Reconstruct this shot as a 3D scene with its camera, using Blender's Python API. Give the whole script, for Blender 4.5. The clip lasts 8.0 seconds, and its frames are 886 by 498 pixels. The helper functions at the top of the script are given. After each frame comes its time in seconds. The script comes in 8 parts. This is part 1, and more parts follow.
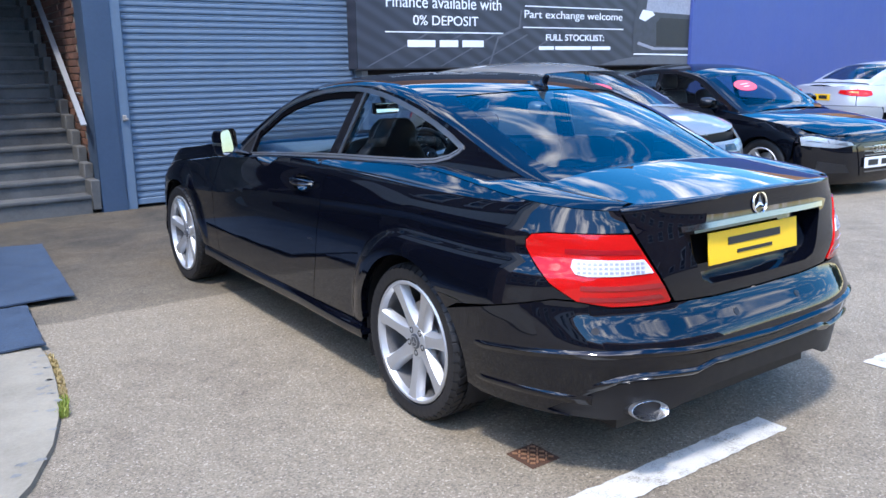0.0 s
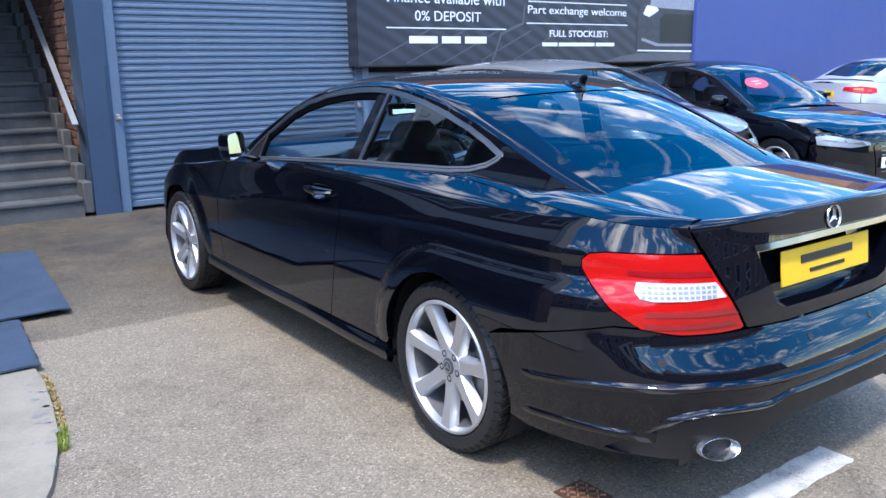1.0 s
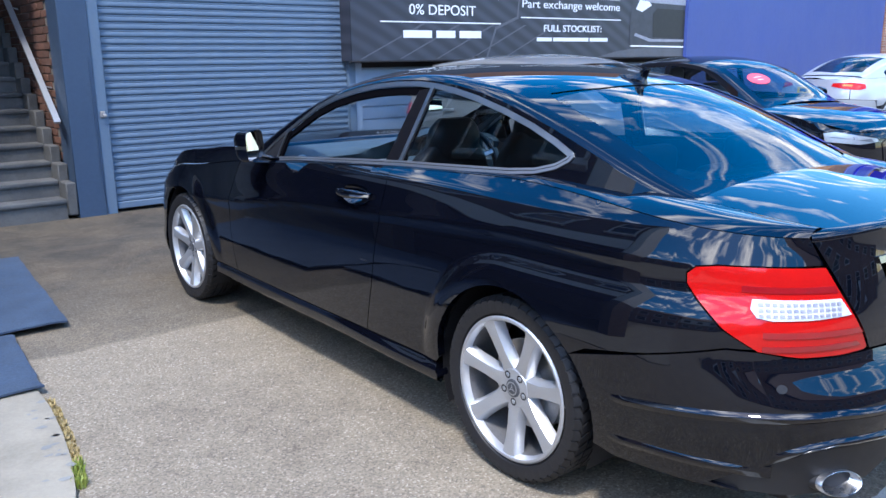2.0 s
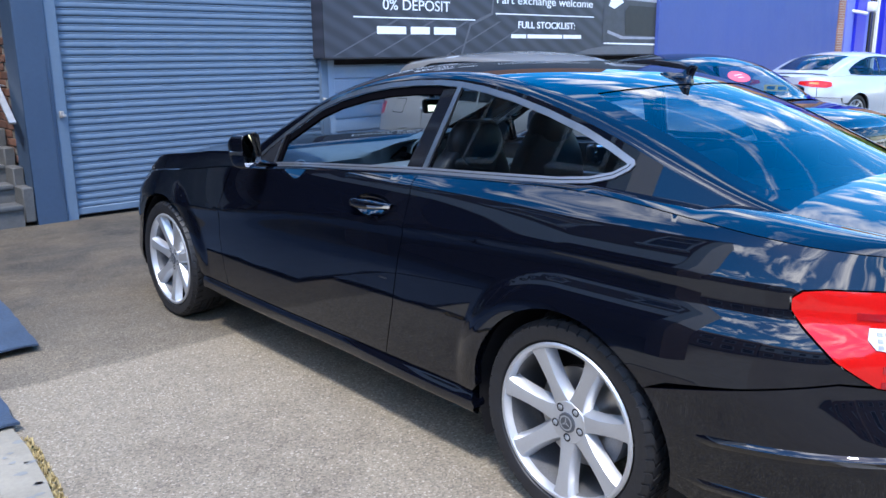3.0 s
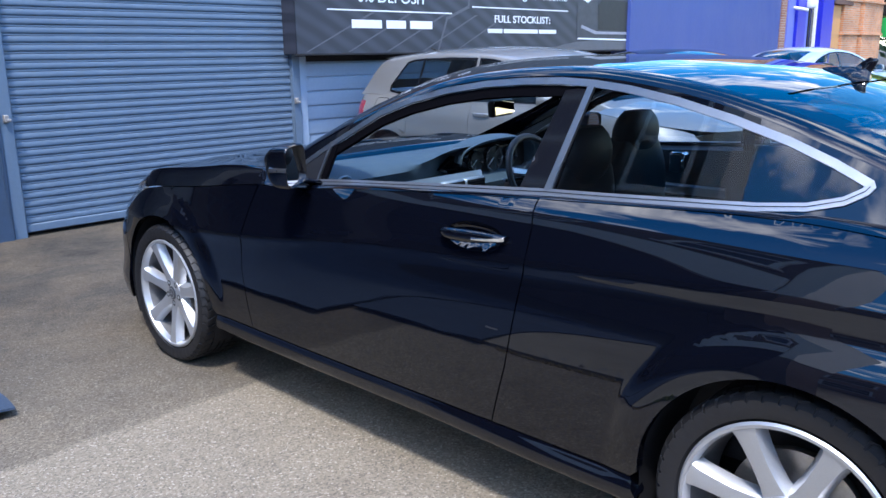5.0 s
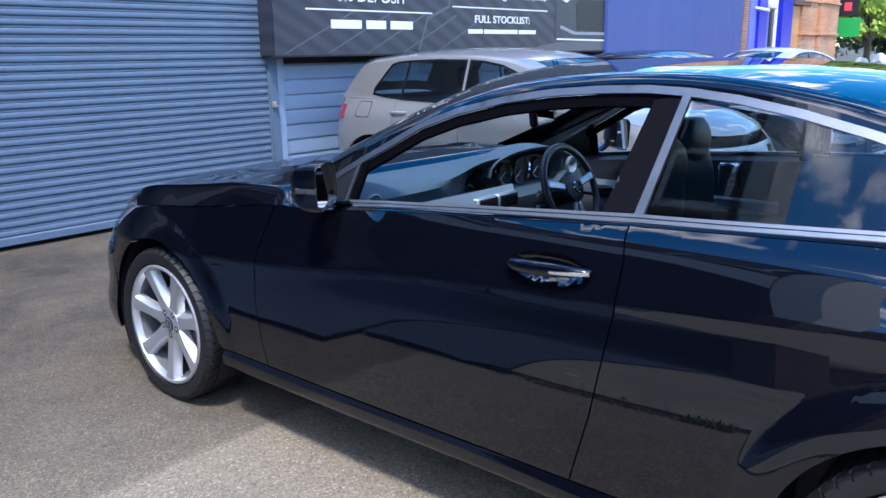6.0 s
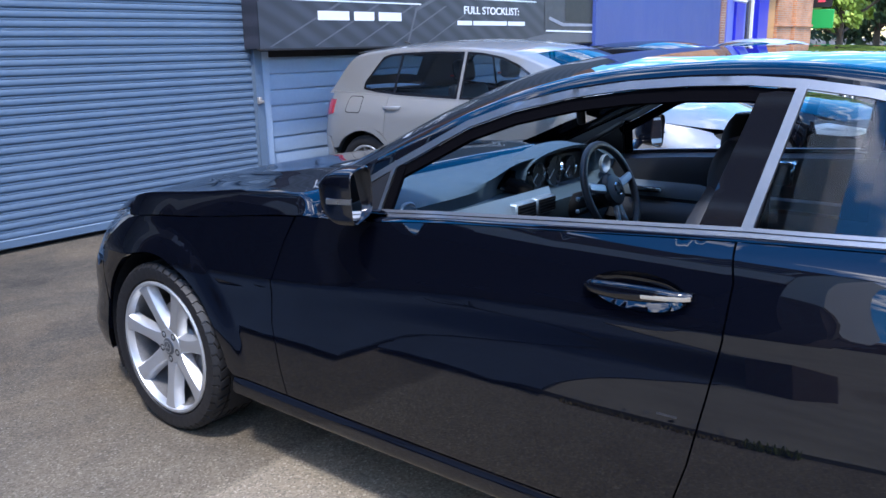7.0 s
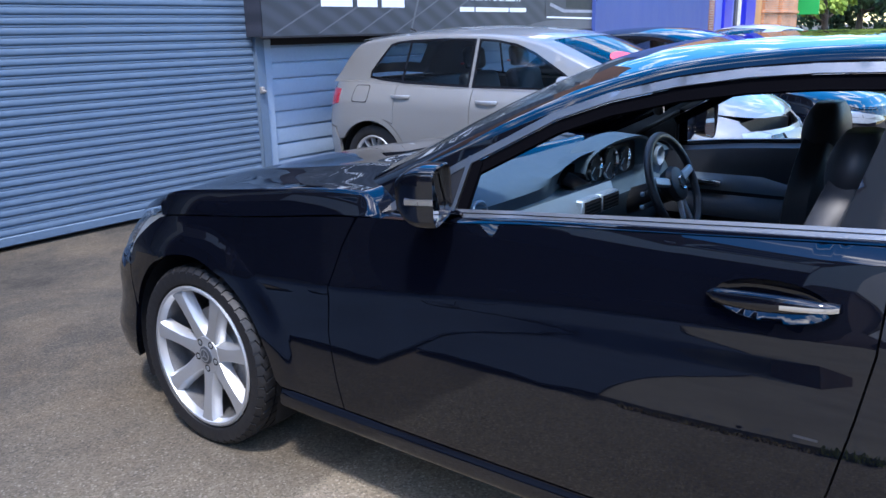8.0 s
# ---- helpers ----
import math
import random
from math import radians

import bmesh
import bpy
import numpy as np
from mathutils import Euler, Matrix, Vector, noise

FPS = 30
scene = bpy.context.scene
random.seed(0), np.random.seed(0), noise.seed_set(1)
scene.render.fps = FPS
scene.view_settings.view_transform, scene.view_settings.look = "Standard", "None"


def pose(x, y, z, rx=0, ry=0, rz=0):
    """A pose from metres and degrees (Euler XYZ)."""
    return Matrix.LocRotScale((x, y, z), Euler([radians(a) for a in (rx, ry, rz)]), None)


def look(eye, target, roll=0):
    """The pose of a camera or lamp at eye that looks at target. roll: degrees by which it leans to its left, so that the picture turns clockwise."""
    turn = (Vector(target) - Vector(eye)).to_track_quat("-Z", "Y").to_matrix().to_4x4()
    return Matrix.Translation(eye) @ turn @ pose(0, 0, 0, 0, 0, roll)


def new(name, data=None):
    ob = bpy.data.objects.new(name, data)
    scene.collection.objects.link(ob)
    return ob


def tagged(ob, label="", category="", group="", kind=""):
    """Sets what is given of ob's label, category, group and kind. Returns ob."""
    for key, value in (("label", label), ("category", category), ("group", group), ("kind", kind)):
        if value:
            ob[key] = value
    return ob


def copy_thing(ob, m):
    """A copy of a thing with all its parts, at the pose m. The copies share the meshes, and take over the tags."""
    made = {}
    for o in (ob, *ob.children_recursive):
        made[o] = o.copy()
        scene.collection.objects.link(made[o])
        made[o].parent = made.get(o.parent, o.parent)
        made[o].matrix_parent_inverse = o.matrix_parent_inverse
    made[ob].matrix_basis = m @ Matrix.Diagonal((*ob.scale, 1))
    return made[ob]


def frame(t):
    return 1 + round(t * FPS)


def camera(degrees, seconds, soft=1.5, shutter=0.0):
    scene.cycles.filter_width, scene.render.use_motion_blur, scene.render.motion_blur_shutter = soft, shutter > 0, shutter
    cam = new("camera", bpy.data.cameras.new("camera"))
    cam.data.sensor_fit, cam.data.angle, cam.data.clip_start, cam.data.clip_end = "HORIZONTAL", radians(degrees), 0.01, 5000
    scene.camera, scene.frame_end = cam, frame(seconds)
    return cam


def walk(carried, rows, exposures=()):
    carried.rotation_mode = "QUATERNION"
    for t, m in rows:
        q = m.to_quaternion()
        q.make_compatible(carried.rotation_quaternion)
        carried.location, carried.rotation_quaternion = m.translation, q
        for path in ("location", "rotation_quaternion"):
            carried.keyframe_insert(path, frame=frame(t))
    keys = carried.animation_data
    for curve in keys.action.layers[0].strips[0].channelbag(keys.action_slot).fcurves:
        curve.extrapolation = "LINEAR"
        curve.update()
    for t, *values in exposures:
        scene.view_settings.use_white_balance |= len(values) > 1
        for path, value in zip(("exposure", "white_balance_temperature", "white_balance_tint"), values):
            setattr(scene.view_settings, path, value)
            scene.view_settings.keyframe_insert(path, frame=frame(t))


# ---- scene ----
cam = camera(57.1, 8.0)
PATH = [
    (0, (-2.532, -3.965, 1.393), (-1.402, -2.375, 0.951), -0.7),
    (0.5, (-2.519, -3.798, 1.397), (-1.38, -2.216, 0.949), -0.7),
    (1, (-2.505, -3.636, 1.408), (-1.355, -2.063, 0.956), -0.7),
    (1.5, (-2.546, -3.433, 1.394), (-1.379, -1.874, 0.938), -0.7),
    (3, (-2.595, -2.81, 1.389), (-1.303, -1.356, 0.922), -0.5),
    (3.5, (-2.605, -2.608, 1.381), (-1.293, -1.173, 0.912), -0.6),
    (4, (-2.634, -2.389, 1.386), (-1.289, -0.985, 0.916), -0.7),
    (4.5, (-2.604, -2.184, 1.372), (-1.229, -0.811, 0.898), -0.7),
    (6, (-2.507, -1.523, 1.388), (-1.03, -0.26, 0.913), -0.7),
    (6.5, (-2.473, -1.346, 1.38), (-0.972, -0.114, 0.898), -1.0),
    (7, (-2.401, -1.162, 1.376), (-0.886, 0.048, 0.886), -1.0),
    (7.5, (-2.378, -0.995, 1.363), (-0.852, 0.197, 0.859), -1.0),
    (8, (-2.408, -0.847, 1.372), (-0.872, 0.324, 0.854), -1.2),
]
walk(cam, [(t, look(eye, target, roll)) for t, eye, target, roll in PATH], exposures=[(0.0, 1.46, 6100, 14), (3.0, 1.5, 5950, 13), (8.0, 1.5, 5980, 16)])

# ---------------------------------------------------------------- sky, sun
SUN_EL, SUN_AZ = 62.0, 236.0          # height, and compass turn from +y towards +x


def make_world():
    w = bpy.data.worlds.new("sky")
    scene.world = w
    w.use_nodes = True
    nt = w.node_tree
    nt.nodes.clear()
    out = nt.nodes.new("ShaderNodeOutputWorld")
    sky = nt.nodes.new("ShaderNodeTexSky")
    sky.sky_type = "NISHITA"
    sky.sun_disc = False
    sky.sun_elevation = radians(SUN_EL)
    sky.sun_rotation = radians(SUN_AZ)
    sky.air_density, sky.dust_density, sky.ozone_density = 1.2, 0.6, 2.0
    bg = nt.nodes.new("ShaderNodeBackground")
    bg.inputs["Strength"].default_value = 0.15
    cloud_bg = nt.nodes.new("ShaderNodeBackground")
    cloud_bg.inputs["Color"].default_value = (1.0, 0.98, 0.96, 1)
    # clouds shine brighter the nearer they stand to the sun
    a, e = radians(SUN_AZ), radians(SUN_EL)
    coord = nt.nodes.new("ShaderNodeTexCoord")
    sep = nt.nodes.new("ShaderNodeSeparateXYZ")
    nt.links.new(coord.outputs["Generated"], sep.inputs[0])
    high = nt.nodes.new("ShaderNodeMath")
    high.operation = "MAXIMUM"
    high.inputs[1].default_value = 0.06
    nt.links.new(sep.outputs["Z"], high.inputs[0])
    comb = nt.nodes.new("ShaderNodeCombineXYZ")
    for n, ax in enumerate("XY"):
        div = nt.nodes.new("ShaderNodeMath")
        div.operation = "DIVIDE"
        nt.links.new(sep.outputs[ax], div.inputs[0])
        nt.links.new(high.outputs[0], div.inputs[1])
        nt.links.new(div.outputs[0], comb.inputs[n])
    dot = nt.nodes.new("ShaderNodeVectorMath")
    dot.operation = "DOT_PRODUCT"
    dot.inputs[1].default_value = (math.sin(a) * math.cos(e), math.cos(a) * math.cos(e), math.sin(e))
    nt.links.new(coord.outputs["Generated"], dot.inputs[0])
    up = nt.nodes.new("ShaderNodeMath")
    up.operation = "MAXIMUM"
    up.inputs[1].default_value = 0.0
    nt.links.new(dot.outputs["Value"], up.inputs[0])
    steep = nt.nodes.new("ShaderNodeMath")
    steep.operation = "POWER"
    steep.inputs[1].default_value = 3.0
    nt.links.new(up.outputs[0], steep.inputs[0])
    shine = nt.nodes.new("ShaderNodeMath")
    shine.operation = "MULTIPLY_ADD"
    shine.inputs[1].default_value = 3.0
    shine.inputs[2].default_value = 1.5
    nt.links.new(steep.outputs[0], shine.inputs[0])
    nt.links.new(shine.outputs[0], cloud_bg.inputs["Strength"])
    noi = nt.nodes.new("ShaderNodeTexNoise")
    noi.inputs["Scale"].default_value = 3.4
    noi.inputs["Detail"].default_value = 9
    noi.inputs["Roughness"].default_value = 0.55
    noi.inputs["Distortion"].default_value = 0.7
    # wisps drawn out by the wind
    drawn = nt.nodes.new("ShaderNodeMapping")
    drawn.inputs["Rotation"].default_value = (0, 0, radians(35))
    drawn.inputs["Location"].default_value = (3.1, 1.7, 0.0)
    drawn.inputs["Scale"].default_value = (0.65, 1.1, 1.0)
    nt.links.new(comb.outputs[0], drawn.inputs["Vector"])
    nt.links.new(drawn.outputs[0], noi.inputs["Vector"])
    ramp = nt.nodes.new("ShaderNodeValToRGB")
    ramp.color_ramp.elements[0].position = 0.515
    ramp.color_ramp.elements[1].position = 0.68
    nt.links.new(noi.outputs["Fac"], ramp.inputs[0])
    mix = nt.nodes.new("ShaderNodeMixShader")
    deep = nt.nodes.new("ShaderNodeHueSaturation")
    deep.inputs["Saturation"].default_value = 1.55
    deep.inputs["Value"].default_value = 1.15
    nt.links.new(sky.outputs[0], deep.inputs["Color"])
    nt.links.new(deep.outputs[0], bg.inputs["Color"])
    nt.links.new(ramp.outputs[0], mix.inputs[0])
    nt.links.new(bg.outputs[0], mix.inputs[1])
    nt.links.new(cloud_bg.outputs[0], mix.inputs[2])
    nt.links.new(mix.outputs[0], out.inputs[0])


make_world()
sun = new("sun", bpy.data.lights.new("sun", "SUN"))
sun.data.energy, sun.data.angle, sun.data.color = 1.8, radians(6), (1.0, 0.95, 0.87)
a, e = radians(SUN_AZ), radians(SUN_EL)
sun.matrix_world = look((0, 0, 0), (-math.sin(a) * math.cos(e), -math.cos(a) * math.cos(e), -math.sin(e)))
# ---------------------------------------------------------------- materials
def nodes_of(name):
    m = bpy.data.materials.new(name)
    m.use_nodes = True
    nt = m.node_tree
    return m, nt, nt.nodes["Principled BSDF"]


def add(nt, kind, **values):
    n = nt.nodes.new(kind)
    for k, v in values.items():
        n.inputs[k].default_value = v
    return n


def plain(name, color, rough=0.5, metal=0.0, coat=0.0, spec=0.5, vary=0.08, scale=14.0, bump=0.0, bump_scale=200.0, rough_vary=0.08, emit=0.0):
    """A surface with slight variation of tone and gloss at two sizes, and fine relief."""
    m, nt, b = nodes_of(name)
    co = nt.nodes.new("ShaderNodeTexCoord")
    big = add(nt, "ShaderNodeTexNoise", Scale=scale, Detail=5.0, Roughness=0.6)
    fine = add(nt, "ShaderNodeTexNoise", Scale=scale * 9, Detail=3.0)
    for n in (big, fine):
        nt.links.new(co.outputs["Object"], n.inputs["Vector"])
    both = nt.nodes.new("ShaderNodeMath")
    both.operation = "ADD"
    nt.links.new(big.outputs["Fac"], both.inputs[0])
    nt.links.new(fine.outputs["Fac"], both.inputs[1])
    span = add(nt, "ShaderNodeMapRange")
    span.inputs["From Min"].default_value, span.inputs["From Max"].default_value = 0.6, 1.4
    span.inputs["To Min"].default_value, span.inputs["To Max"].default_value = 1 - vary, 1 + vary
    nt.links.new(both.outputs[0], span.inputs["Value"])
    mul = nt.nodes.new("ShaderNodeVectorMath")
    mul.operation = "SCALE"
    mul.inputs[0].default_value = color[:3]
    nt.links.new(span.outputs[0], mul.inputs["Scale"])
    nt.links.new(mul.outputs[0], b.inputs["Base Color"])
    rr = add(nt, "ShaderNodeMapRange")
    rr.inputs["From Min"].default_value, rr.inputs["From Max"].default_value = 0.3, 0.7
    rr.inputs["To Min"].default_value, rr.inputs["To Max"].default_value = max(0.0, rough * (1 - rough_vary)), min(1, rough * (1 + rough_vary))
    nt.links.new(big.outputs["Fac"], rr.inputs["Value"])
    nt.links.new(rr.outputs[0], b.inputs["Roughness"])
    b.inputs["Metallic"].default_value = metal
    b.inputs["Specular IOR Level"].default_value = spec
    if coat:
        b.inputs["Coat Weight"].default_value = coat
        b.inputs["Coat Roughness"].default_value = 0.02
    if emit:
        b.inputs["Emission Color"].default_value = (*color[:3], 1)
        b.inputs["Emission Strength"].default_value = emit
    if bump:
        fb = add(nt, "ShaderNodeTexNoise", Scale=bump_scale, Detail=3.0)
        nt.links.new(co.outputs["Object"], fb.inputs["Vector"])
        bp = add(nt, "ShaderNodeBump", Strength=bump, Distance=0.004)
        nt.links.new(fb.outputs["Fac"], bp.inputs["Height"])
        nt.links.new(bp.outputs[0], b.inputs["Normal"])
    return m


def ramp_of(nt, stops):
    r = nt.nodes.new("ShaderNodeValToRGB")
    el = r.color_ramp.elements
    while len(el) < len(stops):
        el.new(0.5)
    for e, (p, c) in zip(el, stops):
        e.position, e.color = p, (*c, 1)
    return r


def tarmac_material(name="tarmac"):
    m, nt, b = nodes_of(name)
    geo = nt.nodes.new("ShaderNodeNewGeometry")
    stones = add(nt, "ShaderNodeTexVoronoi", Scale=150.0)
    grit = add(nt, "ShaderNodeTexNoise", Scale=320.0, Detail=4.0, Roughness=0.7)
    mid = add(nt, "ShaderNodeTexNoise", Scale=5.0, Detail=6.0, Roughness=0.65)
    big = add(nt, "ShaderNodeTexNoise", Scale=0.55, Detail=5.0, Roughness=0.55)
    for n in (stones, grit, mid, big):
        nt.links.new(geo.outputs["Position"], n.inputs["Vector"])
    # each chip of stone has its own tone
    chips = ramp_of(nt, [(0.0, (0.130, 0.111, 0.083)), (0.35, (0.192, 0.163, 0.120)), (0.75, (0.231, 0.197, 0.146)), (0.94, (0.275, 0.239, 0.180)), (1.0, (0.37, 0.327, 0.26))])
    sep = nt.nodes.new("ShaderNodeSeparateColor")
    nt.links.new(stones.outputs["Color"], sep.inputs[0])
    nt.links.new(sep.outputs[0], chips.inputs[0])
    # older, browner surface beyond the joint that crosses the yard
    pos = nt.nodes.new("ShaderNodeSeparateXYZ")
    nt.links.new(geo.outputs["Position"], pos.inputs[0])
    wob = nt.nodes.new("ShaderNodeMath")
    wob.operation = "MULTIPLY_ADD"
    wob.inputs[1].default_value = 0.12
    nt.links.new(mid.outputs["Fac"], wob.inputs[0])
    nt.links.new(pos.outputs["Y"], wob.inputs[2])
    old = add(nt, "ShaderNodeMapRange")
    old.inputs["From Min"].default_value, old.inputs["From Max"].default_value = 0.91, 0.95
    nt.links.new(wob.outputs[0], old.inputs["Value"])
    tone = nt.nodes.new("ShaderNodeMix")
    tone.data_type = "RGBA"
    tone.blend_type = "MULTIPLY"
    # darker towards the workshop front: the building's shade is put into the colour
    front_shade = add(nt, "ShaderNodeMapRange")
    front_shade.inputs["From Min"].default_value, front_shade.inputs["From Max"].default_value = 0.9, 2.6
    front_shade.inputs["To Min"].default_value, front_shade.inputs["To Max"].default_value = 0.55, 1.0
    nt.links.new(wob.outputs[0], front_shade.inputs["Value"])
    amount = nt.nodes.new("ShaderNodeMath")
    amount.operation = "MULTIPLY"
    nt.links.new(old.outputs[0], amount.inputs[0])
    nt.links.new(front_shade.outputs[0], amount.inputs[1])
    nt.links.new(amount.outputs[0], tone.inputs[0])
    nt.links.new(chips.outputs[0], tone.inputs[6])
    # oil, tyre marks and grime worked into the old surface, with shade painted in
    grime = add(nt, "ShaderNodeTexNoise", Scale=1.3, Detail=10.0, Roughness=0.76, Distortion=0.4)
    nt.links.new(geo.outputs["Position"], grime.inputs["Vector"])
    aged_shade = ramp_of(nt, [(0.32, (0.17, 0.178, 0.195)), (0.45, (0.32, 0.322, 0.33)), (0.54, (0.415, 0.40, 0.385)), (0.70, (0.62, 0.57, 0.51))])
    nt.links.new(grime.outputs["Fac"], aged_shade.inputs[0])
    nt.links.new(aged_shade.outputs[0], tone.inputs[7])
    stain = ramp_of(nt, [(0.30, (0.55, 0.53, 0.52)), (0.44, (0.88, 0.86, 0.84)), (0.52, (1.0, 0.99, 0.97)), (0.75, (1.12, 1.1, 1.06))])
    mm = nt.nodes.new("ShaderNodeMath")
    mm.operation = "MULTIPLY_ADD"
    mm.inputs[1].default_value = 0.5
    half = nt.nodes.new("ShaderNodeMath")
    half.operation = "MULTIPLY"
    half.inputs[1].default_value = 0.5
    nt.links.new(mid.outputs["Fac"], half.inputs[0])
    nt.links.new(big.outputs["Fac"], mm.inputs[0])
    nt.links.new(half.outputs[0], mm.inputs[2])
    nt.links.new(mm.outputs[0], stain.inputs[0])
    mul = nt.nodes.new("ShaderNodeMix")
    mul.data_type = "RGBA"
    mul.blend_type = "MULTIPLY"
    mul.inputs[0].default_value = 1.0
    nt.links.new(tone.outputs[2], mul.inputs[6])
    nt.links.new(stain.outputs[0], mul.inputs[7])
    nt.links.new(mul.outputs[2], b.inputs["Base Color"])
    b.inputs["Roughness"].default_value = 0.88
    b.inputs["Specular IOR Level"].default_value = 0.3
    hmix = nt.nodes.new("ShaderNodeMath")
    hmix.operation = "ADD"
    nt.links.new(stones.outputs["Distance"], hmix.inputs[0])
    nt.links.new(grit.outputs["Fac"], hmix.inputs[1])
    bp = add(nt, "ShaderNodeBump", Strength=0.4, Distance=0.003)
    nt.links.new(hmix.outputs[0], bp.inputs["Height"])
    nt.links.new(bp.outputs[0], b.inputs["Normal"])
    return m


def concrete_material(name, dark, light, grit=60.0):
    m, nt, b = nodes_of(name)
    geo = nt.nodes.new("ShaderNodeNewGeometry")
    big = add(nt, "ShaderNodeTexNoise", Scale=2.3, Detail=7.0, Roughness=0.65)
    fine = add(nt, "ShaderNodeTexNoise", Scale=grit, Detail=5.0, Roughness=0.7)
    for n in (big, fine):
        nt.links.new(geo.outputs["Position"], n.inputs["Vector"])
    s = nt.nodes.new("ShaderNodeMath")
    s.operation = "MULTIPLY_ADD"
    s.inputs[1].default_value = 0.35
    nt.links.new(fine.outputs["Fac"], s.inputs[0])
    nt.links.new(big.outputs["Fac"], s.inputs[2])
    r = ramp_of(nt, [(0.42, dark), (0.62, tuple((p + q) / 2 for p, q in zip(dark, light))), (0.85, light)])
    nt.links.new(s.outputs[0], r.inputs[0])
    nt.links.new(r.outputs[0], b.inputs["Base Color"])
    b.inputs["Roughness"].default_value = 0.85
    bp = add(nt, "ShaderNodeBump", Strength=0.3, Distance=0.004)
    nt.links.new(fine.outputs["Fac"], bp.inputs["Height"])
    nt.links.new(bp.outputs[0], b.inputs["Normal"])
    return m


def paint_material(name, color, metal=0.0, flake=0.0, rough=0.25, dust=0.0):
    """Car paint: coloured base under a clear glossy coat."""
    m, nt, b = nodes_of(name)
    co = nt.nodes.new("ShaderNodeTexCoord")
    sp = add(nt, "ShaderNodeTexNoise", Scale=900.0, Detail=2.0)
    nt.links.new(co.outputs["Object"], sp.inputs["Vector"])
    r = ramp_of(nt, [(0.35, tuple(c * (1 - flake) for c in color)), (0.65, tuple(min(1, c * (1 + flake)) for c in color))])
    nt.links.new(sp.outputs["Fac"], r.inputs[0])
    nt.links.new(r.outputs[0], b.inputs["Base Color"])
    b.inputs["Metallic"].default_value = metal
    b.inputs["Roughness"].default_value = rough
    b.inputs["Coat Weight"].default_value = 1.0
    b.inputs["Coat IOR"].default_value = 1.56
    b.inputs["Specular IOR Level"].default_value = 0.5 if metal else 0.0
    film = add(nt, "ShaderNodeTexNoise", Scale=6.0, Detail=8.0, Roughness=0.7)
    nt.links.new(co.outputs["Object"], film.inputs["Vector"])
    fr = add(nt, "ShaderNodeMapRange")
    fr.inputs["From Min"].default_value, fr.inputs["From Max"].default_value = 0.4, 0.75
    fr.inputs["To Min"].default_value, fr.inputs["To Max"].default_value = 0.012, 0.03 + dust
    nt.links.new(film.outputs["Fac"], fr.inputs["Value"])
    nt.links.new(fr.outputs[0], b.inputs["Coat Roughness"])
    return m


def glass_material(name, tint=(0.9, 0.95, 0.94), ior=1.5):
    """A thin pane: clear through, with the gloss of glass."""
    m = bpy.data.materials.new(name)
    m.use_nodes = True
    nt = m.node_tree
    nt.nodes.clear()
    out = nt.nodes.new("ShaderNodeOutputMaterial")
    tr = nt.nodes.new("ShaderNodeBsdfTransparent")
    tr.inputs[0].default_value = (*tint, 1)
    gl = nt.nodes.new("ShaderNodeBsdfGlossy")
    gl.inputs["Roughness"].default_value = 0.01
    lw = nt.nodes.new("ShaderNodeLayerWeight")
    lw.inputs["Blend"].default_value = 0.5
    pw = nt.nodes.new("ShaderNodeMath")
    pw.operation = "POWER"
    pw.inputs[1].default_value = 5.0
    nt.links.new(lw.outputs["Facing"], pw.inputs[0])
    f0 = ((ior - 1) / (ior + 1)) ** 2
    fr = nt.nodes.new("ShaderNodeMath")
    fr.operation = "MULTIPLY_ADD"
    fr.inputs[1].default_value, fr.inputs[2].default_value = 1 - f0, f0
    nt.links.new(pw.outputs[0], fr.inputs[0])
    mx = nt.nodes.new("ShaderNodeMixShader")
    nt.links.new(fr.outputs[0], mx.inputs[0])
    nt.links.new(tr.outputs[0], mx.inputs[1])
    nt.links.new(gl.outputs[0], mx.inputs[2])
    nt.links.new(mx.outputs[0], out.inputs[0])
    return m


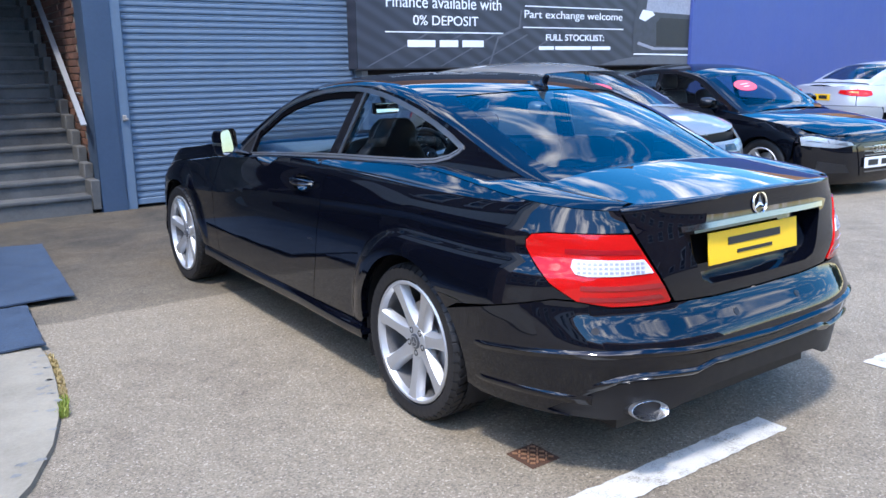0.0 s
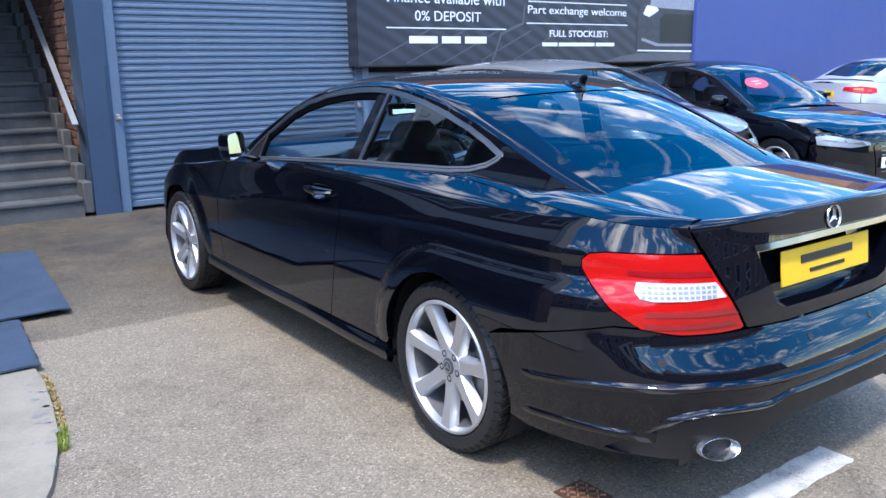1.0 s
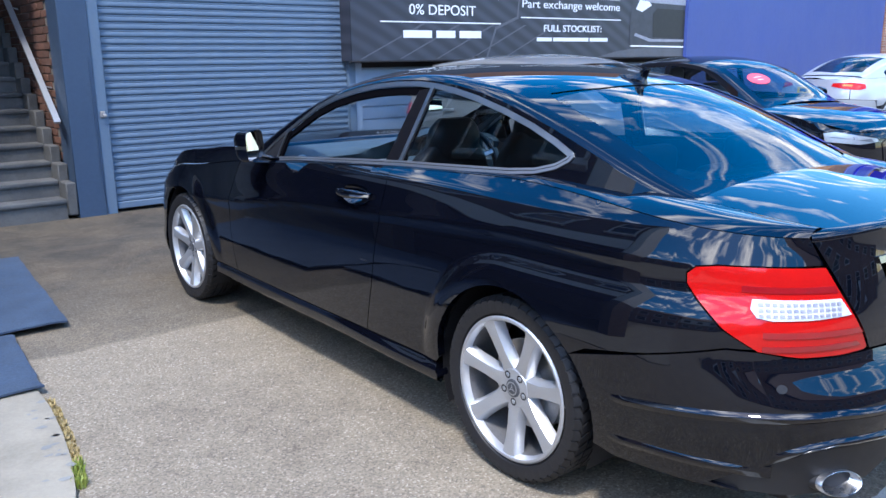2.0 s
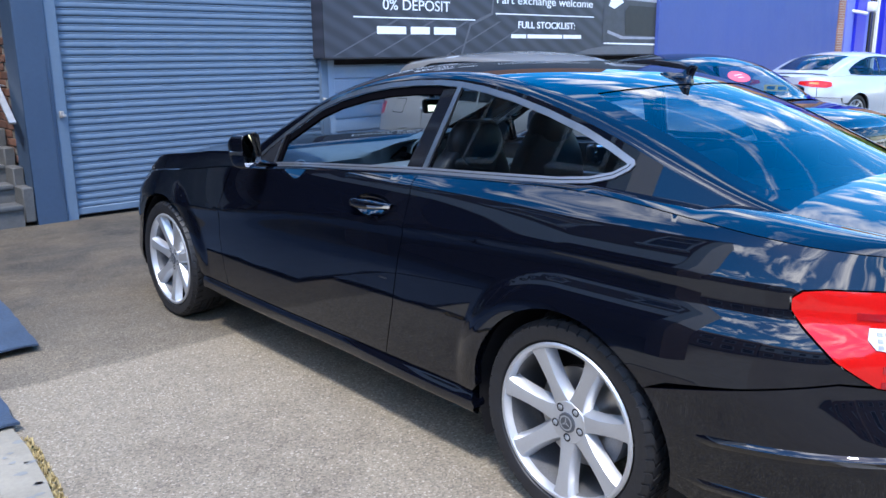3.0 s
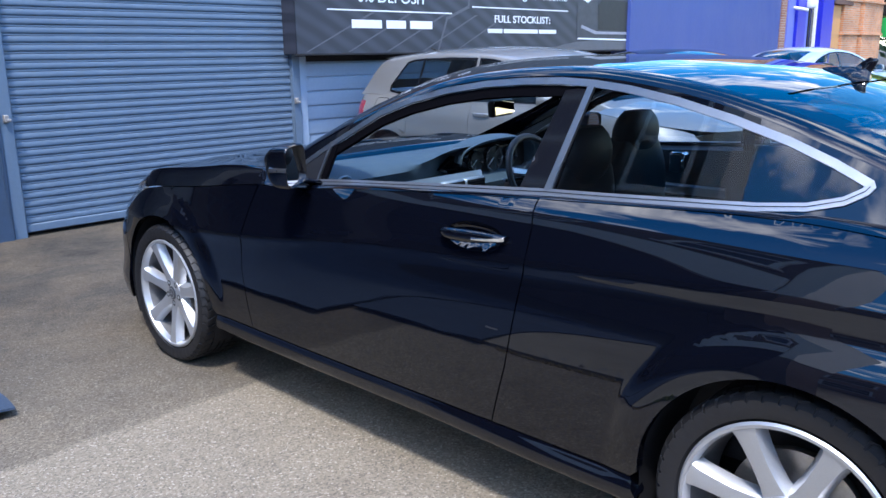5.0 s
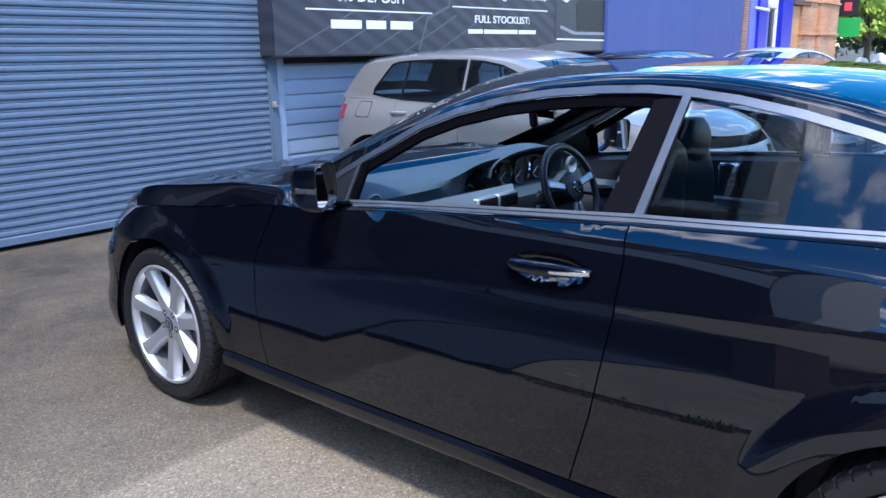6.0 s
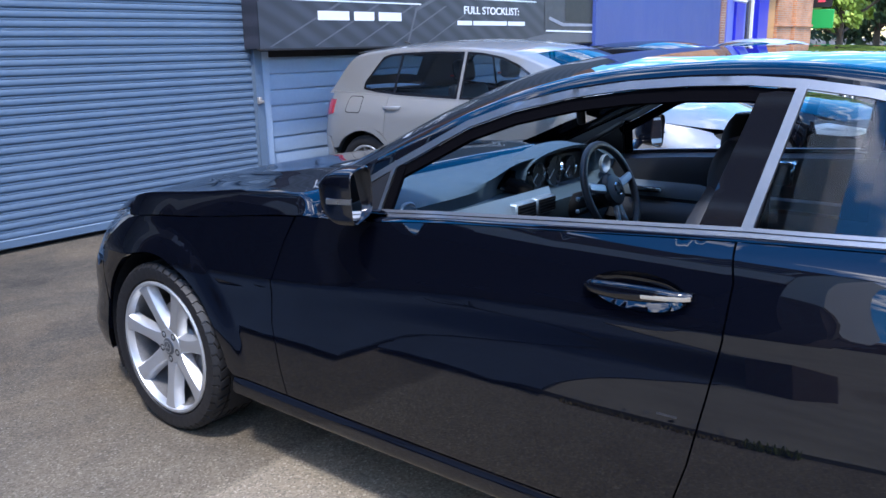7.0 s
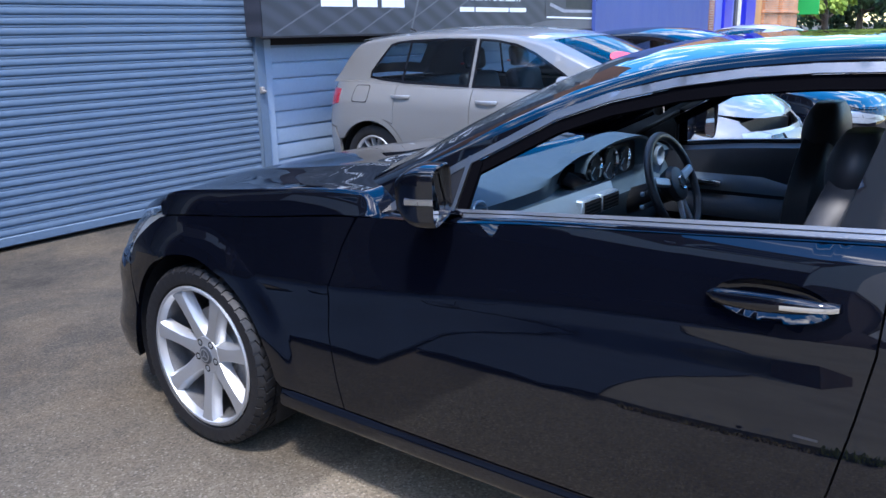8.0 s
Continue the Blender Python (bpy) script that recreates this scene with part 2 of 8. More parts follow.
def brick_tone(name, dark, light, grit=40.0):
    """One brick's clay; every brick has its own tone."""
    m, nt, b = nodes_of(name)
    geo = nt.nodes.new("ShaderNodeNewGeometry")
    obi = nt.nodes.new("ShaderNodeObjectInfo")
    isl = nt.nodes.new("ShaderNodeMath")
    isl.operation = "ADD"
    nt.links.new(geo.outputs["Random Per Island"], isl.inputs[0])
    nt.links.new(obi.outputs["Random"], isl.inputs[1])
    fr = nt.nodes.new("ShaderNodeMath")
    fr.operation = "FRACT"
    nt.links.new(isl.outputs[0], fr.inputs[0])
    r = ramp_of(nt, [(0.0, dark), (0.5, tuple((p + q) / 2 for p, q in zip(dark, light))), (1.0, light)])
    nt.links.new(fr.outputs[0], r.inputs[0])
    nz = add(nt, "ShaderNodeTexNoise", Scale=grit, Detail=5.0)
    nt.links.new(geo.outputs["Position"], nz.inputs["Vector"])
    v = ramp_of(nt, [(0.3, (0.7, 0.7, 0.7)), (0.7, (1.15, 1.15, 1.15))])
    nt.links.new(nz.outputs["Fac"], v.inputs[0])
    mul = nt.nodes.new("ShaderNodeMix")
    mul.data_type, mul.blend_type = "RGBA", "MULTIPLY"
    mul.inputs[0].default_value = 1.0
    nt.links.new(r.outputs[0], mul.inputs[6])
    nt.links.new(v.outputs[0], mul.inputs[7])
    nt.links.new(mul.outputs[2], b.inputs["Base Color"])
    b.inputs["Roughness"].default_value = 0.9
    bp = add(nt, "ShaderNodeBump", Strength=0.4, Distance=0.003)
    nt.links.new(nz.outputs["Fac"], bp.inputs["Height"])
    nt.links.new(bp.outputs[0], b.inputs["Normal"])
    return m


def leaf_material(name, dark, light):
    m, nt, b = nodes_of(name)
    geo = nt.nodes.new("ShaderNodeNewGeometry")
    r = ramp_of(nt, [(0.0, dark), (1.0, light)])
    nt.links.new(geo.outputs["Random Per Island"], r.inputs[0])
    nt.links.new(r.outputs[0], b.inputs["Base Color"])
    b.inputs["Roughness"].default_value = 0.55
    b.inputs["Transmission Weight"].default_value = 0.0
    return m


def worn_paint(name):
    """Old road paint, rubbed through to the tarmac in specks and patches."""
    m, nt, b = nodes_of(name)
    geo = nt.nodes.new("ShaderNodeNewGeometry")
    fine = add(nt, "ShaderNodeTexNoise", Scale=150.0, Detail=5.0, Roughness=0.75)
    wide = add(nt, "ShaderNodeTexNoise", Scale=9.0, Detail=6.0, Roughness=0.65)
    for n in (fine, wide):
        nt.links.new(geo.outputs["Position"], n.inputs["Vector"])
    s = nt.nodes.new("ShaderNodeMath")
    s.operation = "MULTIPLY_ADD"
    s.inputs[1].default_value = 0.9
    nt.links.new(wide.outputs["Fac"], s.inputs[0])
    nt.links.new(fine.outputs["Fac"], s.inputs[2])
    r = ramp_of(nt, [(0.74, (0.20, 0.178, 0.14)), (0.80, (0.33, 0.315, 0.28)), (0.92, (0.44, 0.428, 0.39)), (1.1, (0.50, 0.485, 0.44))])
    nt.links.new(s.outputs[0], r.inputs[0])
    nt.links.new(r.outputs[0], b.inputs["Base Color"])
    b.inputs["Roughness"].default_value = 0.85
    bp = add(nt, "ShaderNodeBump", Strength=0.4, Distance=0.003)
    nt.links.new(fine.outputs["Fac"], bp.inputs["Height"])
    nt.links.new(bp.outputs[0], b.inputs["Normal"])
    return m


M = {}
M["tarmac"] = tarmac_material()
M["concrete"] = concrete_material("pale concrete", (0.155, 0.136, 0.10), (0.27, 0.242, 0.185))
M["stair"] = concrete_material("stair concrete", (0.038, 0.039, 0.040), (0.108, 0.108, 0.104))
M["kerb_edge"] = concrete_material("cut concrete", (0.10, 0.10, 0.10), (0.22, 0.22, 0.2))
M["white_line"] = worn_paint("worn road paint")
M["rubber_mat"] = plain("felted rubber", (0.032, 0.052, 0.085), 0.8, vary=0.35, scale=8, bump=0.4, bump_scale=90)
M["rust"] = plain("rusted iron", (0.075, 0.036, 0.02), 0.8, metal=0.2, vary=0.4, scale=30, bump=0.5, bump_scale=220)
M["rust_worn"] = plain("worn rusty iron", (0.26, 0.14, 0.075), 0.6, metal=0.3, vary=0.3, scale=60)
M["shutter"] = plain("blue-grey enamel", (0.113, 0.162, 0.224), 0.62, spec=0.3, vary=0.07, scale=3, bump=0.05, bump_scale=60)
M["slate_paint"] = plain("dark slate-blue wall paint", (0.03, 0.035, 0.05), 0.7, vary=0.12, scale=2)
M["pier"] = plain("blue wall paint", (0.037, 0.065, 0.113), 0.55, vary=0.09, scale=3.5, bump=0.15, bump_scale=50)
M["cladding"] = plain("pale blue-grey cladding", (0.27, 0.35, 0.45), 0.45, vary=0.06, scale=4)
# near-black for gaps and openings, where it stands in for shade
M["dark"] = plain("dark void", (0.012, 0.012, 0.014), 0.9)
M["sign"] = plain("printed sign sheet", (0.032, 0.035, 0.048), 0.42, vary=0.3, scale=1.6)
M["sign_line"] = plain("printed grey", (0.085, 0.088, 0.105), 0.42, vary=0.2, scale=6)
M["sign_grey"] = plain("printed pale grey", (0.27, 0.28, 0.33), 0.42, vary=0.25, scale=4)
M["white_print"] = plain("white print", (0.80, 0.81, 0.83), 0.45, vary=0.03)
M["blue_wall"] = plain("violet-blue painted boards", (0.050, 0.082, 0.275), 0.5, vary=0.08, scale=1.2)
M["deep_blue"] = plain("deep blue gloss paint", (0.02, 0.025, 0.42), 0.3, vary=0.06)
M["pale_blue"] = plain("light violet-blue paint", (0.13, 0.16, 0.50), 0.4, vary=0.06)
M["ochre"] = plain("ochre panel", (0.55, 0.28, 0.10), 0.6, vary=0.12)
M["metal"] = plain("weathered galvanised steel", (0.42, 0.44, 0.46), 0.45, metal=0.8, vary=0.12)
M["paint"] = paint_material("black car paint", (0.0020, 0.0026, 0.0054), flake=0.3, rough=0.3)
M["silver"] = paint_material("silver-beige car paint", (0.265, 0.262, 0.252), metal=0.45, flake=0.12, rough=0.38)
M["white_paint"] = paint_material("silver-white car paint", (0.42, 0.44, 0.465), metal=0.25, flake=0.1, rough=0.35)
M["glass"] = glass_material("car glass", (0.78, 0.84, 0.86), 1.6)
M["tint_glass"] = glass_material("tinted car glass", (0.50, 0.57, 0.60), 1.6)
M["rear_glass"] = glass_material("rear screen glass", (0.24, 0.32, 0.36), 2.1)
M["lens"] = glass_material("clear lamp lens", (0.92, 0.94, 0.95))
M["chrome"] = plain("chrome", (0.78, 0.79, 0.80), 0.08, metal=1.0, vary=0.03)
M["bright_trim"] = plain("bright anodised trim", (0.27, 0.28, 0.30), 0.38, metal=0.8, vary=0.04)
M["smoked_chrome"] = plain("smoked chrome", (0.22, 0.225, 0.235), 0.10, metal=1.0, vary=0.04)
M["dark_chrome"] = plain("dulled chrome", (0.55, 0.55, 0.55), 0.28, metal=1.0, vary=0.04)
M["satin"] = plain("satin aluminium trim", (0.30, 0.305, 0.315), 0.38, metal=1.0, vary=0.04)
M["alloy"] = plain("silver alloy", (0.51, 0.52, 0.535), 0.42, metal=0.75, vary=0.05, scale=30)
M["slate_cap"] = plain("dark blue-grey cap", (0.10, 0.108, 0.125), 0.3, metal=0.5, vary=0.1)
# darker than the alloy: shade between the spokes is put into the colour
M["barrel"] = plain("dusty silver wheel barrel darkened as if shaded", (0.17, 0.17, 0.172), 0.5, metal=0.6, vary=0.25, scale=25)
M["disc"] = plain("brake steel", (0.50, 0.48, 0.45), 0.4, metal=1.0, vary=0.12, scale=20)
M["caliper"] = plain("dirty caliper iron", (0.34, 0.32, 0.30), 0.6, metal=0.5, vary=0.3, scale=40)
M["tyre"] = plain("tyre rubber", (0.009, 0.009, 0.0105), 0.55, vary=0.2, scale=30, bump=0.2, bump_scale=150)
M["black_plastic"] = plain("black plastic", (0.009, 0.009, 0.0105), 0.5, vary=0.12, scale=20, bump=0.1, bump_scale=400)
M["seal"] = plain("rubber seal", (0.003, 0.003, 0.004), 0.8, spec=0.0, vary=0.1)
M["gloss_black"] = plain("gloss black trim", (0.006, 0.006, 0.008), 0.06, vary=0.05)
M["red_lens"] = plain("red lamp plastic", (0.46, 0.005, 0.004), 0.10, vary=0.08, spec=0.25, coat=0.55)
M["dark_red"] = plain("dark red lamp plastic", (0.28, 0.004, 0.008), 0.1, vary=0.1, coat=1.0)
M["white_lens"] = plain("white lamp plastic", (0.55, 0.56, 0.58), 0.12, vary=0.2, scale=60, coat=1.0)
M["amber"] = plain("amber lamp plastic", (0.8, 0.22, 0.02), 0.15, vary=0.05, coat=1.0)
M["plate_yellow"] = plain("yellow number plate", (0.85, 0.52, 0.01), 0.35, vary=0.03)
M["plate_white"] = plain("white number plate", (0.78, 0.79, 0.80), 0.35, vary=0.03)
M["ink"] = plain("black print", (0.015, 0.015, 0.015), 0.5, vary=0.1)
M["leather"] = plain("black leather", (0.017, 0.0185, 0.023), 0.45, spec=0.5, vary=0.15, scale=12, bump=0.12, bump_scale=420)
# blue of the sky through the windscreen is put into this dark grey
M["dash"] = plain("soft dashboard plastic", (0.045, 0.078, 0.108), 0.6, vary=0.08, scale=10, bump=0.3, bump_scale=500)
M["alu_trim"] = plain("brushed interior aluminium", (0.28, 0.34, 0.39), 0.42, metal=0.5, vary=0.06, scale=40)
M["pillar_grey"] = plain("dark grey pillar lining", (0.07, 0.078, 0.085), 0.8, vary=0.08)
M["headlining"] = plain("grey headlining", (0.28, 0.28, 0.27), 0.9, vary=0.05)
M["mirror"] = plain("mirror glass", (0.62, 0.65, 0.68), 0.015, metal=1.0, vary=0.01)
M["red_sticker"] = plain("red price sticker", (0.78, 0.07, 0.10), 0.5, vary=0.05)
M["red_seat"] = plain("red seat stitching", (0.5, 0.05, 0.04), 0.6, vary=0.1)
M["brick"] = brick_tone("brown brick", (0.07, 0.03, 0.019), (0.17, 0.075, 0.045))
M["mortar"] = concrete_material("mortar", (0.11, 0.095, 0.08), (0.20, 0.18, 0.15))
M["render_white"] = plain("white wall render", (0.72, 0.71, 0.68), 0.85, vary=0.08, scale=2)
M["brown_brick"] = plain("weathered brown brickwork", (0.20, 0.10, 0.06), 0.9, vary=0.25, scale=6, bump=0.4, bump_scale=30)
M["roof_tile"] = plain("brown roof tile", (0.13, 0.07, 0.05), 0.8, vary=0.3, scale=3)
M["leaf_light"] = leaf_material("sunlit leaves", (0.16, 0.26, 0.03), (0.38, 0.48, 0.07))
M["leaf_dark"] = leaf_material("dark leaves", (0.018, 0.045, 0.02), (0.06, 0.11, 0.035))
M["bark"] = plain("bark", (0.10, 0.07, 0.05), 0.9, vary=0.3, scale=12, bump=0.6, bump_scale=40)
M["weed"] = leaf_material("weed leaves", (0.16, 0.22, 0.03), (0.30, 0.32, 0.06))
M["dry_moss"] = leaf_material("dry moss", (0.30, 0.22, 0.09), (0.42, 0.33, 0.14))
M["green_sign"] = plain("green sign", (0.02, 0.35, 0.07), 0.5, vary=0.05)
# ---------------------------------------------------------------- mesh helpers
from mathutils.geometry import delaunay_2d_cdt


def mesh_of(name, bm, material, sharp=40, smooth=True):
    me = bpy.data.meshes.new(name)
    bm.to_mesh(me)
    bm.free()
    if material is not None:
        me.materials.append(M[material] if isinstance(material, str) else material)
    if smooth:
        me.shade_smooth()
        me.set_sharp_from_angle(angle=radians(sharp))
    return me


def part(name, bm, material, parent=None, label="", sharp=40, smooth=True):
    """Links a bmesh as one mesh object under a thing or under a part."""
    ob = new(name, mesh_of(name, bm, material, sharp, smooth))
    ob.parent = parent
    if label:
        ob["label"] = label
    return ob


def thing(name, label, category, m=None, group="", kind=""):
    ob = new(name)
    ob.empty_display_size = 0.1
    if m is not None:
        ob.matrix_world = m
    return tagged(ob, label, category, group, kind)


def box(bm, x0, x1, y0, y1, z0, z1, bevel=0.0, segments=1, m=None):
    vs = [bm.verts.new((x, y, z)) for x in (x0, x1) for y in (y0, y1) for z in (z0, z1)]
    fs = [bm.faces.new([vs[i] for i in q]) for q in ((0, 1, 3, 2), (4, 6, 7, 5), (0, 4, 5, 1), (2, 3, 7, 6), (0, 2, 6, 4), (1, 5, 7, 3))]
    made = vs
    if bevel:
        es = list({e for f in fs for e in f.edges})
        r = bmesh.ops.bevel(bm, geom=es, offset=bevel, segments=segments, affect="EDGES", profile=0.5)
        made = list({v for f in r["faces"] for v in f.verts} | {v for v in vs if v.is_valid})
    if m is not None:
        bmesh.ops.transform(bm, matrix=m, verts=made)
    return made


def boxed(x0, x1, y0, y1, z0, z1, bevel=0.0, segments=1):
    bm = bmesh.new()
    box(bm, x0, x1, y0, y1, z0, z1, bevel, segments)
    return bm


def grid_faces(bm, rows, closed_u=False, closed_v=False):
    """Faces between rows of points."""
    vr = [[bm.verts.new(p) for p in r] for r in rows]
    nu, nv = len(vr), len(vr[0])
    for i in range(nu if closed_u else nu - 1):
        for j in range(nv if closed_v else nv - 1):
            q = [vr[i][j], vr[(i + 1) % nu][j], vr[(i + 1) % nu][(j + 1) % nv], vr[i][(j + 1) % nv]]
            if len({tuple(round(c, 7) for c in v.co) for v in q}) == 4:
                bm.faces.new(q)
            else:
                t = []
                for v in q:
                    if all((v.co - o.co).length > 1e-7 for o in t):
                        t.append(v)
                if len(t) == 3:
                    bm.faces.new(t)
    return vr


def lofted(rows, closed_u=False, closed_v=False):
    bm = bmesh.new()
    grid_faces(bm, rows, closed_u, closed_v)
    bmesh.ops.recalc_face_normals(bm, faces=bm.faces[:])
    return bm


def lathe(profile, n=48, axis="x", closed=False):
    """Turns (along, radius) points round an axis."""
    bm = bmesh.new()
    rows = []
    for k in range(n):
        t = 2 * math.pi * k / n
        c, s = math.cos(t), math.sin(t)
        rows.append([(a, r * c, r * s) if axis == "x" else (r * c, a, r * s) if axis == "y" else (r * c, r * s, a) for a, r in profile])
    grid_faces(bm, rows, closed_u=True, closed_v=closed)
    bmesh.ops.recalc_face_normals(bm, faces=bm.faces[:])
    return bm


def tube(points, radius, n=10, flat=1.0, caps=True):
    """A rod along points; flat squeezes it."""
    bm = bmesh.new()
    tube_into(bm, points, radius, n, flat, caps)
    return bm


def tube_into(bm, points, radius, n=10, flat=1.0, caps=True, ends=None):
    pts = [Vector(p) for p in points]
    rows = []
    side = None
    for i, p in enumerate(pts):
        d = (pts[min(i + 1, len(pts) - 1)] - pts[max(i - 1, 0)]).normalized()
        if side is None:
            side = d.cross(Vector((0, 0, 1)))
            if side.length < 0.05:
                side = d.cross(Vector((1, 0, 0)))
        side = (side - d * side.dot(d)).normalized()
        up = side.cross(d)
        r = radius(i / max(1, len(pts) - 1)) if callable(radius) else radius
        rows.append([p + side * math.cos(2 * math.pi * k / n) * r + up * math.sin(2 * math.pi * k / n) * r * flat for k in range(n)])
    vr = grid_faces(bm, rows, closed_v=True)
    if caps:
        bm.faces.new(vr[0][::-1])
        bm.faces.new(vr[-1])


def inside(pts, poly):
    """Which of the points lie in the polygon."""
    x, y = pts[:, 0], pts[:, 1]
    hit = np.zeros(len(pts), bool)
    n = len(poly)
    for i in range(n):
        (x0, y0), (x1, y1) = poly[i], poly[(i + 1) % n]
        if y0 == y1:
            continue
        c = ((y0 > y) != (y1 > y)) & (x < (x1 - x0) * (y - y0) / (y1 - y0) + x0)
        hit ^= c
    return hit


def dense(poly, step, closed=True):
    res = []
    n = len(poly)
    for i in range(n if closed else n - 1):
        p, q = np.array(poly[i], float), np.array(poly[(i + 1) % n], float)
        k = max(1, int(math.ceil(np.linalg.norm(q - p) / step)))
        res += [tuple(p + (q - p) * j / k) for j in range(k)]
    if not closed:
        res.append(tuple(poly[-1]))
    return res


def inset(poly, d):
    """The polygon drawn in by d."""
    p = np.array(poly, float)
    area = 0.5 * np.sum(p[:, 0] * np.roll(p[:, 1], -1) - np.roll(p[:, 0], -1) * p[:, 1])
    s = 1 if area > 0 else -1
    res = []
    n = len(p)
    for i in range(n):
        a, b = p[i] - p[i - 1], p[(i + 1) % n] - p[i]
        na = np.array([-a[1], a[0]]) / (np.linalg.norm(a) + 1e-12)
        nb = np.array([-b[1], b[0]]) / (np.linalg.norm(b) + 1e-12)
        m = na + nb
        k = max(0.35, m @ m / 2)
        res.append(tuple(p[i] + s * m / k * d))
    return res


def rounded(poly, radius, n=4):
    """The polygon with its corners rounded."""
    p = [np.array(q, float) for q in poly]
    res = []
    for i in range(len(p)):
        a, b, c = p[i - 1], p[i], p[(i + 1) % len(p)]
        la, lc = np.linalg.norm(a - b), np.linalg.norm(c - b)
        r = min(radius, 0.45 * la, 0.45 * lc)
        s, e = b + (a - b) / la * r, b + (c - b) / lc * r
        for k in range(n + 1):
            t = k / n
            res.append(tuple((1 - t) ** 2 * s + 2 * t * (1 - t) * b + t * t * e))
    return res


def patch(poly, fn, step=0.03, lip=0.012, off=0.0, holes=(), hole_lip=None):
    """A panel: the polygon in a surface's own two coordinates, laid on the surface fn, with edges turned inwards by lip."""
    rings = [dense(poly, step)] + [dense(h, step) for h in holes]
    bnd = np.array([q for r in rings for q in r])
    lo, hi = bnd.min(0), bnd.max(0)
    gx = np.arange(lo[0] + step / 2, hi[0], step)
    gy = np.arange(lo[1] + step / 2, hi[1], step)
    g = np.array([(x + (step / 2 if j % 2 else 0), y) for j, y in enumerate(gy) for x in gx]).reshape(-1, 2)
    if len(g):
        ok = inside(g, poly)
        for h in holes:
            ok &= ~inside(g, h)
        g = g[ok]
    if len(g):
        far = np.ones(len(g), bool)
        for k in range(0, len(bnd), 200):
            far &= (((g[:, None, :] - bnd[None, k:k + 200, :]) ** 2).sum(2).min(1) > (0.45 * step) ** 2)
        g = g[far]
    pts = np.vstack([bnd, g]) if len(g) else bnd
    edges, at = [], 0
    for r in rings:
        edges += [(at + i, at + (i + 1) % len(r)) for i in range(len(r))]
        at += len(r)
    out = delaunay_2d_cdt([Vector((float(x), float(y))) for x, y in pts], edges, [], 0, 1e-7)
    flat, tris = np.array([(v.x, v.y) for v in out[0]]), out[2]
    cen = np.array([flat[list(f)].mean(0) for f in tris])
    ok = inside(cen, poly)
    for h in holes:
        ok &= ~inside(cen, h)
    bm = bmesh.new()
    spots, norms = [], []

    def place(u, v):
        p = Vector(fn(u, v))
        d = 0.002
        n = (Vector(fn(u + d, v)) - Vector(fn(u - d, v))).cross(Vector(fn(u, v + d)) - Vector(fn(u, v - d)))
        return p, (n.normalized() if n.length > 1e-12 else Vector((0, 0, 1)))

    placed = [place(u, v) for u, v in flat]
    mid = placed[0]
    sign = 1
    # outwards is away from the car's own middle line
    p, n = placed[len(placed) // 2]
    if n.dot(p - Vector((0, p.y * 0.6, 0.55))) < 0:
        sign = -1
    vs = [bm.verts.new(p + n * sign * off) for p, n in placed]
    for f, keep in zip(tris, ok):
        if keep:
            try:
                bm.faces.new([vs[i] for i in f])
            except ValueError:
                pass
    bm.normal_update()
    bm.verts.index_update()
    if sum(f.normal.dot(placed[f.verts[0].index][1]) for f in bm.faces) * sign < 0:
        bmesh.ops.reverse_faces(bm, faces=bm.faces[:])
    if lip:
        for n_ring, r in enumerate(rings):
            depth = lip if n_ring == 0 or hole_lip is None else hole_lip
            q = [place(u, v) for u, v in r]
            top = [bm.verts.new(p + n * sign * off) for p, n in q]
            low = [bm.verts.new(p + n * sign * (off - depth)) for p, n in q]
            for i in range(len(r)):
                j = (i + 1) % len(r)
                bm.faces.new([top[i], top[j], low[j], low[i]])
    loose = [v for v in bm.verts if not v.link_faces]
    bmesh.ops.delete(bm, geom=loose, context="VERTS")
    return bm


def spline(pairs):
    """A smooth curve through (at, value) pairs, level past its ends."""
    xs, ys = np.array([p[0] for p in pairs], float), np.array([p[1] for p in pairs], float)
    o = np.argsort(xs)
    xs, ys = xs[o], ys[o]
    n = len(xs)
    h = np.diff(xs)
    if n == 2:
        return lambda t: float(np.interp(t, xs, ys))
    A = np.zeros((n, n))
    b = np.zeros(n)
    A[0, 0] = A[-1, -1] = 1
    for i in range(1, n - 1):
        A[i, i - 1], A[i, i], A[i, i + 1] = h[i - 1], 2 * (h[i - 1] + h[i]), h[i]
        b[i] = 6 * ((ys[i + 1] - ys[i]) / h[i] - (ys[i] - ys[i - 1]) / h[i - 1])
    mm = np.linalg.solve(A, b).tolist()
    X, Y, H = xs.tolist(), ys.tolist(), h.tolist()

    def f(t):
        if t <= X[0]:
            return Y[0]
        if t >= X[-1]:
            return Y[-1]
        i = 0
        while t > X[i + 1]:
            i += 1
        a, c = (X[i + 1] - t) / H[i], (t - X[i]) / H[i]
        return a * Y[i] + c * Y[i + 1] + ((a ** 3 - a) * mm[i] + (c ** 3 - c) * mm[i + 1]) * H[i] ** 2 / 6

    return f


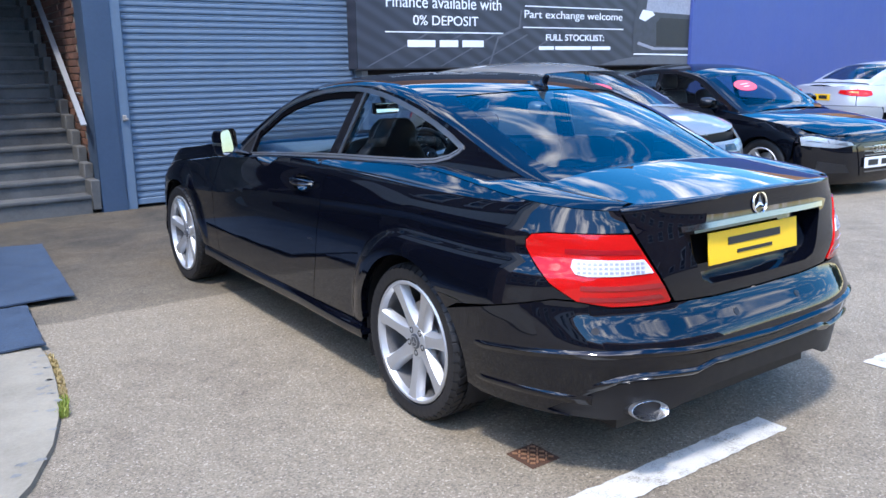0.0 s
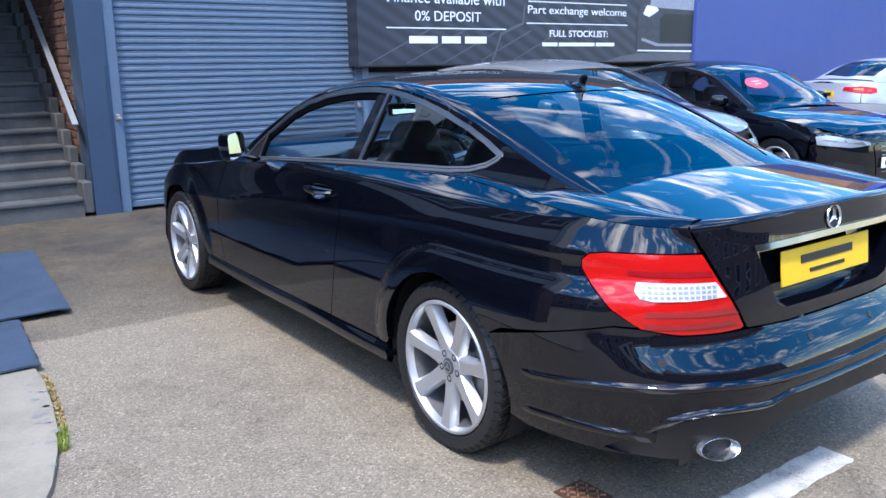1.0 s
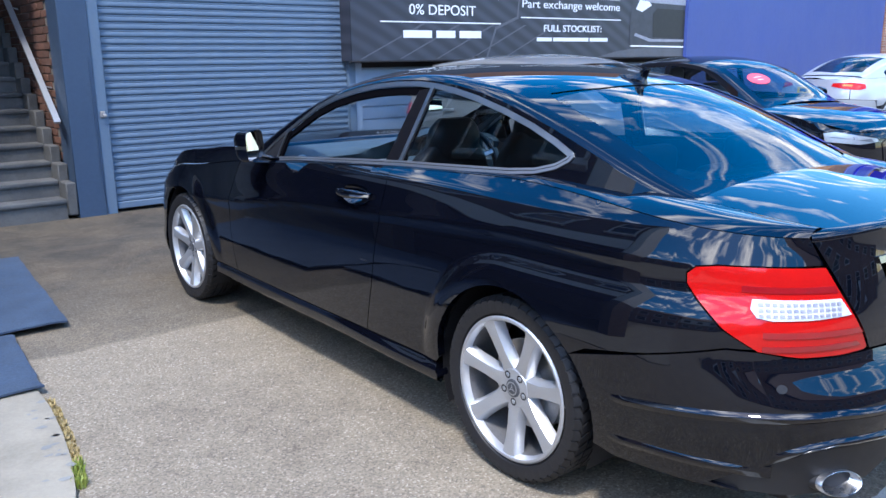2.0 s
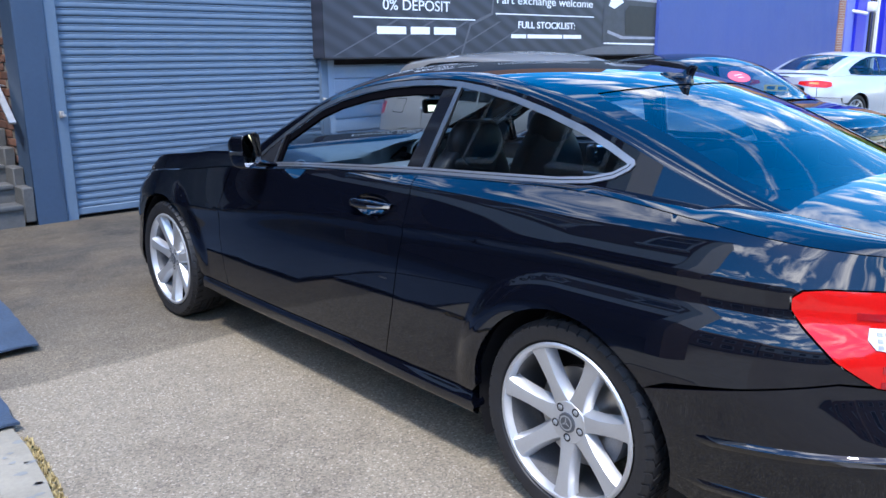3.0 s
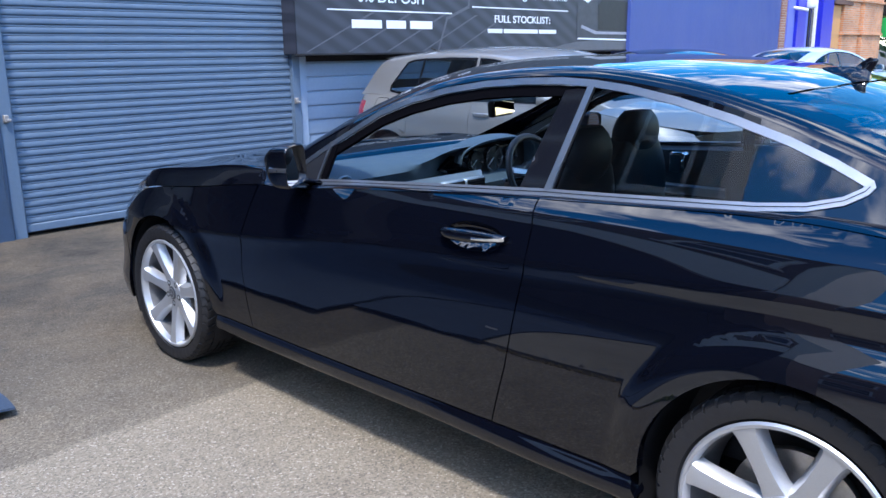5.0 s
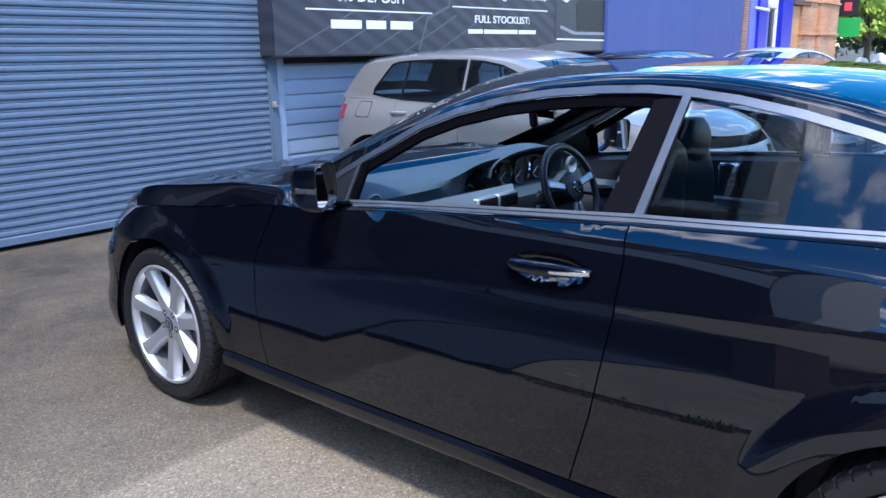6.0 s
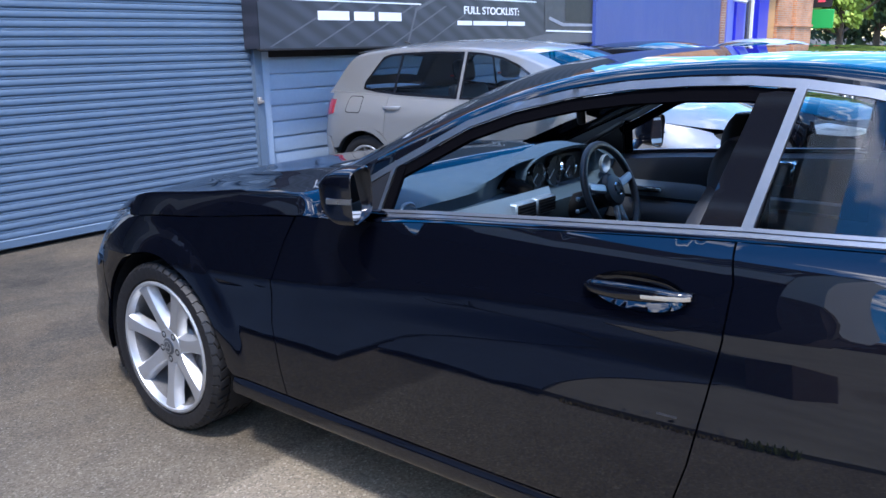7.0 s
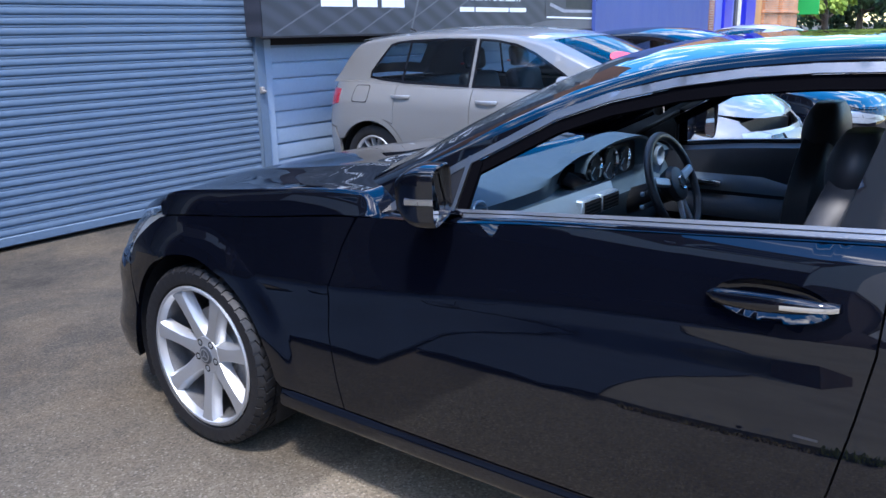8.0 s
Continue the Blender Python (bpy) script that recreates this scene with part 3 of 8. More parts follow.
def letters(text, height, width, material, parent, m, name="lettering", depth=0.002, bold=False):
    """Flat raised letters of a given height and width, centred on m's origin in its x-y plane."""
    cu = bpy.data.curves.new("lettering", "FONT")
    cu.body, cu.align_x, cu.align_y = text, "CENTER", "CENTER"
    cu.extrude = depth
    if bold:
        cu.offset = 0.012
    tmp = bpy.data.objects.new("lettering", cu)
    me = bpy.data.meshes.new_from_object(tmp)
    bpy.data.objects.remove(tmp)
    co = np.array([v.co for v in me.vertices])
    lo, hi = co.min(0), co.max(0)
    for v in me.vertices:
        v.co.x = (v.co.x - (lo[0] + hi[0]) / 2) * width / (hi[0] - lo[0])
        v.co.y = (v.co.y - (lo[1] + hi[1]) / 2) * height / (hi[1] - lo[1])
    me.materials.clear()
    me.materials.append(M[material])
    words = text.split()
    if len(words) == 1:
        ob = new(name, me)
        ob.parent = parent
        ob.matrix_basis = m
        return
    # one part a word: cut at the widest gaps between letters
    xs = sorted((min(me.vertices[i].co.x for i in p.vertices), max(me.vertices[i].co.x for i in p.vertices)) for p in me.polygons)
    gaps, reach = [], xs[0][1]
    for lo_x, hi_x in xs:
        if lo_x > reach:
            gaps.append((lo_x - reach, (lo_x + reach) / 2))
        reach = max(reach, hi_x)
    cuts = sorted(c for g, c in sorted(gaps)[::-1][:len(words) - 1])
    for n in range(len(words)):
        x0, x1 = ([-1e9] + cuts)[n], (cuts + [1e9])[n]
        bm = bmesh.new()
        bm.from_mesh(me)
        bmesh.ops.delete(bm, geom=[v for v in bm.verts if not x0 < v.co.x <= x1], context="VERTS")
        part(name, bm, material, parent, smooth=False).matrix_basis = m


# ---------------------------------------------------------------- ground and buildings
def smooth01(t):
    t = min(1.0, max(0.0, t))
    return t * t * (3 - 2 * t)


def ground_z(x, y):
    """The yard falls slightly towards the workshop front and along it."""
    return -0.07 * smooth01((y - 2.0) / 2.9) - 0.29 * smooth01((x - 13.0) / 14.0)


def make_ground():
    near_x = [x * 0.5 for x in range(-10, 41)]
    near_y = [y * 0.25 for y in range(-24, 29)]
    xs = [-900, -300, -100, -40, -20, -10] + near_x + [24, 30, 40, 60, 120, 300, 900]
    ys = [-900, -300, -100, -40, -20, -10] + near_y + [10, 15, 25, 60, 150, 400, 900]
    bm = bmesh.new()
    grid_faces(bm, [[(x, y, ground_z(x, y)) for y in ys] for x in xs])
    bmesh.ops.recalc_face_normals(bm, faces=bm.faces[:])
    for f in bm.faces:
        if f.normal.z < 0:
            f.normal_flip()
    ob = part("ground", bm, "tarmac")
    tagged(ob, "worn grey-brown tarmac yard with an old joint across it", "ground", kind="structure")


make_ground()
WALL_Y = 4.98


def slab(name, label, category, bm, material, kind="structure", **more):
    return tagged(part(name, bm, material, **more), label, category, kind=kind)


slab("wall_north", "blue-grey painted workshop wall behind sign and shutter", "wall",
     boxed(2.62, 8.7, WALL_Y + 0.03, WALL_Y + 0.3, -0.12, 3.42), "cladding")
slab("wall_lintel", "blue-grey painted wall above the roller shutter", "wall",
     boxed(-0.3, 2.62, WALL_Y + 0.03, WALL_Y + 0.3, 3.05, 3.42), "cladding")
slab("pier", "blue painted pier between stairs and roller shutter", "pillar",
     boxed(-0.565, -0.30, WALL_Y - 0.07, WALL_Y + 0.3, -0.12, 3.42, 0.008), "pier")


slab("wall_upper", "brown brick upper wall above the sign and shutter", "wall",
     boxed(-0.56, 8.69, WALL_Y + 0.5, WALL_Y + 0.8, 3.411, 4.6), "brown_brick")
slab("roof_north", "flat grey felt roof of the workshop", "roof", boxed(-0.56, 8.69, WALL_Y + 0.301, 13.0, 3.25, 3.41), "kerb_edge")
slab("wall_rear", "plain blue-grey rear wall of the workshop", "wall", boxed(-0.29, 8.69, 12.7, 13.0, -0.1, 3.249), "cladding")
slab("wall_side", "plain blue-grey side wall of the workshop", "wall", boxed(8.4, 8.69, WALL_Y + 0.301, 12.699, -0.1, 3.249), "cladding")


def make_shutter():
    s = thing("roller_shutter", "closed blue-grey steel roller shutter with curved slats", "roller shutter", kind="structure")
    pitch, n = 0.0685, 45
    prof = [(y, pitch * t) for t, y in ((0.0, 0.0), (0.03, -0.007), (0.08, -0.0115), (0.22, -0.0135), (0.42, -0.0135), (0.58, -0.0115), (0.68, -0.008), (0.70, -0.002), (0.735, -0.002), (0.755, -0.0075), (0.84, -0.0085), (0.93, -0.007), (0.96, 0.0), (1.0, 0.0))]
    me = None
    for k in range(n):
        if me is None:
            bm = lofted([[(x, y, z) for y, z in prof] for x in (-0.22, 0.2, 0.7, 1.2, 1.7, 2.2, 2.53)])
            me = mesh_of("slat", bm, "shutter", 50)
        ob = new("slat", me)
        ob.parent = s
        ob.location = (0, WALL_Y, 0.03 + k * pitch)
    part("bottom_rail", boxed(-0.215, 2.525, WALL_Y - 0.028, WALL_Y + 0.02, -0.035, 0.03, 0.006), "shutter", s)
    part("guide_rail", boxed(-0.325, -0.20, WALL_Y - 0.055, WALL_Y + 0.03, -0.10, 3.1, 0.006), "shutter", s)
    part("guide_rail", boxed(2.505, 2.60, WALL_Y - 0.055, WALL_Y + 0.03, -0.10, 3.1, 0.006), "shutter", s)
    for x in (-0.255, 2.53):
        bm = boxed(x - 0.018, x + 0.018, WALL_Y - 0.085, WALL_Y - 0.05, 0.86, 0.92, 0.005)
        box(bm, x - 0.004, x + 0.03, WALL_Y - 0.10, WALL_Y - 0.08, 0.87, 0.89, 0.003)
        part("bolt", bm, "caliper", s, "small dark steel shutter bolt")
    part("void", boxed(-0.3, 2.6, WALL_Y + 0.05, WALL_Y + 0.07, -0.2, 3.2), "dark", s, "dark space behind the shutter")
    part("cable", tube([(-0.31, WALL_Y - 0.075, 0.0), (-0.33, WALL_Y - 0.075, 0.35), (-0.33, WALL_Y - 0.075, 0.36), (-0.335, WALL_Y - 0.075, 1.4)], 0.004, 6), "pier", s)


make_shutter()


def make_cladding():
    c = thing("wall_cladding", "pale blue-grey horizontal shiplap boards under the sign", "cladding", kind="structure")
    h = 0.148
    prof = [(0.0, 0.0), (-0.02, 0.003), (-0.022, 0.012), (-0.012, h - 0.02), (-0.006, h - 0.012), (0.0, h)]
    me = mesh_of("board", lofted([[(x, y, z) for y, z in prof] for x in (2.70, 4.0, 6.0, 8.6)]), "cladding", 30)
    for k in range(9):
        ob = new("board", me)
        ob.parent = c
        ob.location = (0, WALL_Y + 0.02, -0.06 + k * h)
    part("corner_post", boxed(2.60, 2.70, WALL_Y - 0.03, WALL_Y + 0.03, -0.1, 1.33, 0.006), "cladding", c)
    part("skirting", boxed(2.7, 8.6, WALL_Y - 0.012, WALL_Y + 0.02, -0.12, -0.05, 0.004), "cladding", c)
    # dark strip: the shade under the sign, put in as colour
    part("shadow_gap", boxed(2.60, 8.6, WALL_Y - 0.004, WALL_Y + 0.029, 1.275, 1.40), "dark", c)


make_cladding()


def sign_sheet_material():
    m, nt, b = nodes_of("sign artwork")
    geo = nt.nodes.new("ShaderNodeNewGeometry")
    mp = nt.nodes.new("ShaderNodeMapping")
    mp.inputs["Rotation"].default_value = (0, radians(-28), 0)
    nt.links.new(geo.outputs["Position"], mp.inputs["Vector"])
    wv = add(nt, "ShaderNodeTexWave", Scale=1.9, Distortion=0.8, Detail=3.0)
    wv.bands_direction = "Z"
    nt.links.new(mp.outputs[0], wv.inputs["Vector"])
    nz = add(nt, "ShaderNodeTexNoise", Scale=0.9, Detail=4.0)
    nt.links.new(geo.outputs["Position"], nz.inputs["Vector"])
    mx = nt.nodes.new("ShaderNodeMath")
    mx.operation = "MULTIPLY"
    nt.links.new(wv.outputs["Fac"], mx.inputs[0])
    nt.links.new(nz.outputs["Fac"], mx.inputs[1])
    r = ramp_of(nt, [(0.05, (0.022, 0.025, 0.035)), (0.3, (0.033, 0.036, 0.050)), (0.62, (0.046, 0.050, 0.066))])
    nt.links.new(mx.outputs[0], r.inputs[0])
    nt.links.new(r.outputs[0], b.inputs["Base Color"])
    b.inputs["Roughness"].default_value = 0.45
    return m


def make_sign():
    y = 4.75
    s = thing("dealer_sign", "large dark printed sign board with white lettering", "sign")
    part("board", boxed(2.44, 8.57, y, y + 0.22, 1.35, 3.4, 0.006), sign_sheet_material(), s)
    part("edge_trim", boxed(2.425, 8.575, y - 0.012, y + 0.02, 1.335, 1.355, 0.003), "dark", s)
    face = y - 0.001

    def at(x, z):
        return pose(x, face - 0.002, z, 90, 0, 0)

    def rule(x0, x1, z, name="rule"):
        part(name, boxed(x0, x1, face - 0.003, face + 0.002, z - 0.007, z + 0.007), "white_print", s, smooth=False)

    letters("Finance available with", 0.145, 1.80, "white_print", s, at(3.76, 2.155))
    letters("0% DEPOSIT", 0.118, 1.02, "white_print", s, at(3.76, 1.935))
    rule(2.84, 4.69, 1.79)
    letters("Part exchange welcome", 0.135, 1.93, "white_print", s, at(6.035, 2.035))
    rule(5.08, 7.0, 2.155)
    rule(5.05, 7.03, 1.875)
    letters("FULL STOCKLIST:", 0.088, 1.15, "white_print", s, at(6.045, 1.745), bold=True)
    # number and web address: plain bars
    for x0, x1 in ((3.16, 3.58), (3.65, 3.94), (4.01, 4.36)):
        part("print_bar", boxed(x0, x1, face - 0.003, face + 0.002, 1.61, 1.695), "white_print", s, smooth=False)
    for x0, x1 in ((5.34, 5.62), (5.65, 6.35), (6.38, 6.76)):
        part("print_bar", boxed(x0, x1, face - 0.003, face + 0.002, 1.575, 1.625), "white_print", s, smooth=False)
    # the printed car front: pale mist, body, grille and lamp
    def flat(poly, mat, d, name="artwork"):
        bm = bmesh.new()
        bm.faces.new([bm.verts.new((x, face - d, z)) for x, z in poly])
        part(name, bm, mat, s, smooth=False)

    flat([(6.55, 1.36), (8.56, 1.36), (8.56, 1.52), (7.9, 1.50), (7.25, 1.47), (6.9, 1.43)], "sign_line", 0.002)
    flat([(7.25, 1.50), (8.56, 1.47), (8.56, 2.65), (7.55, 2.65), (7.32, 2.3), (7.24, 1.9)], "sign", 0.004)
    flat([(7.50, 2.08), (7.66, 2.14), (8.56, 2.12), (8.56, 2.65), (7.75, 2.65), (7.55, 2.35)], "sign_grey", 0.006)
    flat([(7.78, 1.64), (8.55, 1.62), (8.55, 2.05), (7.86, 2.06), (7.76, 1.98)], "ink", 0.008)
    flat([(7.36, 2.04), (7.50, 2.0), (7.72, 2.10), (7.66, 2.15), (7.44, 2.17)], "white_print", 0.008)
    flat([(7.34, 1.66), (7.70, 1.575), (8.55, 1.575), (8.55, 1.61), (7.74, 1.615), (7.36, 1.70)], "sign_grey", 0.008)
    flat([(7.26, 1.505), (8.55, 1.485), (8.55, 1.51), (7.28, 1.525)], "white_print", 0.008)
    for k in range(5):
        x = 2.55 + k * 0.55
        flat([(x, 1.37), (x + 0.03, 1.37), (x + 0.95, 1.78), (x + 0.90, 1.78)], "sign_line", 0.001)
    flat([(4.44, 1.37), (4.47, 1.37), (4.62, 1.72), (5.0, 1.86), (5.02, 2.10), (5.0, 2.10), (4.97, 1.885), (4.60, 1.75)], "sign_line", 0.002)


make_sign()

BLUE_END = (23.3, 8.3)


def make_blue_wall():
    (x0, y0), (x1, y1) = (8.58, 4.70), BLUE_END
    dx, dy = x1 - x0, y1 - y0
    n = math.hypot(dx, dy)
    nx, ny = -dy / n * 0.3, dx / n * 0.3
    bm = bmesh.new()
    ring = [(x0, y0), (x1, y1), (x1 + nx, y1 + ny), (x0 + nx, y0 + ny)]
    lo = [bm.verts.new((x, y, -0.15)) for x, y in ring]
    hi = [bm.verts.new((x, y, 3.6)) for x, y in ring]
    for i in range(4):
        j = (i + 1) % 4
        bm.faces.new([lo[i], lo[j], hi[j], hi[i]])
    bm.faces.new(hi)
    slab("wall_blue", "plain violet-blue painted boarded wall", "wall", bm, "blue_wall")


make_blue_wall()


# ---------------------------------------------------------------- stairs
STEP_RISE, STEP_GO, STEP_Y = 0.158, 0.222, 4.93


def make_stairs():
    s = thing("staircase", "dark grey worn concrete staircase climbing beside a brick wall", "stairs", kind="structure")
    for k in range(1, 20):
        y0, z1 = STEP_Y + (k - 1) * STEP_GO, -0.035 + k * STEP_RISE
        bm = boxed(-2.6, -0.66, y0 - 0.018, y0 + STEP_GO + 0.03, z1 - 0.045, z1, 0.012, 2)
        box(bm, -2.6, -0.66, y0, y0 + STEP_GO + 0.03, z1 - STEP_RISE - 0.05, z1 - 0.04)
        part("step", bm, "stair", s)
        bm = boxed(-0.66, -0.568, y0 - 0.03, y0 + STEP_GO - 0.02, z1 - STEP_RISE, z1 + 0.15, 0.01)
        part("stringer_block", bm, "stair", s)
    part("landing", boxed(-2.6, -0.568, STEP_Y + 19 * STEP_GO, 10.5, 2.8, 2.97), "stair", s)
    slab("wall_stair_end", "dark wall at the head of the stairs", "wall", boxed(-2.8, -0.3, 10.5, 10.7, -0.1, 5), "kerb_edge")
    slab("wall_stair_west", "dark wall beside the stairs", "wall", boxed(-2.8, -2.6, 4.9, 10.5, -0.1, 5), "kerb_edge")
    # out of view; added to keep light off the upper stairs
    slab("stair_shade_soffit", "unseen dark ceiling added to shade the upper stairs", "ceiling", boxed(-2.8, -0.3, 5.3, 10.7, 3.45, 3.6), "slate_paint")
    r = thing("handrail", "flat galvanised steel handrail on the stair wall", "handrail")
    slope = STEP_RISE / STEP_GO
    y0, z0, y1 = 4.94, 0.835, 9.0
    bm = bmesh.new()
    a, b2 = Vector((-0.655, y0, z0)), Vector((-0.655, y1, z0 + (y1 - y0) * 0.78))
    w, t = Vector((0.028, 0, 0)), Vector((0, -0.006, 0.008))
    ring = [a - w - t, a + w - t, a + w + t, a - w + t]
    ring2 = [p + (b2 - a) for p in ring]
    v1, v2 = [bm.verts.new(p) for p in ring], [bm.verts.new(p) for p in ring2]
    for i in range(4):
        j = (i + 1) % 4
        bm.faces.new([v1[i], v1[j], v2[j], v2[i]])
    bm.faces.new(v1[::-1])
    bm.faces.new(v2)
    part("bar", bm, "metal", r)
    for k in range(4):
        y = y0 + 0.5 + k * 1.0
        z = z0 + (y - y0) * 0.78
        part("bracket", tube([(-0.655, y, z - 0.01), (-0.63, y, z - 0.07), (-0.55, y, z - 0.09)], 0.009, 6), "metal", r)


make_stairs()
slab("wall_stair_east", "brown brick wall between the stairs and the shutter pier", "wall",
     boxed(-0.545, -0.31, WALL_Y + 0.3, 10.5, -0.1, 5), "mortar")


# ---------------------------------------------------------------- pad, mats, markings, drain
def make_pad():
    edge = [(-1.93, 0.52), (-1.93, 0.2), (-1.955, -0.1), (-1.985, -0.33), (-2.03, -0.56), (-2.10, -0.82), (-2.22, -1.10), (-2.40, -1.36), (-2.65, -1.6), (-3.0, -1.8), (-3.6, -1.95)]
    ring = edge + [(-9, -2.0), (-9, 0.55)]
    bm = bmesh.new()
    top = [bm.verts.new((x, y, 0.022)) for x, y in ring]
    low = [bm.verts.new((x + 0.012, y, -0.05)) for x, y in ring]
    bm.faces.new(top)
    for i in range(len(ring)):
        j = (i + 1) % len(ring)
        bm.faces.new([top[i], top[j], low[j], low[i]])
    bmesh.ops.recalc_face_normals(bm, faces=bm.faces[:])
    slab("concrete_pad", "pale worn concrete pad with a curved edge", "concrete pad", bm, "concrete", smooth=False)
    # cracked, crumbled dark edge strips
    rnd = random.Random(4)
    bm = bmesh.new()
    for k in range(26):
        i = rnd.randrange(len(edge) - 4)
        t = rnd.random()
        x = edge[i][0] * (1 - t) + edge[i + 1][0] * t - rnd.uniform(0.0, 0.09) ** 1.0
        y = edge[i][1] * (1 - t) + edge[i + 1][1] * t
        r = rnd.uniform(0.006, 0.022)
        vs = [bm.verts.new((x + math.cos(q) * r * rnd.uniform(0.5, 1.6), y + math.sin(q) * r * rnd.uniform(0.4, 1.0), 0.0235)) for q in np.linspace(0, 2 * math.pi, 8)[:-1]]
        bm.faces.new(vs)
    tagged(part("chipped_edge", bm, "kerb_edge", smooth=False), "dark chips broken out of the concrete edge", "chips", kind="stuff")
    # moss and weeds along the joint
    bm = bmesh.new()
    bm2 = bmesh.new()
    for k in range(900):
        u = rnd.uniform(0, 1)
        y = 0.32 - u * 0.86
        x = np.interp(-y, [-p[1] for p in edge], [p[0] for p in edge]) + rnd.uniform(0.0, 0.035)
        green = y < -0.36
        t = bm2 if green else bm
        h = rnd.uniform(0.008, 0.045 if green else 0.016)
        ang = rnd.uniform(0, 6.28)
        d = Vector((math.cos(ang), math.sin(ang), 0)) * rnd.uniform(0.004, 0.02 if green else 0.008)
        wv = Vector((-d.y, d.x, 0)).normalized() * rnd.uniform(0.002, 0.005)
        o = Vector((float(x), y, 0.0))
        t.faces.new([t.verts.new(o - wv), t.verts.new(o + wv), t.verts.new(o + wv * 0.4 + d + Vector((0, 0, h))), t.verts.new(o - wv * 0.4 + d + Vector((0, 0, h)))])
    tagged(part("moss", bm, "dry_moss", smooth=False), "dry yellow moss along the concrete edge", "moss", kind="stuff")
    tagged(part("weed", bm2, "weed", smooth=False), "small green weed growing in the joint", "weed", kind="stuff")


make_pad()


def make_mat(name, label, corners, nx, ny, seed, thick=0.010, amp=0.020):
    rnd = random.Random(seed)
    (ax, ay, az), (bx, by, bz), (cx, cy, cz), (dx, dy, dz) = corners
    rows = []
    for i in range(nx + 1):
        u = i / nx
        row = []
        for j in range(ny + 1):
            v = j / ny
            p = Vector((ax, ay, az)) * (1 - u) * (1 - v) + Vector((bx, by, bz)) * u * (1 - v) + Vector((cx, cy, cz)) * u * v + Vector((dx, dy, dz)) * (1 - u) * v
            p.z += amp * noise.noise(Vector((p.x * 3 + seed, p.y * 3, 0.3))) + 0.45 * amp * abs(noise.noise(Vector((p.x * 6 + p.y * 5, p.y * 2 - p.x, seed))))
            p.x += 0.012 * noise.noise(Vector((p.y * 7, seed, 0)))
            p.z = max(p.z, ground_z(p.x, p.y) + thick + 0.001)
            row.append(p)
        rows.append(row)
    bm = bmesh.new()
    grid_faces(bm, rows)
    bmesh.ops.recalc_face_normals(bm, faces=bm.faces[:])
    up = sum(f.normal.z for f in bm.faces)
    if up < 0:
        for f in bm.faces:
            f.normal_flip()
    r = bmesh.ops.extrude_face_region(bm, geom=bm.faces[:])
    for v in [g for g in r["geom"] if isinstance(g, bmesh.types.BMVert)]:
        v.co.z -= thick
    bmesh.ops.recalc_face_normals(bm, faces=bm.faces[:])
    ob = part(name, bm, "rubber_mat")
    tagged(ob, label, "mat")


make_mat("rubber_mat", "dark blue-grey rubber mat laid over the ramp", [(-1.585, 1.28, 0.035), (-1.44, 3.20, 0.012), (-4.4, 3.42, 0.085), (-4.4, 1.30, 0.095)], 30, 60, 3)
make_mat("rubber_mat", "smaller dark rubber mat overlapping the concrete pad", [(-1.905, 0.40, 0.03), (-1.86, 1.27, 0.03), (-4.4, 1.29, 0.065), (-4.4, 0.44, 0.065)], 20, 50, 8)
bm = boxed(-4.3, -2.02, 0.6, 3.3, -0.02, 0.018, 0.006)
tagged(part("ramp_base", bm, "kerb_edge"), "dark concrete ramp under the mats", "ramp", kind="structure")


def make_line(x0, x1, y, w, seed):
    rnd = random.Random(seed)
    bm = bmesh.new()
    n = 40
    top, bot = [], []
    for k in range(n + 1):
        x = x0 + (x1 - x0) * k / n
        top.append((x, y + w / 2 + rnd.uniform(-0.007, 0.004), ground_z(x, y) + 0.004))
        bot.append((x, y - w / 2 - rnd.uniform(-0.007, 0.004), ground_z(x, y) + 0.004))
    grid_faces(bm, [top, bot])
    for f in bm.faces:
        if f.normal.z < 0:
            f.normal_flip()
    tagged(part("bay_line", bm, "white_line", smooth=False), "worn white painted bay line on tarmac", "road marking", group="bay lines", kind="structure")


make_line(-0.95, 0.24, -2.29, 0.135, 2)
make_line(1.17, 2.3, -2.22, 0.125, 5)


def make_drain():
    d = thing("drain_cover", "small rusty square iron drain cover set in tarmac", "drain cover", m=pose(-0.698, -1.932, 0.0, 0, 0, 1))
    part("frame", boxed(-0.066, 0.066, -0.072, 0.072, -0.02, 0.0045, 0.002), "rust", d)
    for i in range(5):
        for j in range(5):
            bm = boxed(-0.0095, 0.0095, -0.0035, 0.0035, 0.0, 0.0095, 0.001)
            ob = part("stud", bm, "rust_worn", d)
            ob.matrix_basis = pose(-0.044 + i * 0.022, -0.048 + j * 0.024, 0.0, 0, 0, 45 if (i + j) % 2 else -45)


make_drain()
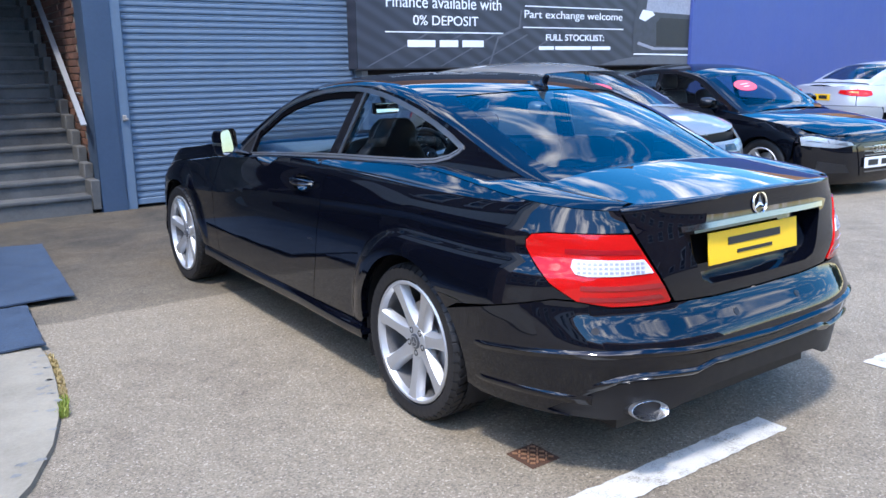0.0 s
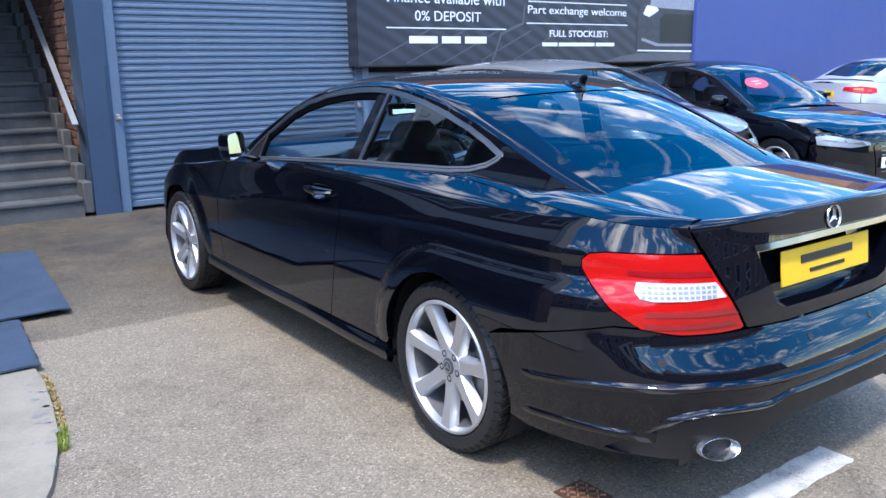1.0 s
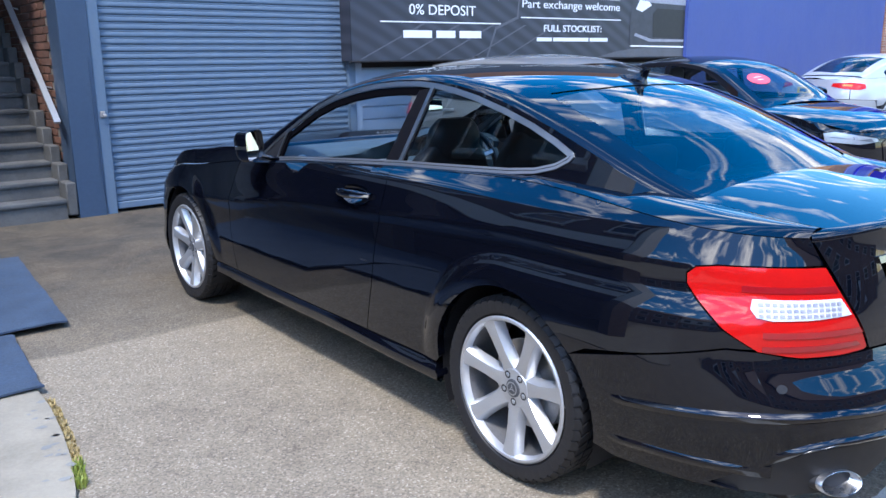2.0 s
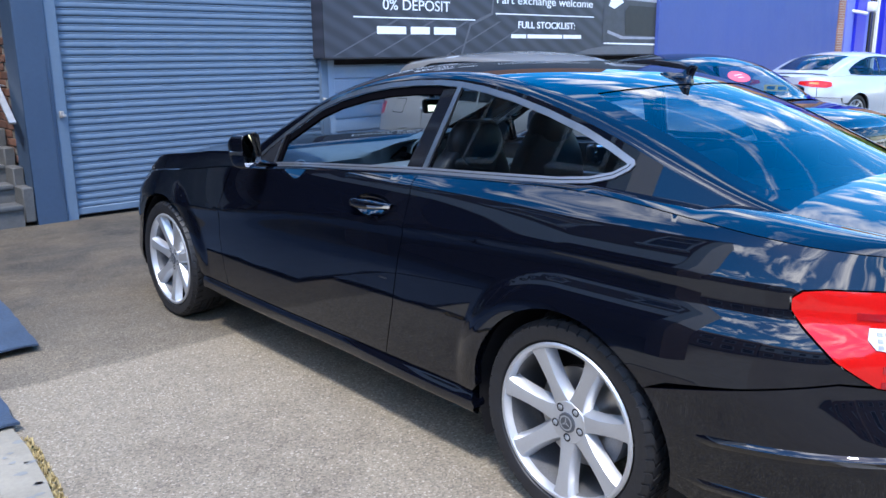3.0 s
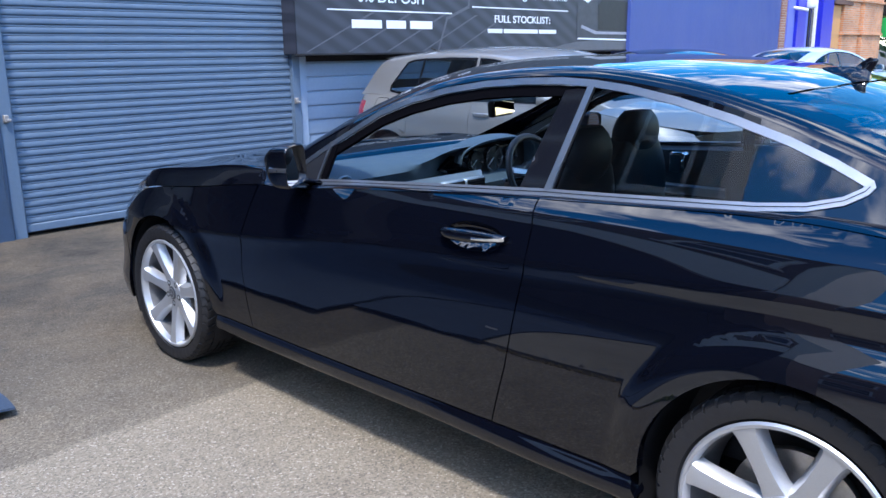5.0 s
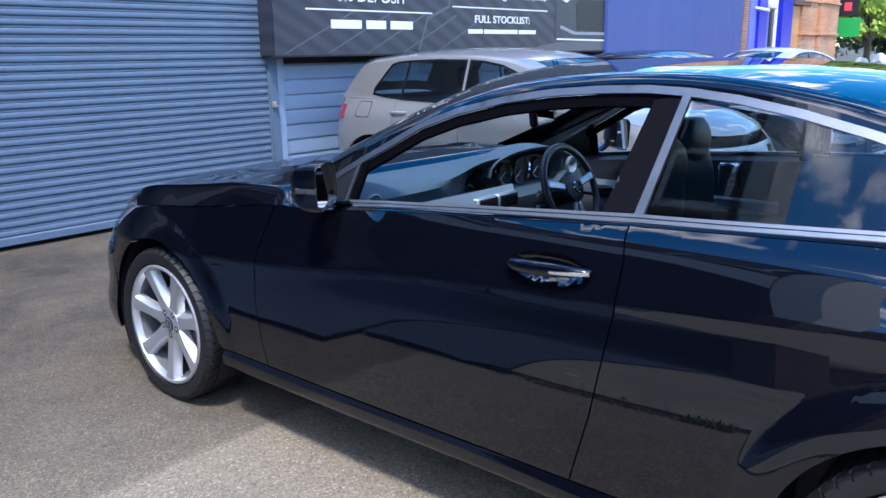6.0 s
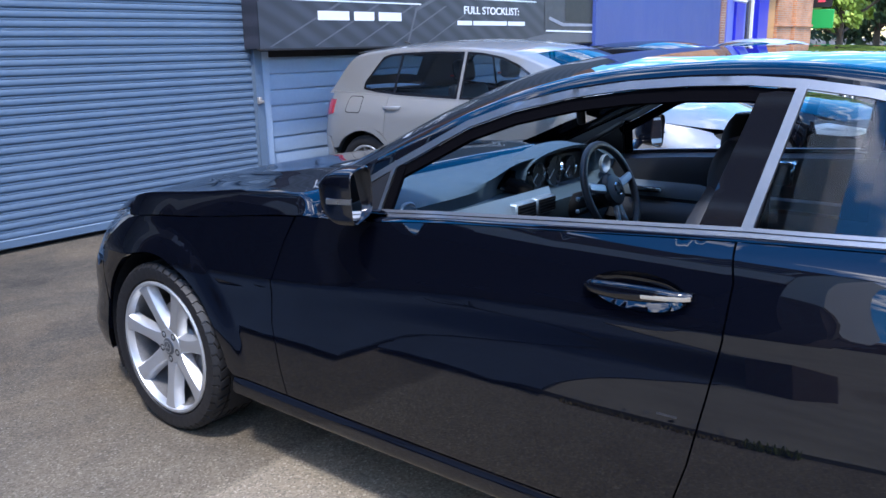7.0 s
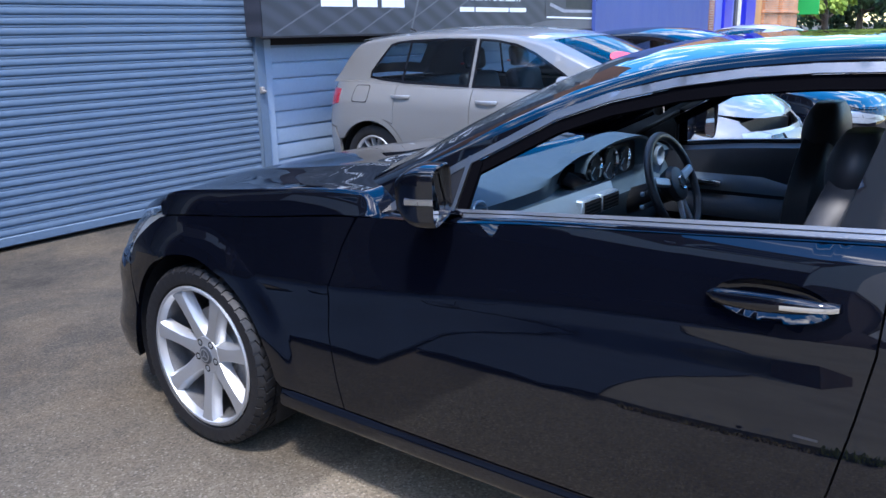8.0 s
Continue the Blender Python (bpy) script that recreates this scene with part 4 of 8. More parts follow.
# ---------------------------------------------------------------- car bodies
class Form:
    """The outer surfaces of a car in its own axes: y ahead, x to the right, ground at z = 0, middle between the axles.
    shell: the lower body wrapped round from tail to nose; flank: the sides of the cabin; crown: roof and screens."""

    def __init__(self, width, rear, nose, rear_y, nose_y, belt, rail, centre, base, lean, tail_in, nose_in, rear_n=3.8, nose_n=2.6,
                 crease=None, crease_d=0.006, flare=0.012, arch=None, axle=1.38, span=None, crown_n=2.3):
        self.w, self.rl, self.fl = spline(width), spline(rear), spline(nose)
        self.ry, self.fy = rear_y, nose_y
        self.rk, self.fk = 1.40, 1.35
        self.belt, self.rail, self.centre = spline(belt), spline(rail), spline(centre)
        self.base, self.lean, self.tail_in, self.nose_in = base, lean, tail_in, nose_in
        self.rn, self.fn = rear_n, nose_n
        self.crease, self.cd, self.fla, self.axle = (spline(crease) if crease else None), crease_d, flare, axle
        self.span = spline(span or [(-2, 1.0), (2, 1.0)])
        self.cn = crown_n
        self.arch = arch

    def width(self, y, z):
        w = self.w(z) * self.span(y)
        bell = math.exp(-((z - 0.62) / 0.15) ** 2)
        w += self.fla * bell * (math.exp(-((y + self.axle) / 0.40) ** 2) + 0.8 * math.exp(-((y - self.axle) / 0.38) ** 2))
        if self.crease:
            dz = z - self.crease(y)
            w += self.cd * math.exp(-math.sqrt(dz ** 2 + 0.002 ** 2) / (0.055 if dz > 0 else 0.032))
        if self.arch:
            # behind the doors the side rolls over into a wide shoulder above the crease
            w -= 0.010 * min(1.0, max(0.0, (z - self.crease(y) - 0.018) / 0.095)) ** 1.25 * min(1.0, max(0.0, (-0.75 - y) / 0.63)) ** 1.2
        if self.arch and z > 0.25:
            # the wheel arches stand proud of the side
            r0, rise = self.arch
            w += 0.026 * math.exp(-((z - 0.60) / 0.060) ** 2) * math.exp(-((y + 1.60) / 0.20) ** 2)
            w += 0.010 * math.exp(-((z - 0.62) / 0.06) ** 2) * math.exp(-((y - 1.48) / 0.22) ** 2)
            for ay, f in ((self.axle, 0.8), (-self.axle, 1.0)):
                r = math.hypot(y - ay, z - 0.317)
                if r < r0:
                    t = min(1.0, (r0 - r) / 0.085)
                    if ay < 0:
                        # the rear haunch stands out most behind the top of the wheel
                        f = 1.0 + 0.55 * math.exp(-((math.atan2(z - 0.317, ay - y) - 0.85) / 0.55) ** 2)
                    w += rise * f * (1 - (1 - t) ** 2) * min(1.0, (z - 0.25) / 0.2)
        return w

    def shell(self, u, z, s=-1):
        if u < self.ry:
            w, L, n, k = self.width(self.ry, z), self.rl(z), self.rn, self.rk
            al = (self.ry - u) / k * math.pi / 2
            c, si = math.cos(al), math.sin(al)
            r = ((abs(c) / w) ** n + (abs(si) / L) ** n) ** (-1 / n)
            return (s * r * c, self.ry - r * si, z)
        if u > self.fy:
            w, L, n, k = self.width(self.fy, z), self.fl(z), self.fn, self.fk
            al = (u - self.fy) / k * math.pi / 2
            c, si = math.cos(al), math.sin(al)
            r = ((abs(c) / w) ** n + (abs(si) / L) ** n) ** (-1 / n)
            return (s * r * c, self.fy + r * si, z)
        return (s * self.width(u, z), u, z)

    def side_x(self, y, z):
        (zb, xb) = self.base
        x = xb - self.lean * (z - zb)
        ty, tk = self.tail_in
        ny, nk = self.nose_in
        if y < ty:
            x -= tk * ((ty - y) / 0.8) ** 2
        if y > ny:
            x -= nk * ((y - ny) / 0.6) ** 2
        return x

    def flank(self, y, z, s=-1):
        return (s * self.side_x(y, z), y, z)

    def crown_z(self, y, x):
        zr, zc = self.rail(y), self.centre(y)
        xr = self.side_x(y, zr)
        t = min(1.4, abs(x) / xr)
        return zr + (zc - zr) * (1 - t ** self.cn)

    def crown(self, y, x):
        return (x, y, self.crown_z(y, x))

    def rail_strip(self, y0, y1, s, n=60, drop=0.022, over=0.045):
        rows = []
        for k in range(n + 1):
            y = y0 + (y1 - y0) * k / n
            zr = self.rail(y)
            xr = self.side_x(y, zr)
            a = Vector((s * self.side_x(y, zr - drop), y, zr - drop))
            b = Vector((s * xr, y, zr))
            c = Vector((s * (xr - over), y, self.crown_z(y, xr - over)))
            rows.append([a * (1 - t) ** 2 + b * 2 * t * (1 - t) + c * t * t for t in [i / 7 for i in range(8)]])
        return lofted(rows)


def arc(cy, cz, r, a0, a1, n=18, rz=None):
    rz = rz or r
    return [(cy + r * math.cos(radians(a0 + (a1 - a0) * k / n)), cz + rz * math.sin(radians(a0 + (a1 - a0) * k / n))) for k in range(n + 1)]


def both(fn, s):
    return lambda u, v: fn(u, v, s)


def make_tyre(radius, rim_r, half, n=150):
    """A tyre with grooves round it and blocks on its shoulders, turned round x."""
    bm = bmesh.new()
    prof = [(half * 0.80, rim_r), (half * 0.97, rim_r + 0.012), (half * 1.02, rim_r + 0.03), (half * 1.01, rim_r + 0.055), (half * 0.95, radius - 0.012), (half * 0.88, radius - 0.004)]
    full = [(a, r, 0) for a, r in prof]
    full += [(half * 0.82, radius, 1)]
    for a, b2 in ((0.50, 0.44), (0.14, 0.08), (-0.08, -0.14), (-0.44, -0.50)):
        full += [(half * (a + 0.005), radius, 2), (half * a, radius - 0.007, 2), (half * b2, radius - 0.007, 2), (half * (b2 - 0.005), radius, 2)]
    full += [(half * -0.82, radius, 1)]
    full += [(-a, r, 0) for a, r in prof[::-1]]
    rows = []
    blocks = n // 3
    pitch = 2 * math.pi / blocks
    for k in range(blocks):
        for q, low in ((0.0, False), (0.40, False), (0.78, False), (0.80, True), (0.97, True)):
            row = []
            for a, r, kind in full:
                t = (k + q) * pitch + (0.10 * (a / half) ** 2 if kind else 0.0)
                if low and (kind == 1 or (kind == 0 and r > radius - 0.02)):
                    r -= 0.008 if kind == 1 else 0.006
                elif low and abs(a) > half * 0.4:
                    r = min(r, radius - 0.007)
                row.append((a, r * math.cos(t), r * math.sin(t)))
            rows.append(row)
    grid_faces(bm, rows, closed_u=True)
    bmesh.ops.recalc_face_normals(bm, faces=bm.faces[:])
    return bm


def make_wheel(car, m, radius=0.317, rim_r=0.246, half=0.112, spokes=7, style="seven", n_tyre=150, group=""):
    """A wheel whose outer face looks along -x of m: alloy rim with spokes, tyre, hub cap, bolts, disc and caliper."""
    lip = lathe([(-half * 0.94, rim_r + 0.004), (-half * 0.985, rim_r - 0.002), (-half * 0.975, rim_r - 0.010), (-half * 0.90, rim_r - 0.014), (-half * 0.74, rim_r - 0.018)], 72)
    w = part("wheel", lip, "alloy", car, "silver multi-spoke alloy wheel with black tyre")
    w.matrix_basis = m
    part("barrel", lathe([(-half * 0.74, rim_r - 0.018), (-half * 0.55, rim_r - 0.022), (half * 0.4, rim_r - 0.03), (half * 0.8, rim_r - 0.012), (half * 0.8, rim_r)], 60), "barrel", w, "dusty silver wheel barrel darkened as if shaded")
    part("tyre", make_tyre(radius, rim_r, half, n_tyre), "tyre", w, "black road tyre with grooved tread")
    bm = lathe([(-half * 0.76, 0.0), (-half * 0.76, 0.030), (-half * 0.735, 0.036), (-half * 0.735, 0.064), (-half * 0.62, 0.076), (-half * 0.2, 0.08), (half * 0.2, 0.05)], 48)
    part("hub", bm, "alloy", w)
    me = None
    for k in range(spokes):
        if me is None:
            bm = bmesh.new()
            rows = []
            if style == "seven":
                st = [(0.050, 0.030, 0.035, -0.078), (0.085, 0.0225, 0.0285, -0.084), (0.13, 0.0190, 0.0255, -0.091), (0.18, 0.0205, 0.0270, -0.098), (rim_r - 0.030, 0.024, 0.031, -0.103), (rim_r - 0.008, 0.031, 0.039, -0.105)]
            else:
                st = [(0.05, 0.005, 0.010, -0.06), (0.13, 0.0045, 0.008, -0.078), (rim_r - 0.012, 0.006, 0.011, -0.092)]
            for r, a, b2, x in st:
                x = x * half / 0.112
                d = 0.036
                rows.append([(x + d, -b2 - 0.007, r), (x + 0.010, -b2, r), (x + 0.001, -a, r), (x - 0.0015, 0, r), (x + 0.001, a, r), (x + 0.010, b2, r), (x + d, b2 + 0.007, r)])
            grid_faces(bm, rows)
            bmesh.ops.recalc_face_normals(bm, faces=bm.faces[:])
            me = mesh_of("spoke", bm, "alloy", 22)
        ob = new("spoke", me)
        ob.parent = w
        ob.matrix_basis = pose(0, 0, 0, 180 + 360.0 * k / spokes, 0, 0)
    bm = lathe([(-half * 0.80, 0.0), (-half * 0.80, 0.022), (-half * 0.775, 0.031), (-half * 0.72, 0.033)], 32)
    part("hub_cap", bm, "slate_cap" if style == "seven" else "black_plastic", w, "dark hub cap with a raised ring badge")
    bm = lathe([(-half * 0.812, 0.019), (-half * 0.818, 0.0215), (-half * 0.812, 0.024)], 28)
    for k in range(3):
        t = 2 * math.pi * k / 3
        vs = [bm.verts.new((-half * 0.812, r * math.sin(t + d), r * math.cos(t + d))) for r, d in ((0.0205, 0.0), (0.004, 1.0), (0.004, -1.0))]
        bm.faces.new(vs)
    part("badge", bm, "metal", w)
    for k in range(5):
        t = 2 * math.pi * (k + 0.5) / 5
        bm = lathe([(-half * 0.755, 0.0), (-half * 0.755, 0.006), (-half * 0.738, 0.0085), (-half * 0.55, 0.0085)], 10)
        ob = part("bolt", bm, "metal", w)
        ob.matrix_basis = Matrix.Translation((0, 0.049 * math.sin(t), 0.049 * math.cos(t)))
        # flat dark disc: shade of the recessed bolt hole, painted on the hub
        ob = part("bolt_shade", lathe([(-half * 0.7365, 0.0), (-half * 0.7365, 0.0135)], 14), "dark", w)
        ob.matrix_basis = Matrix.Translation((0, 0.049 * math.sin(t), 0.049 * math.cos(t)))
    part("brake_disc", lathe([(-0.012, 0.05), (-0.018, 0.075), (-0.018, 0.155), (0.006, 0.155), (0.006, 0.05)], 48), "disc", w, "worn steel brake disc")
    bm = bmesh.new()
    rows = []
    for k in range(7):
        t = radians(158 + 58 * k / 6)
        rows.append([(x, r * math.cos(t), r * math.sin(t)) for x, r in ((-0.035, 0.105), (-0.042, 0.13), (-0.035, 0.168), (0.03, 0.168), (0.03, 0.105))])
    grid_faces(bm, rows, closed_v=True)
    bmesh.ops.recalc_face_normals(bm, faces=bm.faces[:])
    part("caliper", bm, "caliper", w, "dirty iron brake caliper")
    return w


def plate(parent, m, material, bars, w=0.52, h=0.111, name="number_plate"):
    """A plate whose writing is plain bars."""
    p = part(name, boxed(-w / 2, w / 2, -0.006, 0.0, -h / 2, h / 2, 0.002), material, parent, "yellow rear number plate" if material == "plate_yellow" else "white front number plate")
    p.matrix_basis = m
    for x0, x1, z0, z1 in bars:
        part("print_bar", boxed(x0, x1, -0.0085, -0.004, z0, z1), "ink", p, smooth=False)
    return p


def star_badge(parent, m, r=0.042):
    """A three-pointed ring badge as plain shapes."""
    bm = bmesh.new()
    rows = []
    n = 40
    for k in range(n):
        t = 2 * math.pi * k / n
        c = Vector((math.sin(t), 0, math.cos(t)))
        rows.append([c * (r + 0.004 * math.cos(q)) + Vector((0, -0.004 - 0.004 * math.sin(q), 0)) for q in np.linspace(0, 2 * math.pi, 7)[:-1]])
    grid_faces(bm, rows, closed_u=True, closed_v=True)
    for k in range(3):
        t = 2 * math.pi * k / 3
        tip = Vector((math.sin(t) * r, -0.004, math.cos(t) * r))
        l = Vector((math.sin(t + 1.05) * r * 0.16, -0.003, math.cos(t + 1.05) * r * 0.16))
        q = Vector((math.sin(t - 1.05) * r * 0.16, -0.003, math.cos(t - 1.05) * r * 0.16))
        o = Vector((0, -0.012, 0))
        a, b2, c, d = (bm.verts.new(v) for v in (tip, l, o, q))
        bm.faces.new([a, b2, c])
        bm.faces.new([a, c, d])
    bmesh.ops.recalc_face_normals(bm, faces=bm.faces[:])
    ob = part("badge", bm, "chrome", parent, "chrome ring badge")
    ob.matrix_basis = m
    return ob
# ---------------------------------------------------------------- the black coupe
COUPE = Form(
    width=[(0.10, 0.78), (0.16, 0.815), (0.22, 0.840), (0.30, 0.857), (0.40, 0.865), (0.50, 0.869), (0.60, 0.870), (0.66, 0.8685), (0.72, 0.8615), (0.78, 0.850), (0.84, 0.838), (0.90, 0.823), (0.93, 0.812), (0.955, 0.796), (0.98, 0.764), (1.02, 0.725)],
    rear=[(0.10, 0.90), (0.20, 0.985), (0.30, 1.008), (0.40, 1.02), (0.46, 1.032), (0.495, 1.033), (0.515, 1.028), (0.545, 1.010), (0.58, 0.986), (0.61, 0.968), (0.63, 0.962), (0.68, 0.968), (0.76, 0.962), (0.84, 0.947), (0.90, 0.934), (0.935, 0.934), (0.965, 0.940), (1.02, 0.93)],
    nose=[(0.10, 0.86), (0.18, 0.935), (0.26, 0.945), (0.36, 0.925), (0.50, 0.92), (0.56, 0.885), (0.62, 0.80), (0.70, 0.715), (0.76, 0.645), (0.82, 0.58)],
    rear_y=-1.38, nose_y=1.30, nose_n=3.4,
    belt=[(1.85, 0.705), (1.70, 0.748), (1.59, 0.775), (1.25, 0.817), (0.98, 0.848), (0.66, 0.886), (0.39, 0.903), (0.18, 0.924), (-0.12, 0.945), (-0.38, 0.961), (-0.64, 0.975), (-1.0, 0.990), (-1.29, 0.997), (-1.5, 0.990), (-1.8, 0.968), (-2.1, 0.940), (-2.4, 0.930)],
    rail=[(1.05, 0.862), (0.85, 0.902), (0.65, 0.976), (0.45, 1.066), (0.268, 1.146), (0.136, 1.199), (0.0, 1.247), (-0.15, 1.286), (-0.3, 1.308), (-0.44, 1.320), (-0.58, 1.324), (-0.69, 1.321), (-0.81, 1.309), (-0.95, 1.286), (-1.1, 1.250), (-1.24, 1.206), (-1.43, 1.135), (-1.6, 1.066), (-1.75, 1.012), (-1.9, 0.970)],
    centre=[(1.1, 0.925), (1.0, 0.947), (0.8, 1.027), (0.62, 1.115), (0.4, 1.218), (0.2, 1.294), (0.0, 1.336), (-0.3, 1.354), (-0.6, 1.354), (-0.9, 1.337), (-1.15, 1.298), (-1.4, 1.222), (-1.65, 1.108), (-1.86, 1.002), (-1.95, 0.965)],
    base=(0.965, 0.756), lean=0.45, tail_in=(-0.6, 0.07), nose_in=(0.0, 0.05),
    crease=[(1.1, 0.655), (0.75, 0.68), (0.04, 0.765), (-0.55, 0.800), (-0.9, 0.822), (-1.26, 0.842), (-1.54, 0.857), (-1.81, 0.868), (-2.0, 0.872)], crease_d=0.013, flare=0.0, arch=(0.462, 0.022),
    span=[(-1.6, 1.0), (-1.38, 1.0), (-0.5, 0.998), (0.5, 0.996), (1.0, 0.985), (1.35, 0.975)])

ARC = [(0.640, 0.888), (0.570, 0.934), (0.480, 0.989), (0.380, 1.045), (0.262, 1.107), (0.136, 1.175), (0.004, 1.222), (-0.152, 1.259), (-0.302, 1.281), (-0.444, 1.292), (-0.58, 1.296), (-0.69, 1.291), (-0.81, 1.277),
       (-0.95, 1.251), (-1.10, 1.213), (-1.24, 1.169), (-1.35, 1.125), (-1.43, 1.086)]
SILL = [(-1.437, 1.072), (-1.425, 1.055), (-1.385, 1.030), (-1.31, 1.010), (-1.20, 1.000), (-1.0, 0.993), (-0.82, 0.986), (-0.636, 0.979), (-0.38, 0.963), (-0.12, 0.946), (0.18, 0.925), (0.375, 0.907), (0.60, 0.888)]
GAP_FRONT = [(0.655, 0.885), (0.70, 0.80), (0.735, 0.68), (0.752, 0.54), (0.735, 0.40), (0.715, 0.305)]
GAP_REAR = [(-0.625, 0.975), (-0.642, 0.90), (-0.639, 0.79), (-0.618, 0.66), (-0.586, 0.50), (-0.538, 0.335), (-0.53, 0.305)]


def belt_line(y0, y1, n=30):
    return [(y0 + (y1 - y0) * k / n, COUPE.belt(y0 + (y1 - y0) * k / n)) for k in range(n + 1)]


def make_coupe():
    F = COUPE
    car = thing("coupe", "glossy black two-door coupe with silver wheels and open window", "car")

    def lay(name, poly, fn, mat, parent=car, label="", **kw):
        return part(name, patch(poly, fn, **kw), mat, parent, label, sharp=50)

    gap = 0.0022
    TAIL = [(-1.988, 0.770), (-1.967, 0.806), (-1.966, 0.834), (-1.985, 0.853), (-2.03, 0.861), (-2.10, 0.863), (-2.18, 0.863), (-2.256, 0.862), (-2.32, 0.745), (-2.376, 0.642), (-2.366, 0.633), (-2.30, 0.631), (-2.20, 0.634), (-2.111, 0.652), (-2.04, 0.705)]
    for s in (-1, 1):
        sh, fl = both(F.shell, s), both(F.flank, s)
        left = s < 0
        # door, with the bowl behind its handle
        door = belt_line(0.655, -0.625) + GAP_REAR[1:] + GAP_FRONT[::-1][:-1]
        cup = arc(-0.445, 0.853, 0.112, 0, 359, 26, 0.040)
        d = lay("door", inset(door, gap), sh, "paint", label="glossy black door", step=0.017, lip=0.02, holes=[cup], hole_lip=0.002)

        def bowl(u, v, s=s):
            p = Vector(F.shell(u, v, s))
            q = ((u + 0.445) / 0.112) ** 2 + ((v - 0.853) / 0.040) ** 2
            p.x -= s * 0.030 * max(0.0, 1 - q) ** 0.6
            return p

        lay("handle_cup", arc(-0.445, 0.853, 0.1115, 0, 359, 26, 0.0395), bowl, "paint", d, step=0.012, lip=0)
        rows = []
        for k in range(15):
            t = k / 14
            y = -0.325 - 0.245 * t
            z = 0.853 + 0.012 * t
            x0 = F.width(y, z)
            out = 0.012 + 0.026 * math.sin(math.pi * t) ** 0.5
            hh = 0.011 + 0.008 * math.sin(math.pi * min(1, t * 1.1 + 0.05)) ** 0.6 if 0 < t < 1 else 0.006
            rows.append([(s * (x0 - 0.004 + out + 0.012 * math.cos(q)), y, z + hh * math.sin(q)) for q in np.linspace(0, 2 * math.pi, 17)[:-1]])
        h = part("door_handle", lofted(rows, closed_v=True), "paint", d, "black pull handle with chrome inlay")
        rows = []
        for k in range(9):
            t = 0.60 + 0.40 * k / 8
            y = -0.325 - 0.245 * t
            z = 0.853 + 0.012 * t
            x0 = F.width(y, z)
            out = 0.012 + 0.026 * math.sin(math.pi * t) ** 0.5
            rows.append([(s * (x0 - 0.003 + out + 0.0128 * math.cos(q)), y, z + 0.017 * math.sin(q)) for q in np.linspace(-0.45, 0.15, 7)])
        part("handle_inlay", lofted(rows), "chrome", h)
        # front wing
        wing = [(0.66, 0.885)] + [(y, F.belt(y)) for y in np.linspace(0.70, 1.59, 24)] + [(1.637, 0.743), (1.697, 0.688), (1.738, 0.62), (1.745, 0.55), (1.728, 0.44)] \
            + arc(1.375, 0.315, 0.362, 18, 178, 26) + [(0.99, 0.305)] + GAP_FRONT[::-1][:-1]
        lay("front_wing", inset(wing, gap), sh, "paint", label="glossy black front wing", step=0.018, lip=0.03)
        # quarter panel
        quarter = [(-0.625, 0.976)] + [(y, F.belt(y)) for y in np.linspace(-0.66, -2.225, 40)] + [(-2.256, 0.864)] + TAIL[6::-1] + [(-2.04, 0.705), (-2.108, 0.656), (-2.05, 0.655), (-1.88, 0.605), (-1.72, 0.570)] \
            + arc(-1.38, 0.315, 0.358, 142, 2, 24) + [(-1.0, 0.305)] + GAP_REAR[::-1][:-1]
        lay("rear_quarter", inset(quarter, gap), sh, "paint", label="glossy black rear quarter panel", step=0.014, lip=0.03)
        # side skirt
        def skirt(u, v, s=s):
            x, y, z = F.shell(u, max(v, 0.26), s)
            out = 0.010 + 0.016 * smooth01((-0.15 - y) / 0.7)
            k = v - 0.222
            return (x + s * (out * smooth01((0.304 - v) / 0.032) - 0.030 * max(0.0, 1 - k / 0.026) ** 2), y, v)

        lay("side_skirt", [(0.985, 0.302), (-1.0, 0.302), (-1.022, 0.26), (-1.01, 0.222), (0.96, 0.222), (1.0, 0.25)], skirt, "paint", label="black side skirt with a rounded ledge", step=0.011, lip=0.05)
        part("sill_foot", boxed(min(s * 0.70, s * 0.79), max(s * 0.70, s * 0.79), -0.98, 0.96, 0.19, 0.235, 0.01), "black_plastic", car, "black plastic under the sill")
        # tail lamp
        t = lay("tail_lamp", inset(TAIL, gap), sh, "red_lens", label="red tail lamp with a white band", step=0.022, lip=0.02, off=0.004)
        lay("lamp_band", [(-2.096, 0.757), (-2.101, 0.783), (-2.288, 0.781), (-2.314, 0.738), (-2.22, 0.733), (-2.14, 0.732), (-2.108, 0.738)], sh, "white_lens", t, "white reversing lamp band", step=0.02, lip=0.004, off=0.0075)
        for z0 in (0.700, 0.664):
            lay("lamp_bar", [(-2.12, z0 + 0.004), (-2.335, z0 + 0.004), (-2.35, z0 - 0.011), (-2.12, z0 - 0.011)], sh, "dark_red", t, step=0.03, lip=0.003, off=0.0065)
        lay("lamp_bar", [(-2.08, 0.815), (-2.275, 0.813), (-2.283, 0.797), (-2.08, 0.799)], sh, "dark_red", t, step=0.03, lip=0.003, off=0.0065)
        for z0 in (0.7725, 0.7595, 0.7465):
            for k in range(13):
                u = -2.112 - k * 0.0138
                lay("lamp_cell", [(u, z0), (u - 0.009, z0), (u - 0.009, z0 - 0.0075), (u, z0 - 0.0075)], sh, "sign_grey", t, step=0.03, lip=0.002, off=0.0095)
        # head lamp
        hl = [(1.750, 0.60), (1.742, 0.63), (1.702, 0.692), (1.641, 0.747), (1.596, 0.774), (1.596, 0.806), (1.70, 0.780), (1.80, 0.753), (1.95, 0.722), (2.12, 0.655), (2.16, 0.615), (2.05, 0.590), (1.88, 0.588)]
